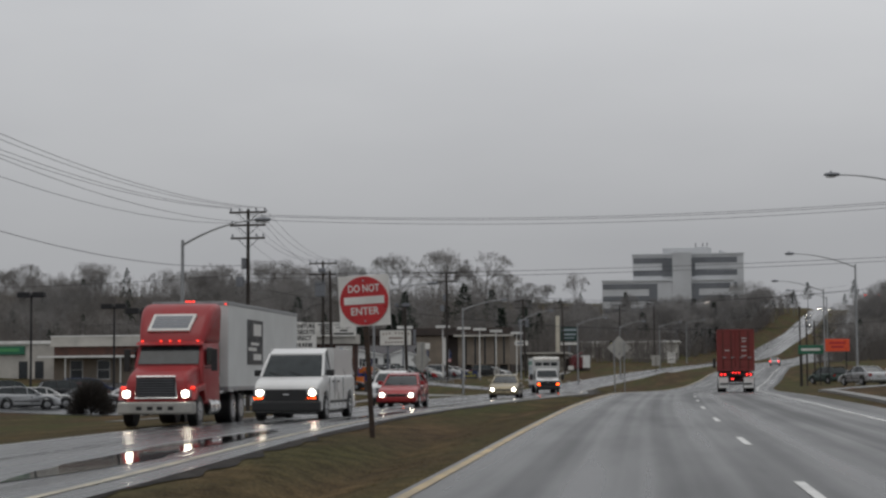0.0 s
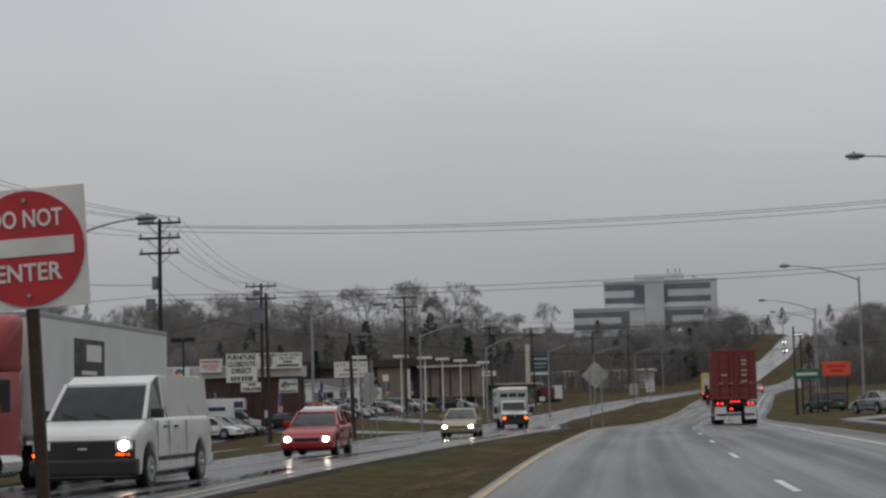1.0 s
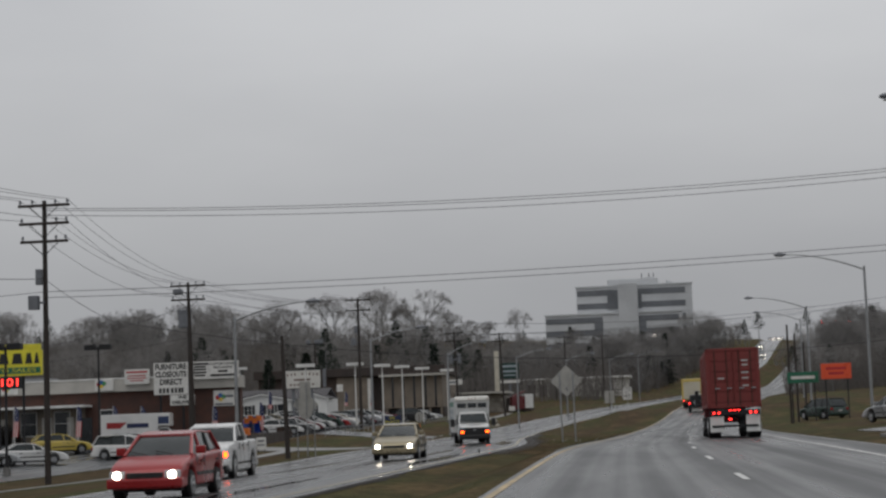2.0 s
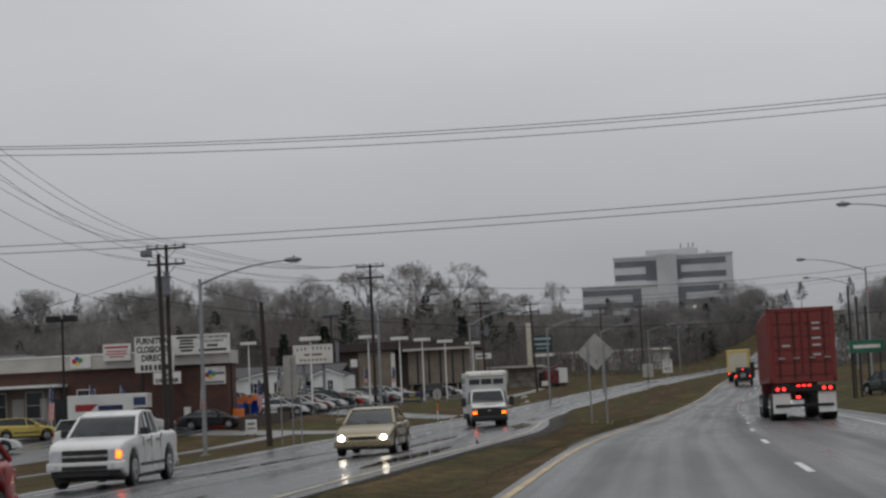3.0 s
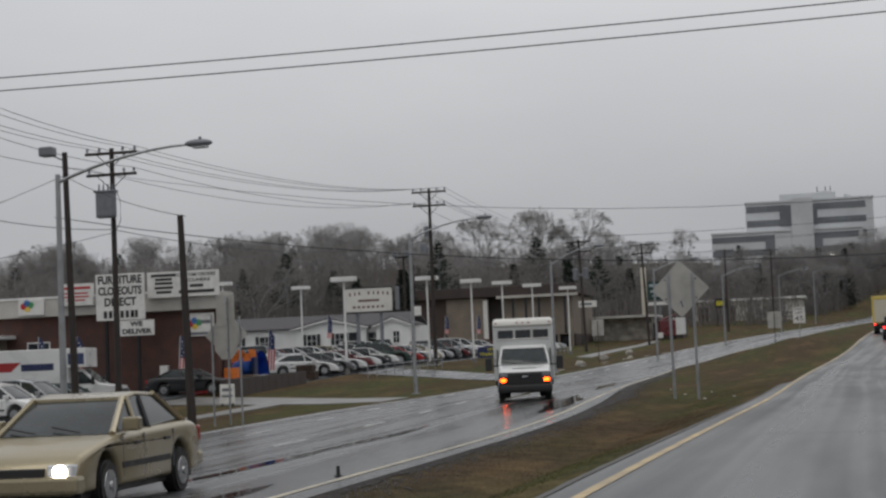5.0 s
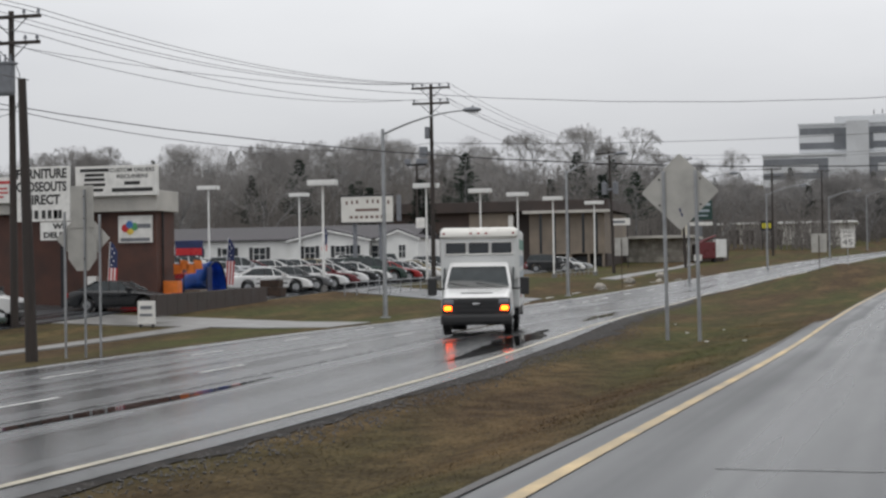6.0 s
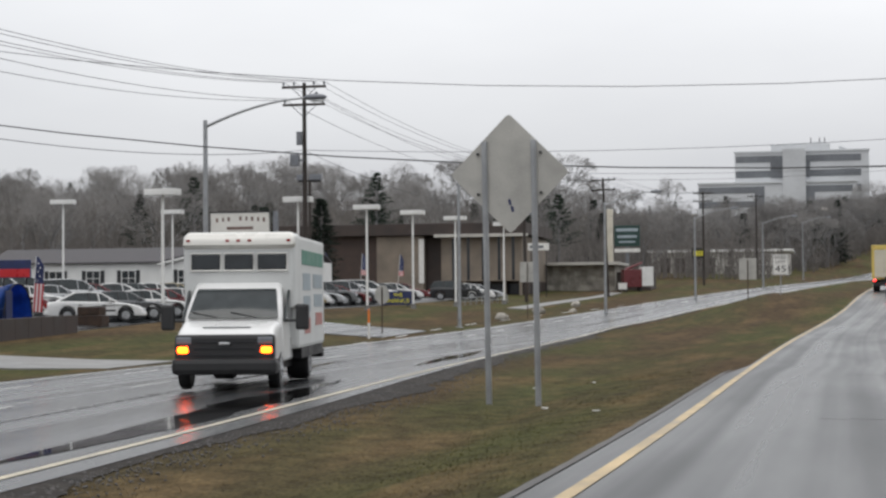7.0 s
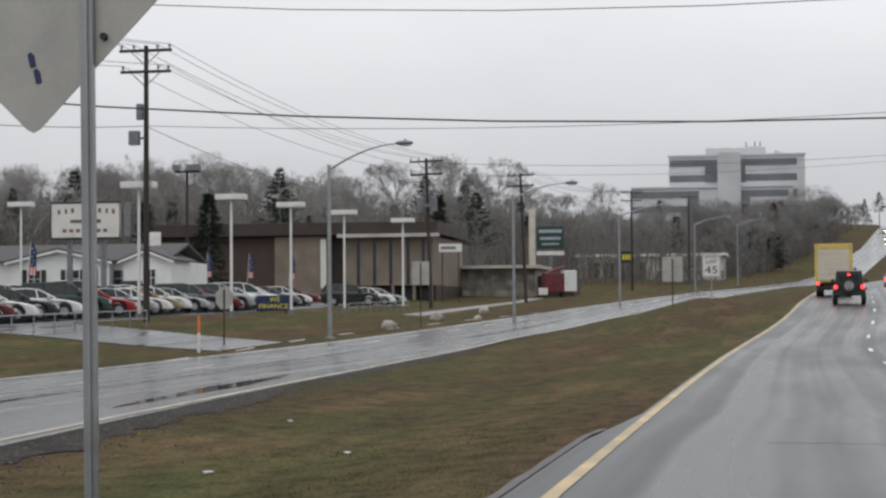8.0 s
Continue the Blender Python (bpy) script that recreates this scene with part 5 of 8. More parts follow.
def rental_truck(m):
    t = thing("rental_truck", m, "white rental box truck with a red and navy logo", "truck", "vehicles on the store lot")
    white = PAINT["white"]
    b = part("box_body", box((-1.15, -6.2, 0.75), (1.15, -1.9, 3.0), 0.04), white, t)
    part("overhang", box((-1.15, -1.95, 2.05), (1.15, -1.0, 3.0), 0.06), white, t)
    part("cab", shell([(-1.95, 0.5, 0.98), (-1.95, 2.0, 0.85), (-1.25, 1.98, 0.85), (-0.4, 1.22, 0.95), (0.55, 1.08, 0.92), (0.6, 0.5, 0.92)], 0.05), white, t)
    part("windscreen", shell([(-1.2, 1.94, 0.78), (-0.42, 1.27, 0.88), (-0.5, 1.24, 0.88), (-1.26, 1.9, 0.78)], 0.01), M["glass"], t)
    part("grille", box((-0.7, 0.5, 0.62), (0.7, 0.63, 0.95), 0.02), M["black_trim"], t)
    part("front_bumper", box((-0.95, 0.4, 0.35), (0.95, 0.7, 0.58), 0.04), M["black_trim"], t)
    part("roof_band", box((-1.155, -1.9, 2.2), (1.155, -1.1, 2.75), 0.01), PAINT["blue"], t, "blue panel on the overhang")
    for s in (-1, 1):
        lo, hi = sorted((s * 1.152, s * 1.158))
        lg = part("logo", prism([(-5.7, 1.95), (-4.7, 1.95), (-4.2, 2.4), (-5.7, 2.4)], lo, hi, "x"), PAINT["red"], b, "dark red slanted logo shape")
        part("logo_bar", box((lo, -4.2, 1.97), (hi, -2.6, 2.3)), M["navy"], b)
        part("lettering_bar", box((lo, -5.8, 1.2), (hi, -2.6, 1.36)), M["lamp_grey"], b)
        lo, hi = sorted((s * 0.9, s * 0.955))
        part("side_window", prism([(-0.62, 1.25), (-1.8, 1.25), (-1.8, 1.85), (-1.25, 1.85)], lo, hi, "x"), M["glass"], t)
        part("mirror", box((s * 1.15 - 0.1, -0.75, 1.2), (s * 1.15 + 0.1, -0.62, 1.6), 0.02), M["black_trim"], t)
        part("headlamp", box((s * 0.75 - 0.14, 0.45, 0.75), (s * 0.75 + 0.14, 0.62, 0.95), 0.02), M["headlamp_off"], t)
        wheel(t, s * 0.85, -0.15, 0.37)
        wheel(t, s * 0.8, -4.6, 0.37, 0.46)
    part("underbody", box((-0.7, -6.0, 0.3), (0.7, 0.3, 0.78)), M["dark_steel"], t)
    return t


M["navy"] = mat("navy_sticker", (0.02, 0.03, 0.10), 0.5, vary=0.2)
M["green_band"] = mat("teal_green_lettering", (0.10, 0.26, 0.20), 0.5, vary=0.15)
M["pale_red"] = mat("pale_red_lettering", (0.50, 0.22, 0.20), 0.5, vary=0.2)
M["pale_blue"] = mat("pale_blue_lettering", (0.36, 0.42, 0.46), 0.5, vary=0.15)


def on_road(x, y, rz):
    """Upright on the tarmac, following its slope along the way."""
    z0, z1 = ground_z(x, y), ground_z(x, y + 4)
    s = 1 if abs(rz) < 90 else -1
    tilt = math.degrees(math.atan2(z1 - z0, 4.0)) * s
    return pose(x, y, z0 + 0.015, tilt, 0, rz)


# traffic on the two carriageways
semi_truck(on_road(-14.0, 61.5, 182.5))
car("van", "white", on_road(-8.9, 60.0, 181), "white cargo van with lit headlamps and windowless sides", "van", "oncoming traffic", lit="white", blind_sides=True)
car("coupe_wagon", "red", on_road(-10.2, 84.0, 182), "red car with bright headlamps on the wet road", "car", "oncoming traffic", lit="white", name="car")
car("pickup", "white", on_road(-14.7, 106.2, 183), "white pickup truck with an amber lamp lit", "pickup truck", "oncoming traffic", lit="amber")
car("sedan", "gold", on_road(-9.4, 115.0, 182), "gold sedan with bright headlamps on the wet road", "car", "oncoming traffic", lit="white")
cutaway_truck(on_road(-10.8, 157.0, 190))
container_truck(on_road(YELLOW(127) + 6.1, 127.0, 0))
jeep(on_road(YELLOW(243) + 2.7, 243.0, -3))
yellow_truck(on_road(YELLOW(260) + 1.6, 260.0, -3))
car("sedan", "silver", on_road(YELLOW(330) + 5.9, 330.0, -4), "pale silver sedan driving away with lit tail lamps", "car", "traffic ahead", tails=True)
car("sedan", "silver", on_ground(13.9, 144.0, 24), "old silver sedan parked on the verge beside the road", "car")
car("sedan", "white", on_ground(17.0, 146.0, 28), "white sedan parked behind a silver sedan", "car")

car("minivan", "green", on_ground(14.6, 198.0, 30), "dark green minivan parked on the far verge", "minivan")

# parked rows
rental_truck(on_ground(-34.5, 174.8, -80))
LOT_CARS = [
    # x, y, turn, kind, paint, label
    (-36.1, 165.6, -96, "minivan", "white", "white minivan parked on the store lot"),
    (-35.9, 168.4, -97, "minivan", "silver", "silver minivan parked beside a white one"),
    (-35.5, 171.2, -98, "sedan", "green", "dark green sedan parked beside a silver minivan"),
    (-34.2, 185.0, -88, "sedan", "black", "black sedan parked in front of the brick store"),
    (-43.2, 172.0, -60, "coupe_wagon", "yellow", "yellow compact car parked beside the fence"),
    (-40.5, 158.0, -60, "sedan", "white", "white sedan parked on the corner lot"),
    (-42.5, 154.5, -60, "sedan", "silver", "silver sedan parked on the corner lot"),
    (-42.0, 149.5, -60, "sedan", "white", "white sedan with wet bonnet on the corner lot"),
    (-41.2, 144.5, -60, "coupe_wagon", "silver", "silver hatchback on the corner lot"),
    (-39.5, 138.5, -60, "sedan", "silver", "pale silver sedan facing the road"),
    (-39.0, 134.0, -60, "sedan", "white", "white sedan facing the road"),
    (-40.5, 129.0, -62, "sedan", "grey", "grey sedan facing the road"),
    (-42.5, 125.0, -62, "sedan", "white", "white sedan parked near the light pole"),
    (-42.0, 120.5, -62, "coupe_wagon", "silver", "silver hatchback parked near the light pole"),
    (-46.0, 139.0, -60, "suv", "black", "black sport utility car in the second row"),
    (-48.0, 133.0, -60, "suv", "green", "dark green sport utility car in the second row"),
    (-50.0, 128.0, -60, "sedan", "green", "dark green sedan in the second row"),
    (-47.5, 146.0, -60, "sedan", "maroon", "maroon sedan in the second row"),
    (-49.0, 152.0, -60, "minivan", "blue", "dark blue minivan in the second row"),
]
for x, y, rz, kind, paint, lab in LOT_CARS:
    car(kind, paint, on_ground(x, y, rz), lab, {"suv": "suv", "minivan": "minivan"}.get(kind, "car"), "cars on the corner lot" if y < 160 else "vehicles on the store lot")

# the dealer's rows: a few built once, then copied
random.seed(7)
protos = {}
DEALER = [("sedan", "white"), ("sedan", "silver"), ("suv", "green"), ("sedan", "maroon"), ("sedan", "grey"), ("coupe_wagon", "white"), ("suv", "grey"), ("sedan", "black"), ("sedan", "gold"), ("suv", "silver"), ("sedan", "red"), ("minivan", "white")]
ORDER = [0, 4, 0, 3, 0, 7, 0, 2, 10, 1, 0, 8, 5, 1, 6, 3, 9, 4, 0, 11]


def dealer_car(k, m, row):
    kind, paint = DEALER[k]
    words_ = {"sedan": "sedan", "suv": "sport utility car", "coupe_wagon": "hatchback", "minivan": "minivan"}[kind]
    lab = "%s %s parked in the dealer's %s row" % ({"white": "white", "silver": "silver", "green": "dark green", "maroon": "maroon", "grey": "dark grey", "black": "black", "gold": "pale gold", "red": "red"}[paint], words_, row)
    if k not in protos:
        protos[k] = car(kind, paint, m, lab, {"suv": "suv", "minivan": "minivan"}.get(kind, "car"), "cars on the dealer's lot")
        return protos[k]
    c = copy_thing(protos[k], m)
    c["label"] = lab
    return c


n = 0
for i in range(24):
    y = 205.5 + 2.95 * i
    x = -34.3 + 0.9 * math.sin(i * 0.9) * 0.4 - (0.0 if y < 236 else (y - 236) * 0.04)
    dealer_car(ORDER[n % 20], on_ground(x, y, -62 + random.uniform(-3, 3)), "front")
    n += 1
for i in range(22):
    y = 207.0 + 3.0 * i
    x = -41.2 + random.uniform(-0.3, 0.3)
    dealer_car(ORDER[(n * 7) % 20], on_ground(x, y, -64 + random.uniform(-4, 4)), "second")
    n += 1
for i in range(9):
    dealer_car(ORDER[(n * 3) % 20], on_ground(-48.2 + random.uniform(-0.4, 0.4), 206.0 + 3.1 * i, -64 + random.uniform(-4, 4)), "third")
    n += 1
car("suv", "black", on_ground(-31.5, 277.5, -80), "black sport utility car parked at the end of the lot", "suv", "cars on the dealer's lot")
car("coupe_wagon", "white", on_ground(-31.0, 281.5, -80), "white hatchback parked at the end of the lot", "car", "cars on the dealer's lot")
car("sedan", "silver", on_ground(-31.0, 285.0, -80), "silver sedan parked at the end of the lot", "car", "cars on the dealer's lot")


# ---- buildings ----
def window_unit(parent, x, z, w, h, y, frame_paint="white_paint", shutters=False, bars=1):
    """A framed window on a wall that faces -y at y."""
    win = part("window", box((x - w / 2, y - 0.02, z), (x + w / 2, y + 0.06, z + h)), M["window"], parent, "dark window pane")
    bm = bmesh.new()
    for lo, hi in (((x - w / 2 - 0.06, y - 0.06, z - 0.08), (x + w / 2 + 0.06, y + 0.02, z)), ((x - w / 2 - 0.06, y - 0.05, z + h), (x + w / 2 + 0.06, y + 0.02, z + h + 0.07)),
                   ((x - w / 2 - 0.06, y - 0.05, z), (x - w / 2, y + 0.02, z + h)), ((x + w / 2, y - 0.05, z), (x + w / 2 + 0.06, y + 0.02, z + h))):
        add_box(bm, lo, hi)
    for k in range(1, bars + 1):
        xb = x - w / 2 + w * k / (bars + 1)
        add_box(bm, (xb - 0.02, y - 0.04, z), (xb + 0.02, y - 0.015, z + h))
    add_box(bm, (x - w / 2, y - 0.045, z + h / 2 - 0.02), (x + w / 2, y - 0.018, z + h / 2 + 0.02))
    part("window_frame", bm, M[frame_paint], win)
    if shutters:
        for s in (-1, 1):
            sh = box((x + s * (w / 2 + 0.24) - 0.17, y - 0.06, z - 0.05), (x + s * (w / 2 + 0.24) + 0.17, y - 0.004, z + h + 0.05), 0.01)
            part("shutter", sh, M["shutter"], parent, "black louvred shutter")
    return win


def bars_on(parent, y, rows, material, depth=0.012, name="lettering_bar"):
    """Lines of writing too far off to read: plain bars (x, z, width, height)."""
    for x, z, w, h in rows:
        part(name, box((x - w / 2, y - depth, z - h / 2), (x + w / 2, y - 0.002, z + h / 2)), material, parent)


def store():
    base = 0.0
    t = thing("store_building", pose(0, 0, 0), "low brown brick furniture store with a white fascia", "store")
    x0, x1, y0, y1 = -66.0, -33.7, 188.0, 212.0
    wall = part("brick_wall", box((x0, y0, -0.6), (x1, y0 + 2.2, 5.15)), M["brick"], t, "red-brown brick wall")
    part("rear_wall", box((x0, y0 + 2.2, -0.6), (-48.0, y1, 5.1)), M["brick"], t, "red-brown brick rear block")
    part("roof", box((x0 - 0.1, y0 - 0.1, 5.15), (x1 + 0.1, y0 + 2.3, 5.32)), M["shingle"], t)
    part("roof", box((x0 - 0.1, y0 + 2.3, 5.1), (-47.9, y1 + 0.1, 5.3)), M["shingle"], t)
    part("fascia", box((x0 - 0.25, y0 - 0.35, 4.95), (x1 + 0.2, y0 - 0.003, 6.05), 0.03), M["fascia"], t, "weathered white metal fascia")
    part("fascia", box((x1 + 0.003, y0 - 0.003, 4.95), (x1 + 0.2, y0 + 2.3, 5.95), 0.03), M["fascia"], t)
    part("fascia_trim", box((x0 - 0.28, y0 - 0.40, 5.98), (x1 + 0.25, y0 - 0.30, 6.1), 0.01), M["white_paint"], t)
    part("shopfront", box((x0, y0 - 0.014, -0.4), (-46.6, y0 - 0.004, 3.75)), M["tan_wall"], t, "tan rendered shopfront")
    part("canopy", box((x0 - 1.0, y0 - 2.2, 3.75), (-46.0, y0 - 0.003, 3.95), 0.02), M["white_paint"], t, "thin white canopy")
    for x in (-64.0, -58.0, -52.0, -46.6):
        part("canopy_post", tube((x, y0 - 2.0, 0.2), (x, y0 - 2.0, 3.76), 0.06, n=8), M["white_paint"], t)
    for x in (-63.5, -60.5, -55.0, -51.5, -48.6, -44.6):
        window_unit(t, x, 1.55, 1.3, 1.9, y0, bars=0)
    door = part("door", box((-47.0, y0 - 0.05, 0.5), (-46.0, y0 + 0.05, 2.9), 0.01), M["window"], t, "dark glass shop door")
    part("door_handle", tube((-46.2, y0 - 0.09, 1.5), (-46.2, y0 - 0.09, 1.8), 0.02, n=6), M["chrome"], door)
    for x, w in ((-53.8, 1.0), (-49.9, 0.9), (-47.9, 0.55)):
        part("window_poster", box((x - w / 2, y0 - 0.03, 1.3), (x + w / 2, y0 - 0.006, 3.0)), M["fascia"], t, "faded white poster")
    # boards over the fascia
    b = part("sign_board", box((-43.0, y0 - 0.62, 5.5), (-40.9, y0 - 0.42, 6.75), 0.01), M["sign_white"], t, "white board with red lettering")
    bars_on(b, y0 - 0.62, [(-41.95, 6.5, 1.8, 0.14), (-41.95, 6.2, 1.5, 0.08), (-41.95, 6.0, 1.6, 0.08), (-41.95, 5.8, 1.1, 0.08)], M["red_sign"])
    b = part("sign_board", box((-37.6, y0 - 0.60, 5.70), (-33.35, y0 - 0.42, 7.15), 0.01), M["sign_white"], t, "white board with black lettering")
    words("lettering", "CUSTOM ORDERS", 0.26, M["sign_black"], b, pose(-34.65, y0 - 0.605, 6.92), width=2.3, bold=0.005)
    words("lettering", "RECLINERS", 0.24, M["sign_black"], b, pose(-34.65, y0 - 0.605, 6.62), width=1.6, bold=0.005)
    bars_on(b, y0 - 0.60, [(-34.65, 6.30, 0.8, 0.16), (-34.65, 5.98, 2.1, 0.18), (-36.6, 6.95, 1.5, 0.16), (-36.6, 6.72, 1.0, 0.14), (-36.6, 6.5, 1.05, 0.14), (-36.6, 6.25, 1.1, 0.14), (-36.6, 6.0, 0.9, 0.14)], M["sign_black"])
    for x, z, w, h in ((-44.8, 5.55, 1.6, 0.95), (-34.75, 4.1, 1.75, 1.3), (-53.0, 5.5, 1.5, 0.9)):
        b = part("balloon_sign", box((x - w / 2, y0 - 0.46, z - h / 2), (x + w / 2, y0 - 0.36, z + h / 2), 0.01) if z > 5 else box((x - w / 2, y0 - 0.1, z - h / 2), (x + w / 2, y0 - 0.003, z + h / 2), 0.01), M["sign_white"], t, "white sign with coloured balloon discs")
        yb = y0 - 0.46 if z > 5 else y0 - 0.1
        for k, (dx, dz, c) in enumerate(((-0.5, 0.05, "red_sign"), (-0.28, 0.22, "balloon_blue"), (-0.25, -0.08, "balloon_yellow"), (-0.02, 0.12, "balloon_green"))):
            part("balloon_disc", tube((x + dx * w / 1.7, yb - 0.012, z + dz), (x + dx * w / 1.7, yb - 0.002, z + dz), 0.19, n=18), M[c], b)
        if z < 5:
            bars_on(b, yb, [(x + 0.45, z + 0.15, 0.7, 0.2), (x, z - 0.5, 1.5, 0.16)], M["lamp_grey"])
    part("downpipe", tube((x1 + 0.08, y0 + 0.6, 0), (x1 + 0.08, y0 + 0.6, 4.95), 0.05, n=8), M["dark_steel"], t)
    part("roof_unit", box((-55, 196, 5.3), (-52.5, 198.5, 6.6), 0.03), M["galv"], t, "grey roof air unit")
    return t


M["balloon_blue"] = mat("balloon_blue", (0.05, 0.16, 0.42), 0.5, vary=0.1)
M["balloon_yellow"] = mat("balloon_yellow", (0.72, 0.52, 0.08), 0.5, vary=0.1)
M["balloon_green"] = mat("balloon_green", (0.08, 0.32, 0.12), 0.5, vary=0.1)
M["sign_yellow"] = mat("yellow_sign_face", (0.80, 0.72, 0.05), 0.45, vary=0.1, scale=2)
M["sign_green"] = mat("green_sign_face", (0.02, 0.15, 0.085), 0.45, vary=0.12, scale=2)
M["deep_green"] = mat("deep_green_board", (0.014, 0.050, 0.042), 0.5, vary=0.15)
M["led_red"] = mat("red_led_digits", (1.0, 0.04, 0.03), 0.4, emit=3.5)
M["blue_tarp"] = mat("blue_tarpaulin", (0.015, 0.09, 0.42), 0.45, vary=0.25, scale=2.5, fine=14, bump=0.3)
M["canvas"] = mat("cream_canvas", (0.55, 0.53, 0.46), 0.7, vary=0.12, scale=2)
store()


def green_sign_shop():
    t = thing("corner_shop", pose(0, 0, 0), "cream flat-roofed shop with a green sign", "shop")
    x0, x1, y0, y1 = -96.0, -66.6, 190.0, 208.0
    part("wall", box((x0, y0, 0.2), (x1, y1, 5.3)), M["fascia"], t, "cream painted wall")
    part("parapet", box((x0 - 0.15, y0 - 0.15, 5.3), (x1 + 0.15, y1, 5.65), 0.03), M["white_paint"], t)
    s = part("sign", box((-75.5, y0 - 0.25, 4.2), (-70.0, y0 - 0.02, 5.1), 0.02), M["sign_green"], t, "dark green sign board")
    bars_on(s, y0 - 0.25, [(-72.7, 4.7, 4.2, 0.35)], M["balloon_green"])
    for x in (-90, -86, -82, -78.5, -76.6, -74.6, -70.2, -68.4):
        window_unit(t, x, 1.7, 0.85, 1.7, y0, frame_paint="dark_steel", bars=0)
    return t


green_sign_shop()


def gable_roof(parent, x0, x1, y0, y1, eave, ridge, along="x", over=0.35):
    if along == "x":
        ym = (y0 + y1) / 2
        o = [(y0 - over, eave), (ym, ridge), (y1 + over, eave), (y1 + over, eave + 0.12), (ym, ridge + 0.16), (y0 - over, eave + 0.12)]
        bm = prism(o, x0 - over, x1 + over, "x")
    else:
        xm = (x0 + x1) / 2
        o = [(x0 - over, eave), (xm, ridge), (x1 + over, eave), (x1 + over, eave + 0.12), (xm, ridge + 0.16), (x0 - over, eave + 0.12)]
        bm = prism(o, y0 - over, y1, "y")
    return part("roof", bm, M["shingle"], parent, "dark grey shingle roof")


def dealer_house():
    t = thing("dealer_office", pose(0, 0, 0), "white clapboard ranch house with black shutters", "house")
    y0, base = 258.0, 1.6
    part("wall", box((-66.0, y0, base), (-39.5, y0 + 8, 5.05)), M["siding"], t, "white clapboard wall")
    for k in range(15):
        part("clapboard", box((-66.0, y0 - 0.018, base + 0.1 + 0.22 * k), (-39.5, y0 - 0.002, base + 0.29 + 0.22 * k)), M["siding"], t)
    gable_roof(t, -66.0, -39.9, y0, y0 + 8, 5.05, 6.25)
    for xc, half, peak in ((-47.2, 3.6, 5.85), (-40.9, 1.7, 5.75)):
        g = part("gable", prism([(xc - half, base), (xc + half, base), (xc + half, 5.02), (xc, peak), (xc - half, 5.02)], y0 - 0.9, y0 + 3.0), M["siding"], t, "white gable wall")
        gable_roof(t, xc - half, xc + half, y0 - 0.9, y0 + 4.0, 5.0, peak, "y", 0.3)
        for s in (-1, 1):
            part("barge_board", prism([(xc, peak + 0.02), (xc + s * (half + 0.3), 5.0), (xc + s * (half + 0.3), 4.86), (xc, peak - 0.14)], y0 - 1.22, y0 - 1.16), M["white_paint"], t)
    for x in (-63.5, -60.2, -57.0, -54.0):
        window_unit(t, x, 3.3, 1.1, 1.15, y0 - 0.02, shutters=True)
    for x in (-49.0, -46.2):
        window_unit(t, x, 3.3, 0.9, 1.15, y0 - 0.92, shutters=True)
    window_unit(t, -43.0, 3.3, 1.3, 1.15, y0 - 0.02, shutters=True)
    window_unit(t, -40.6, 3.35, 0.6, 1.1, y0 - 0.92)
    d = part("door", box((-45.3, y0 - 0.97, 2.0), (-44.4, y0 - 0.9, 4.5), 0.01), M["window"], t, "dark front door")
    part("door_frame", path_tube([(-45.36, y0 - 0.95, 2.0), (-45.36, y0 - 0.95, 4.55), (-44.34, y0 - 0.95, 4.55), (-44.34, y0 - 0.95, 2.0)], 0.05, 4), M["white_paint"], d)
    for k in range(9):
        part("baluster", box((-46.8 + 0.36 * k, y0 - 2.0, 2.1), (-46.74 + 0.36 * k, y0 - 1.94, 2.95)), M["white_paint"], t)
    part("porch_rail", box((-46.9, y0 - 2.02, 2.92), (-43.7, y0 - 1.92, 3.0)), M["white_paint"], t)
    part("porch_deck", box((-47.0, y0 - 2.1, 1.5), (-43.6, y0 - 0.9, 2.05)), M["fascia"], t)
    return t


dealer_house()


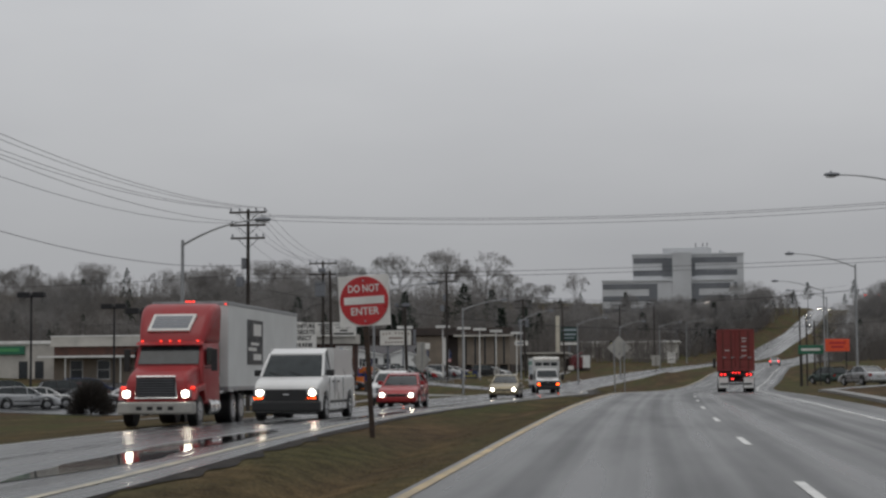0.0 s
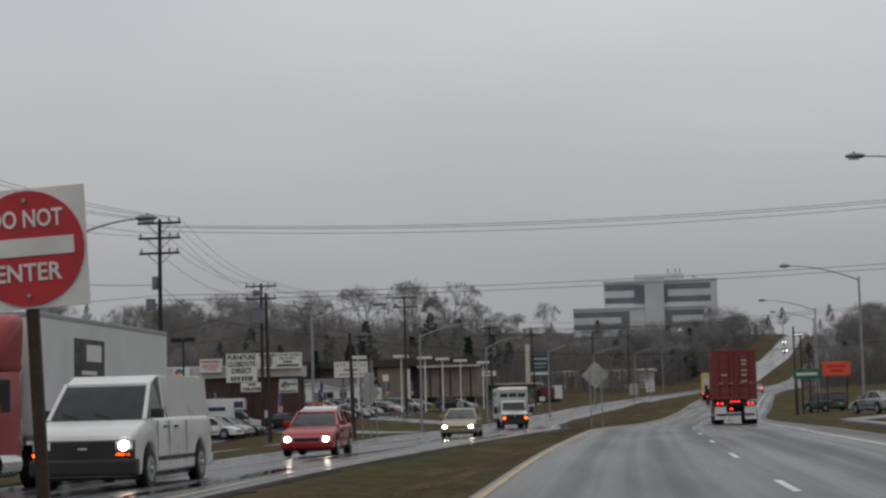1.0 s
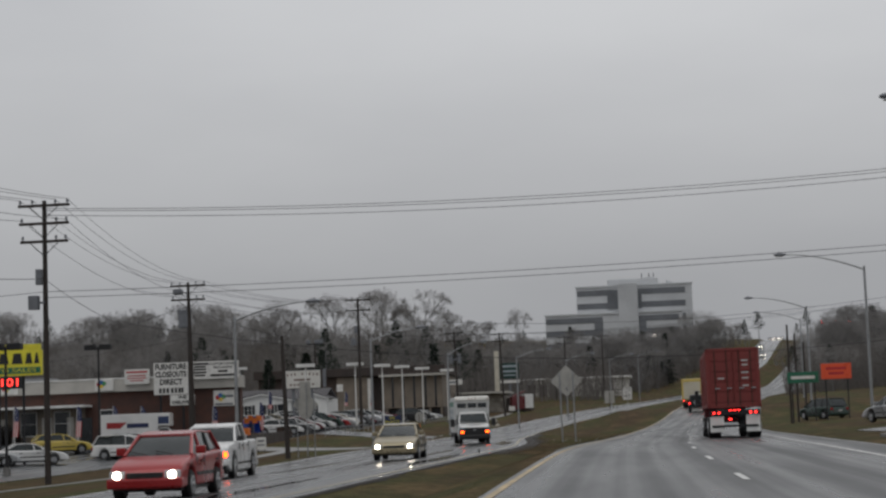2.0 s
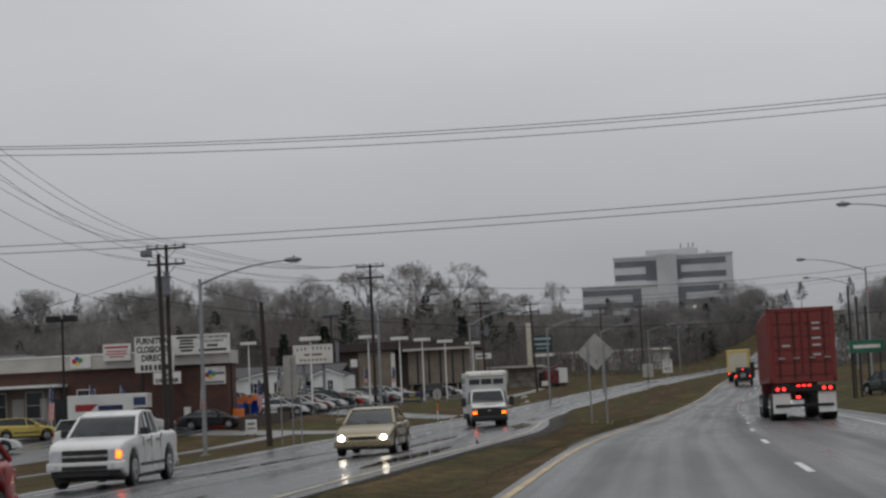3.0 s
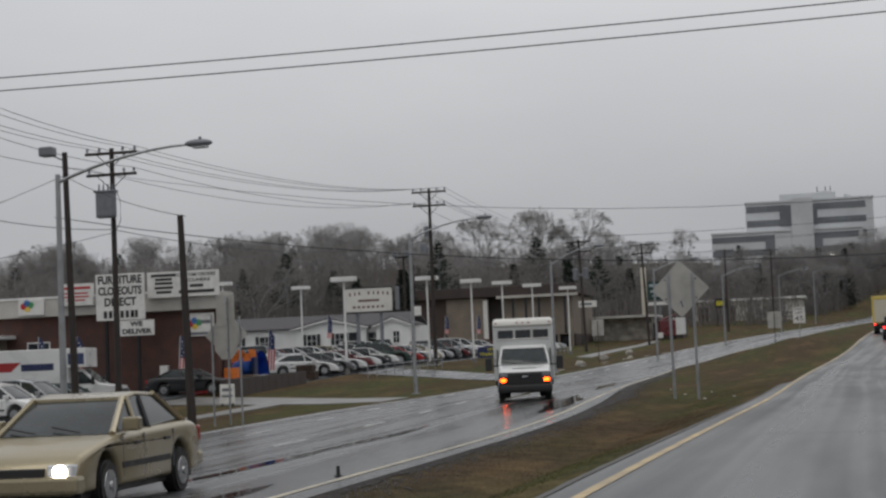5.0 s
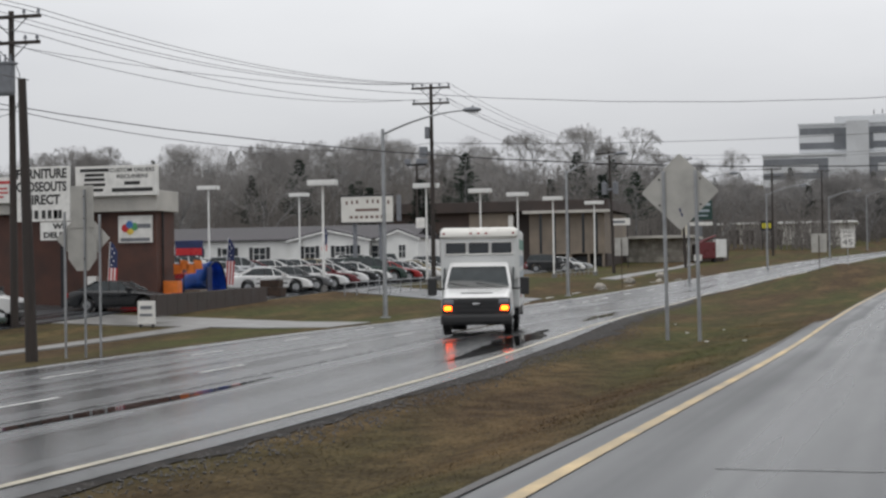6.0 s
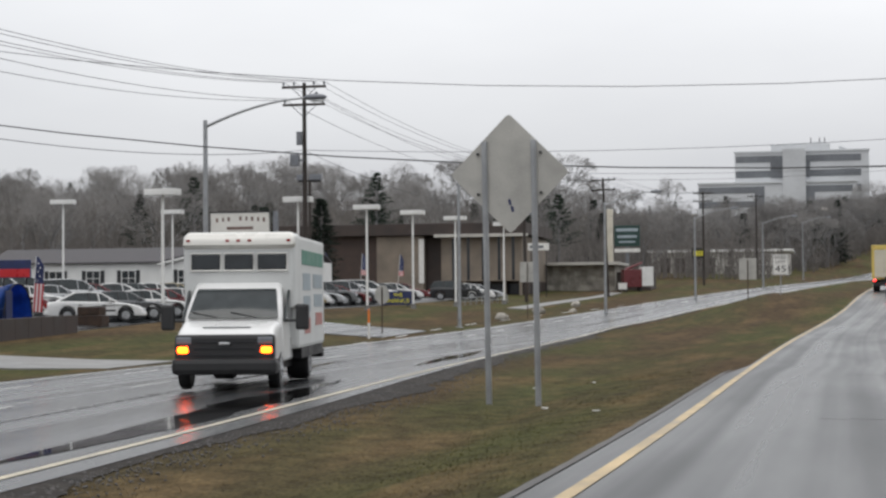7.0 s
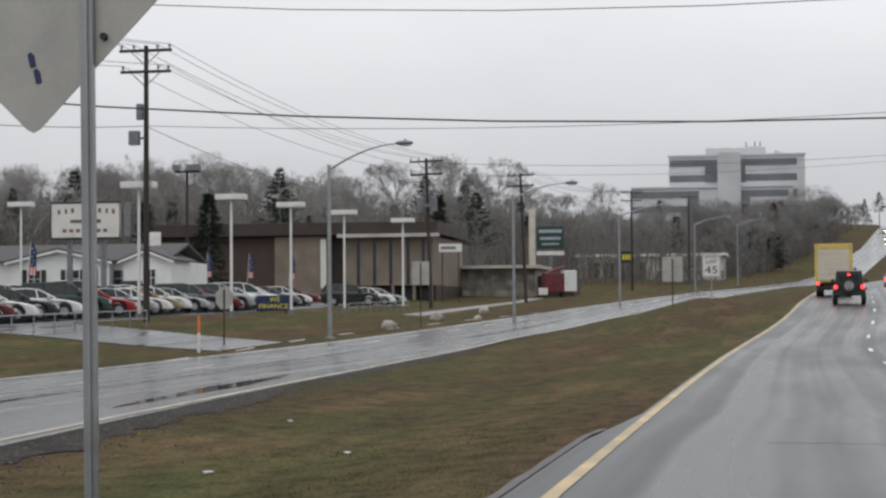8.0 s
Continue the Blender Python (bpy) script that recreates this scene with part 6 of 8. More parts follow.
def tan_building():
    t = thing("showroom_building", pose(0, 0, 0), "tan two-storey showroom with a dark overhanging roof", "building")
    y0 = 320.0
    part("brick_wing", box((-62.0, y0, 1.5), (-49.4, y0 + 18, 9.4)), M["dark_brick"], t, "dark brown brick wing")
    part("tan_wall", box((-49.4, y0 - 0.3, 1.5), (-44.0, y0 + 18, 9.3)), M["tan_wall"], t, "tan rendered wall")
    part("dark_bay", box((-44.0, y0 + 1.0, 1.5), (-42.0, y0 + 18, 9.2)), M["dark_wall"], t, "dark recessed bay")
    part("tan_wall", box((-42.0, y0, 4.2), (-32.8, y0 + 18, 9.2)), M["tan_wall"], t, "tan upper storey wall")
    part("ground_floor", box((-42.0, y0 + 1.6, 1.5), (-32.8, y0 + 18, 4.2)), M["dark_wall"], t, "dark recessed ground floor")
    part("roof", box((-62.6, y0 - 0.8, 9.4), (-32.2, y0 + 18.6, 10.7), 0.05), M["dark_wall"], t, "dark brown roof fascia")
    part("roof_edge", box((-42.6, y0 - 1.1, 9.1), (-32.0, y0 - 0.6, 9.45), 0.02), M["fascia"], t, "white roof edge")
    part("banner", box((-44.5, y0 - 0.4, 4.0), (-43.9, y0 - 0.32, 9.0)), M["sign_white"], t, "tall narrow white banner")
    for x in (-40.6, -38.9, -37.2, -35.4, -33.8):
        w = part("window_strip", box((x - 0.16, y0 - 0.03, 4.3), (x + 0.16, y0 + 0.05, 9.1)), M["window"], t, "tall dark window strip")
    for x in (-41.6, -39.4, -37.0, -34.8, -33.0):
        part("column", box((x - 0.14, y0 + 0.02, 1.5), (x + 0.14, y0 + 0.32, 4.2), 0.01), M["tan_wall"], t)
    for x in (-40.5, -38.2, -35.9, -33.9):
        part("shop_window", box((x - 0.8, y0 + 1.54, 2.1), (x + 0.8, y0 + 1.62, 3.9)), M["window"], t)
    return t


M["dark_brick"] = mat("dark_brown_brick", (0.075, 0.052, 0.044), 0.8, vary=0.25, scale=1.0, fine=16, bump=0.3)
tan_building()


def low_shop():
    t = thing("low_shop", pose(0, 0, 0), "low stone-fronted shop with a white flat roof edge", "shop")
    y0 = 338.0
    part("wall", box((-33.2, y0, 2.6), (-24.6, y0 + 10, 6.2)), M["stone"], t, "rough pale stone wall")
    random.seed(21)
    for r in range(6):
        x = -33.2
        while x < -25.2:
            w = random.uniform(0.7, 1.3)
            part("stone", box((x + 0.03, y0 - random.uniform(0.03, 0.08), 2.75 + 0.56 * r), (min(x + w, -24.6) - 0.03, y0 + 0.05, 3.26 + 0.56 * r), 0.03), M["stone"], t)
            x += w
    part("roof_edge", box((-35.4, y0 - 1.6, 6.2), (-24.0, y0 + 10.6, 6.55), 0.03), M["fascia"], t, "white flat roof edge")
    for k in range(5):
        part("roof_post", box((-35.2 + 1.9 * k, y0 - 1.5, 6.5), (-35.1 + 1.9 * k, y0 - 1.4, 7.2)), M["dark_steel"], t)
    part("side_wing", box((-24.6, y0 + 2, 2.6), (-20.5, y0 + 9, 5.4)), M["dark_wall"], t)
    return t


M["stone"] = mat("rough_grey_stone", (0.38, 0.355, 0.31), 0.85, vary=0.35, scale=1.2, fine=12, bump=0.5, by_object=0.2)
low_shop()


def depot():
    t = thing("depot_building", pose(0, 0, 0), "low white depot with a long railed loading front", "building")
    y0 = 440.0
    z = ground_z(-16, y0) - 0.5
    part("wall", box((-30.0, y0, z), (-6.0, y0 + 14, z + 4.4)), M["fascia"], t)
    part("roof", box((-30.6, y0 - 0.8, z + 4.4), (-5.4, y0 + 14.4, z + 4.8)), M["white_paint"], t)
    for k in range(4):
        part("door", box((-28.5 + 2.6 * k, y0 - 0.06, z + 0.4), (-26.6 + 2.6 * k, y0 + 0.05, z + 3.4)), M["dark_wall"], t, "dark roller door")
    part("rail", box((-17.0, y0 - 1.6, z + 1.6), (-6.0, y0 - 1.5, z + 1.75)), M["dark_steel"], t)
    part("rail", box((-17.0, y0 - 1.6, z + 0.9), (-6.0, y0 - 1.5, z + 1.0)), M["dark_steel"], t)
    for k in range(6):
        part("rail_post", box((-17.0 + 2.2 * k, y0 - 1.6, z), (-16.9 + 2.2 * k, y0 - 1.5, z + 1.75)), M["dark_steel"], t)
    return t


depot()


def office():
    t = thing("office_building", pose(0, 0, 0), "pale concrete office block with dark ribbon windows", "office building")
    y0, conc, gl = 760.0, M["office"], M["office_glass"]

    def floors(name, x0, x1, y, z0, z1, storeys, bays):
        b = part(name, box((x0, y, z0), (x1, y + 26, z1)), conc, t, "pale precast concrete block")
        h = (z1 - z0) / storeys
        for k in range(storeys):
            for a, c in bays:
                w = part("ribbon_window", box((a, y - 0.12, z0 + h * k + h * 0.36), (c, y + 0.1, z0 + h * k + h * 0.80)), gl, b, "dark ribbon of glazing")
                n = max(2, int((c - a) / 3.0))
                for i in range(1, n):
                    xm = a + (c - a) * i / n
                    part("mullion", box((xm - 0.06, y - 0.2, z0 + h * k + h * 0.36), (xm + 0.06, y - 0.1, z0 + h * k + h * 0.80)), M["lamp_grey"], w)
        return b

    floors("wing", -43.5, 11.0, y0 - 6, 28.0, 43.2, 3, ((-43.3, -22.0), (-3.5, 9.5)))
    floors("tower", -31.0, 15.2, y0, 28.0, 54.4, 5, ((-30.7, -16.5), (-6.0, 12.5)))
    part("stair_core", box((-14.2, y0 - 7.2, 28.0), (-6.4, y0 + 10, 55.2), 0.1), conc, t, "blank concrete core")
    # Dark plates proud of the wall stand in for its recesses.
    for x0, x1, yf, z0, z1 in ((-18.6, -14.25, y0 - 0.3, 45.4, 53.2), (-6.35, -4.9, y0 - 0.3, 45.4, 53.2), (-6.35, -3.4, y0 - 6.25, 34.6, 42.2), (-24.0, -20.6, y0 - 6.25, 34.6, 42.2)):
        part("recess_plate", box((x0, yf, z0), (x1, yf + 0.4, z1)), gl, t, "dark plate in place of a recess")
    part("penthouse", box((-18.5, y0 + 4, 54.4), (2.0, y0 + 20, 57.6), 0.1), conc, t)
    part("plant_room", box((-4.0, y0 + 6, 57.6), (0.5, y0 + 14, 58.2), 0.1), conc, t)
    part("skylight", prism([(5.0, 54.4), (10.5, 54.4), (5.8, 56.4), (5.0, 56.4)], y0 + 4, y0 + 18), conc, t)
    for x in (-4.6, -1.6, 0.2):
        part("mast", tube((x, y0 + 8, 57.6), (x, y0 + 8, 60.0), 0.18, n=6), M["dark_steel"], t)
    part("parapet", box((-31.3, y0 - 0.3, 54.4), (15.5, y0 + 0.6, 55.0)), conc, t)
    part("parapet", box((-43.8, y0 - 6.4, 43.2), (11.3, y0 - 5.4, 43.8)), conc, t)
    part("lamp", box((-1.0, y0 - 6.8, 33.6), (0.4, y0 - 6.2, 34.3)), M["far_lamp"], t, "small glowing white lamp")
    return t


office()


# ---- signs ----
def round_plate(cx, cz, r, y, n=40, thick=0.008):
    return tube((cx, y + thick, cz), (cx, y - thick, cz), r, n=n)


def do_not_enter(x, y, rz=4.0):
    z = ground_z(x, y)
    size = 1.0
    t = thing("do_not_enter_sign", pose(x, y, z, 0, -3.2, rz) @ Matrix.Diagonal((size, size, size, 1)), "red and white do not enter sign on a rusty post", "road sign")
    c = 2.20 - z
    post = box((-0.045, -0.02, -0.3), (0.045, 0.045, c + 0.35), 0.008)
    part("post", post, M["rust_post"], t, "rusty steel channel post")
    for k in range(14):
        part("post_hole", tube((0, -0.023, 0.15 + 0.13 * k), (0, -0.018, 0.15 + 0.13 * k), 0.014, n=8), M["black_trim"], t)
    pl = part("plate", box((-0.455, -0.034, c - 0.455), (0.455, -0.024, c + 0.455), 0.004), M["sign_white"], t, "weathered white square plate")
    disc = part("disc", round_plate(0, c, 0.435, -0.040), M["red_sign"], t, "red disc")
    part("bar", box((-0.36, -0.055, c - 0.06), (0.36, -0.046, c + 0.075), 0.002), M["sign_white"], disc)
    words("lettering", "DO NOT", 0.185, M["sign_white"], disc, pose(0, -0.052, c + 0.215), width=0.56, bold=0.003)
    words("lettering", "ENTER", 0.185, M["sign_white"], disc, pose(0, -0.052, c - 0.19), width=0.50, bold=0.003)
    for dz in (-0.36, 0.36):
        part("bolt", tube((0, -0.07, c + dz), (0, -0.03, c + dz), 0.016, n=8), M["galv"], t)
    return t


do_not_enter(-2.93, 39.5)


def diamond_back():
    x, y = -4.62, 153.2
    z = ground_z(x, y)
    t = thing("diamond_sign", pose(x, y, 0, 0, -0.6, 0), "back of a grey diamond sign on two steel posts", "road sign")
    h, cz = 0.985, 3.59
    o = []
    for k in range(4):
        a = math.pi / 2 * k
        for da in (-0.05, 0.0, 0.05):
            rad = h * (0.962 if da == 0 else 0.94)
            o.append((rad * math.cos(a + da), cz + rad * math.sin(a + da)))
    part("plate", prism(o, 0.0, 0.012), M["dull_galv"], t, "weathered grey aluminium plate")
    for s in (-1, 1):
        bm = box((s * 0.40 - 0.045, -0.055, z - 0.3), (s * 0.40 + 0.045, -0.004, 4.12), 0.006)
        p = part("post", bm, M["galv"], t, "galvanised channel post")
        part("post_rib", box((s * 0.40 - 0.015, -0.075, z - 0.2), (s * 0.40 + 0.015, -0.05, 4.0), 0.004), M["galv"], p)
        for dz in (-0.36, 0.36):
            part("bolt", tube((s * 0.51, -0.035, cz + dz * 0.9), (s * 0.51, 0.0, cz + dz * 0.9), 0.025, n=10), M["black_trim"], t)
    for dx, dz in ((-0.005, -0.46), (0.035, -0.57)):
        part("sticker", prism([(dx - 0.01, cz + dz - 0.05), (dx + 0.03, cz + dz - 0.045), (dx + 0.018, cz + dz + 0.03), (dx - 0.005, cz + dz + 0.055), (dx - 0.03, cz + dz + 0.04)], -0.006, -0.001), M["navy"], t, "dark blue inspection sticker")
    return t


M["brown_stroke"] = mat("faded_brown_lettering", (0.20, 0.13, 0.11), 0.6, vary=0.3)
diamond_back()


def verge_sign_backs():
    x, y = -20.9, 153.4
    z = ground_z(x, y)
    t = thing("route_sign_assembly", pose(x, y, 0, 0, 0, -8), "backs of grey road signs on slim posts", "road sign")
    for px_, top in ((-0.62, 3.5), (0.02, 4.1), (0.5, 3.4)):
        part("post", box((px_ - 0.03, -0.05, z - 0.3), (px_ + 0.03, -0.008, top), 0.005), M["galv"], t)
    part("rectangle_plate", box((-0.44, 0.0, 3.05), (0.30, 0.012, 4.20), 0.004), M["dull_galv"], t, "grey rectangular sign back")
    part("diamond_plate", prism([(-0.93, 2.75), (-0.07, 1.93), (0.79, 2.75), (-0.07, 3.58)], 0.02, 0.032), M["dull_galv"], t, "grey diamond sign back")
    o = [(-0.07 + 0.5 * math.cos(math.pi / 8 + math.pi / 4 * k), 2.45 + 0.62 * math.sin(math.pi / 8 + math.pi / 4 * k)) for k in range(8)]
    part("octagon_plate", prism(o, -0.004, 0.008), M["dull_galv"], t, "grey octagonal sign back")
    for dz in (2.2, 3.3, 3.9):
        part("bolt", tube((0.02, -0.07, dz), (0.02, -0.04, dz), 0.02, n=8), M["black_trim"], t)
    return t


verge_sign_backs()


def plain_back(name, x, y, w, h, top, label, octagon=False):
    z = ground_z(x, y)
    t = thing(name, pose(x, y, 0), label, "road sign", "sign backs")
    part("post", box((-0.03, -0.05, z - 0.3), (0.03, -0.005, top - 0.1), 0.005), M["rust_post"], t)
    if octagon:
        o = [(w / 2 * 1.08 * math.cos(math.pi / 8 + math.pi / 4 * k), top - h / 2 + h / 2 * 1.08 * math.sin(math.pi / 8 + math.pi / 4 * k)) for k in range(8)]
        part("plate", prism(o, 0.0, 0.01), M["dull_galv"], t)
    else:
        part("plate", box((-w / 2, 0.0, top - h), (w / 2, 0.01, top), 0.004), M["dull_galv"], t)
    for dz in (0.2, h - 0.2):
        part("bolt", tube((0, -0.07, top - dz), (0, -0.03, top - dz), 0.02, n=8), M["dark_steel"], t)
    return t


plain_back("rectangular_sign", -4.42, 235.0, 1.05, 1.3, 4.22, "back of a grey rectangular sign in the median")
plain_back("rectangular_sign", -19.85, 245.9, 1.05, 1.4, 4.45, "back of a grey rectangular sign on the verge")
plain_back("octagonal_sign", -22.1, 213.9, 0.75, 0.95, 2.55, "back of a grey octagonal sign at the driveway", octagon=True)


def speed_limit(x, y):
    z = ground_z(x, y)
    t = thing("speed_limit_sign", pose(x, y, 0), "white speed limit sign with black lettering", "road sign")
    part("post", box((-0.03, 0.012, z - 0.3), (0.03, 0.05, 4.6), 0.005), M["galv"], t)
    w, lo, hi = 1.05, 3.36, 4.76
    pl = part("plate", box((-w / 2, 0.0, lo), (w / 2, 0.01, hi), 0.004), M["sign_white"], t)
    bm = bmesh.new()
    for a, b in (((-w / 2 + 0.03, lo + 0.03), (w / 2 - 0.03, lo + 0.05)), ((-w / 2 + 0.03, hi - 0.05), (w / 2 - 0.03, hi - 0.03)), ((-w / 2 + 0.03, lo + 0.03), (-w / 2 + 0.05, hi - 0.03)), ((w / 2 - 0.05, lo + 0.03), (w / 2 - 0.03, hi - 0.03))):
        add_box(bm, (a[0], -0.004, a[1]), (b[0], -0.001, b[1]))
    part("border", bm, M["sign_black"], pl)
    words("lettering", "SPEED", 0.27, M["sign_black"], pl, pose(0, -0.006, hi - 0.22), width=0.78)
    words("lettering", "LIMIT", 0.27, M["sign_black"], pl, pose(0, -0.006, hi - 0.52), width=0.66)
    words("numerals", "45", 0.62, M["sign_black"], pl, pose(0, -0.006, lo + 0.40), width=0.74)
    return t


speed_limit(-2.75, 247.0)


def furniture_sign():
    t = thing("furniture_sign", pose(0, 0, 0), "white furniture store sign with black lettering on posts", "shop sign")
    y = 186.0
    for x in (-39.6, -37.7):
        part("post", box((x - 0.08, y + 0.08, -0.2), (x + 0.08, y + 0.24, 7.0), 0.01), M["dark_steel"], t)
    b = part("board", box((-40.1, y - 0.06, 4.5), (-37.2, y + 0.08, 7.1), 0.02), M["sign_white"], t)
    for k, (s, wd) in enumerate((("FURNITURE", 2.6), ("CLOSEOUTS", 2.6), ("DIRECT", 1.9))):
        words("lettering", s, 0.62, M["sign_black"], b, pose(-38.65, y - 0.066, 6.75 - 0.62 * k), width=wd, bold=0.022)
    bars_on(b, y - 0.06, [(-39.55 + 0.31 * k, 4.83, 0.2, 0.4) for k in range(3)] + [(-38.55 + 0.31 * k, 4.83, 0.2, 0.4) for k in range(3)] + [(-37.7 + 0.25 * k - 0.25, 4.83, 0.17, 0.4) for k in range(2)], M["sign_black"])
    d = part("lower_board", box((-38.75, y - 0.05, 3.6), (-36.7, y + 0.08, 4.46), 0.02), M["sign_white"], t)
    words("lettering", "WE", 0.36, M["sign_black"], d, pose(-37.72, y - 0.056, 4.25), width=0.75, bold=0.016)
    words("lettering", "DELIVER", 0.36, M["sign_black"], d, pose(-37.72, y - 0.056, 3.83), width=1.75, bold=0.016)
    return t


furniture_sign()


def auto_sales_sign():
    t = thing("auto_sales_sign", pose(0, 0, 0), "bright yellow auto sales sign above red digits", "shop sign")
    y = 159.0
    z = ground_z(-42, y)
    for x in (-43.0, -41.3):
        part("post", tube((x, y + 0.2, z - 0.2), (x, y + 0.2, 6.9), 0.09, n=10), M["dark_steel"], t)
    b = part("board", box((-44.4, y - 0.12, 5.5), (-39.9, y + 0.12, 7.2), 0.03), M["sign_yellow"], t, "yellow sign face")
    part("top_panel", box((-43.2, y - 0.11, 7.2), (-40.0, y + 0.11, 7.6), 0.03), M["sign_yellow"], b)
    part("lower_band", box((-44.3, y - 0.15, 5.66), (-40.0, y - 0.122, 6.06)), M["sign_green"], b, "green band")
    words("lettering", "AUTO SALES", 0.36, M["sign_yellow"], b, pose(-42.15, y - 0.155, 5.86), width=3.7)
    for x, w in ((-43.9, 0.45), (-43.25, 0.18), (-42.55, 0.7), (-41.6, 0.75), (-40.8, 0.5), (-40.25, 0.35)):
        part("logo_shape", prism([(x - w / 2, 6.3), (x + w / 2, 6.3), (x + w / 2 - 0.12, 7.0), (x - w / 2 + 0.12, 7.0)], y - 0.14, y - 0.122), M["sign_black"], b)
    d = part("digit_box", box((-43.0, y - 0.1, 4.65), (-41.3, y + 0.1, 5.45), 0.02), M["black_trim"], t, "black display box")
    words("digits", "101", 0.75, M["led_red"], d, pose(-42.15, y - 0.105, 5.05), width=1.15, label="glowing red digits")
    return t


auto_sales_sign()


def motors_board():
    t = thing("dealer_billboard", pose(0, 0, 0), "faded cream dealer billboard with dark lettering", "billboard")
    y = 241.0
    z = ground_z(-39, y)
    for x in (-40.0, -37.9):
        part("post", box((x - 0.14, y + 0.1, z - 0.2), (x + 0.14, y + 0.36, 7.6), 0.01), M["lamp_grey"], t)
    b = part("board", box((-41.05, y - 0.1, 5.9), (-36.8, y + 0.1, 8.0), 0.03), PAINT["cream_white"], t, "faded cream board")
    part("frame", path_tube([(-41.05, y - 0.08, 5.9), (-36.8, y - 0.08, 5.9), (-36.8, y - 0.08, 8.0), (-41.05, y - 0.08, 8.0), (-41.05, y - 0.08, 5.9)], 0.07, 6), M["dark_steel"], b)
    for k in range(9):
        x = -40.55 + 0.42 * k
        if k == 3:
            continue
        part("logo_shape", box((x - 0.08 + 0.03 * (k % 2), y - 0.115, 7.32 + 0.1 * math.sin(math.pi * k / 8)), (x + 0.09, y - 0.102, 7.60 + 0.1 * math.sin(math.pi * k / 8))), M["brown_stroke"], b)
    bars_on(b, y - 0.1, [(-38.9, 6.9, 1.9, 0.2)] + [(-40.2 + 0.42 * k, 6.35, 0.26, 0.2) for k in range(7)], M["brown_stroke"])
    part("arrow_panel", box((-36.55, y - 0.05, 6.0), (-36.2, y + 0.1, 8.0), 0.02), M["lamp_grey"], t)
    lamp = part("small_panel", box((-35.0, y - 0.1, 5.4), (-34.3, y, 6.2), 0.02), M["sign_white"], t, "small white panel")
    return t


motors_board()


def pylon_sign():
    t = thing("pylon_sign", pose(0, 0, 0), "dark green pylon sign beside a pale post", "shop sign")
    y = 362.0
    z = ground_z(-27, y)
    part("pylon", box((-28.4, y, z - 0.3), (-27.6, y + 0.6, 14.2), 0.05), PAINT["cream"], t, "pale tapering pylon")
    b = part("board", box((-27.4, y - 0.1, 9.2), (-24.0, y + 0.2, 12.0), 0.03), M["deep_green"], t, "dark green board")
    bars_on(b, y - 0.1, [(-25.7, 11.4, 2.9, 0.4), (-25.7, 10.5, 2.6, 0.35), (-25.7, 9.8, 2.2, 0.2)], M["pale_blue"])
    part("white_board", box((-27.4, y - 0.1, 8.4), (-24.0, y + 0.2, 8.9), 0.02), M["sign_white"], t, "white lower board")
    part("post", box((-25.9, y, z - 0.3), (-25.5, y + 0.2, 9.3), 0.02), M["lamp_grey"], t)
    return t


pylon_sign()


def small_box_sign(name, x, y, z0, w, h, face, label, legs=True, lit=False, text=""):
    z = ground_z(x, y)
    t = thing(name, pose(x, y, 0), label, "sign")
    b = part("board", box((-w / 2, -0.05, z0), (w / 2, 0.05, z0 + h), 0.02), face, t)
    if legs:
        for s in (-1, 1):
            part("leg", box((s * w * 0.36 - 0.05, -0.03, z - 0.2), (s * w * 0.36 + 0.05, 0.03, z0 + 0.05), 0.01), M["dark_steel"], t)
    return t, b


t_, b_ = small_box_sign("depot_sign", -19.0, 400.0, 8.4, 1.9, 1.6, M["black_trim"], "black box sign with yellow logo shapes")
for k in range(4):
    part("logo_shape", box((-0.7 + 0.38 * k, -0.07, 8.8), (-0.45 + 0.38 * k, -0.055, 9.6)), M["sign_yellow"], b_)
t_, b_ = small_box_sign("shop_panel", -30.3, 316.0, 7.4, 2.3, 0.8, M["sign_white"], "white panel sign with grey lettering bars")
bars_on(b_, -0.05, [(-0.2, 7.8, 1.5, 0.3)], M["lamp_grey"])
t_, b_ = small_box_sign("yard_sign", -23.0, 332.0, ground_z(-23, 332) + 0.35, 1.0, 0.75, M["sign_white"], "small white yard sign on short legs")
t_, b_ = small_box_sign("sandwich_board", -29.0, 176.0, ground_z(-29, 176) + 0.12, 0.75, 0.95, M["sign_white"], "white sandwich board on the verge")
bars_on(b_, -0.05, [(0, ground_z(-29, 176) + 0.8, 0.5, 0.14), (0, ground_z(-29, 176) + 0.5, 0.55, 0.1)], M["lamp_grey"])
t_, b_ = small_box_sign("finance_banner", -30.6, 252.0, ground_z(-30.3, 252) + 0.12, 2.3, 1.0, M["navy"], "navy banner with yellow lettering")
gz = ground_z(-30.3, 252)
words("lettering", "WE", 0.42, M["sign_yellow"], b_, pose(0.1, -0.06, gz + 0.85), width=0.7)
words("lettering", "FINANCE", 0.42, M["sign_yellow"], b_, pose(0, -0.06, gz + 0.42), width=1.9)
t_, b_ = small_box_sign("lot_banner", -43.5, 216.0, 3.2, 1.9, 1.0, M["navy"], "blue and red banner among the cars")
part("red_half", box((-0.9, -0.062, 3.25), (0.9, -0.052, 3.7)), M["red_sign"], b_)
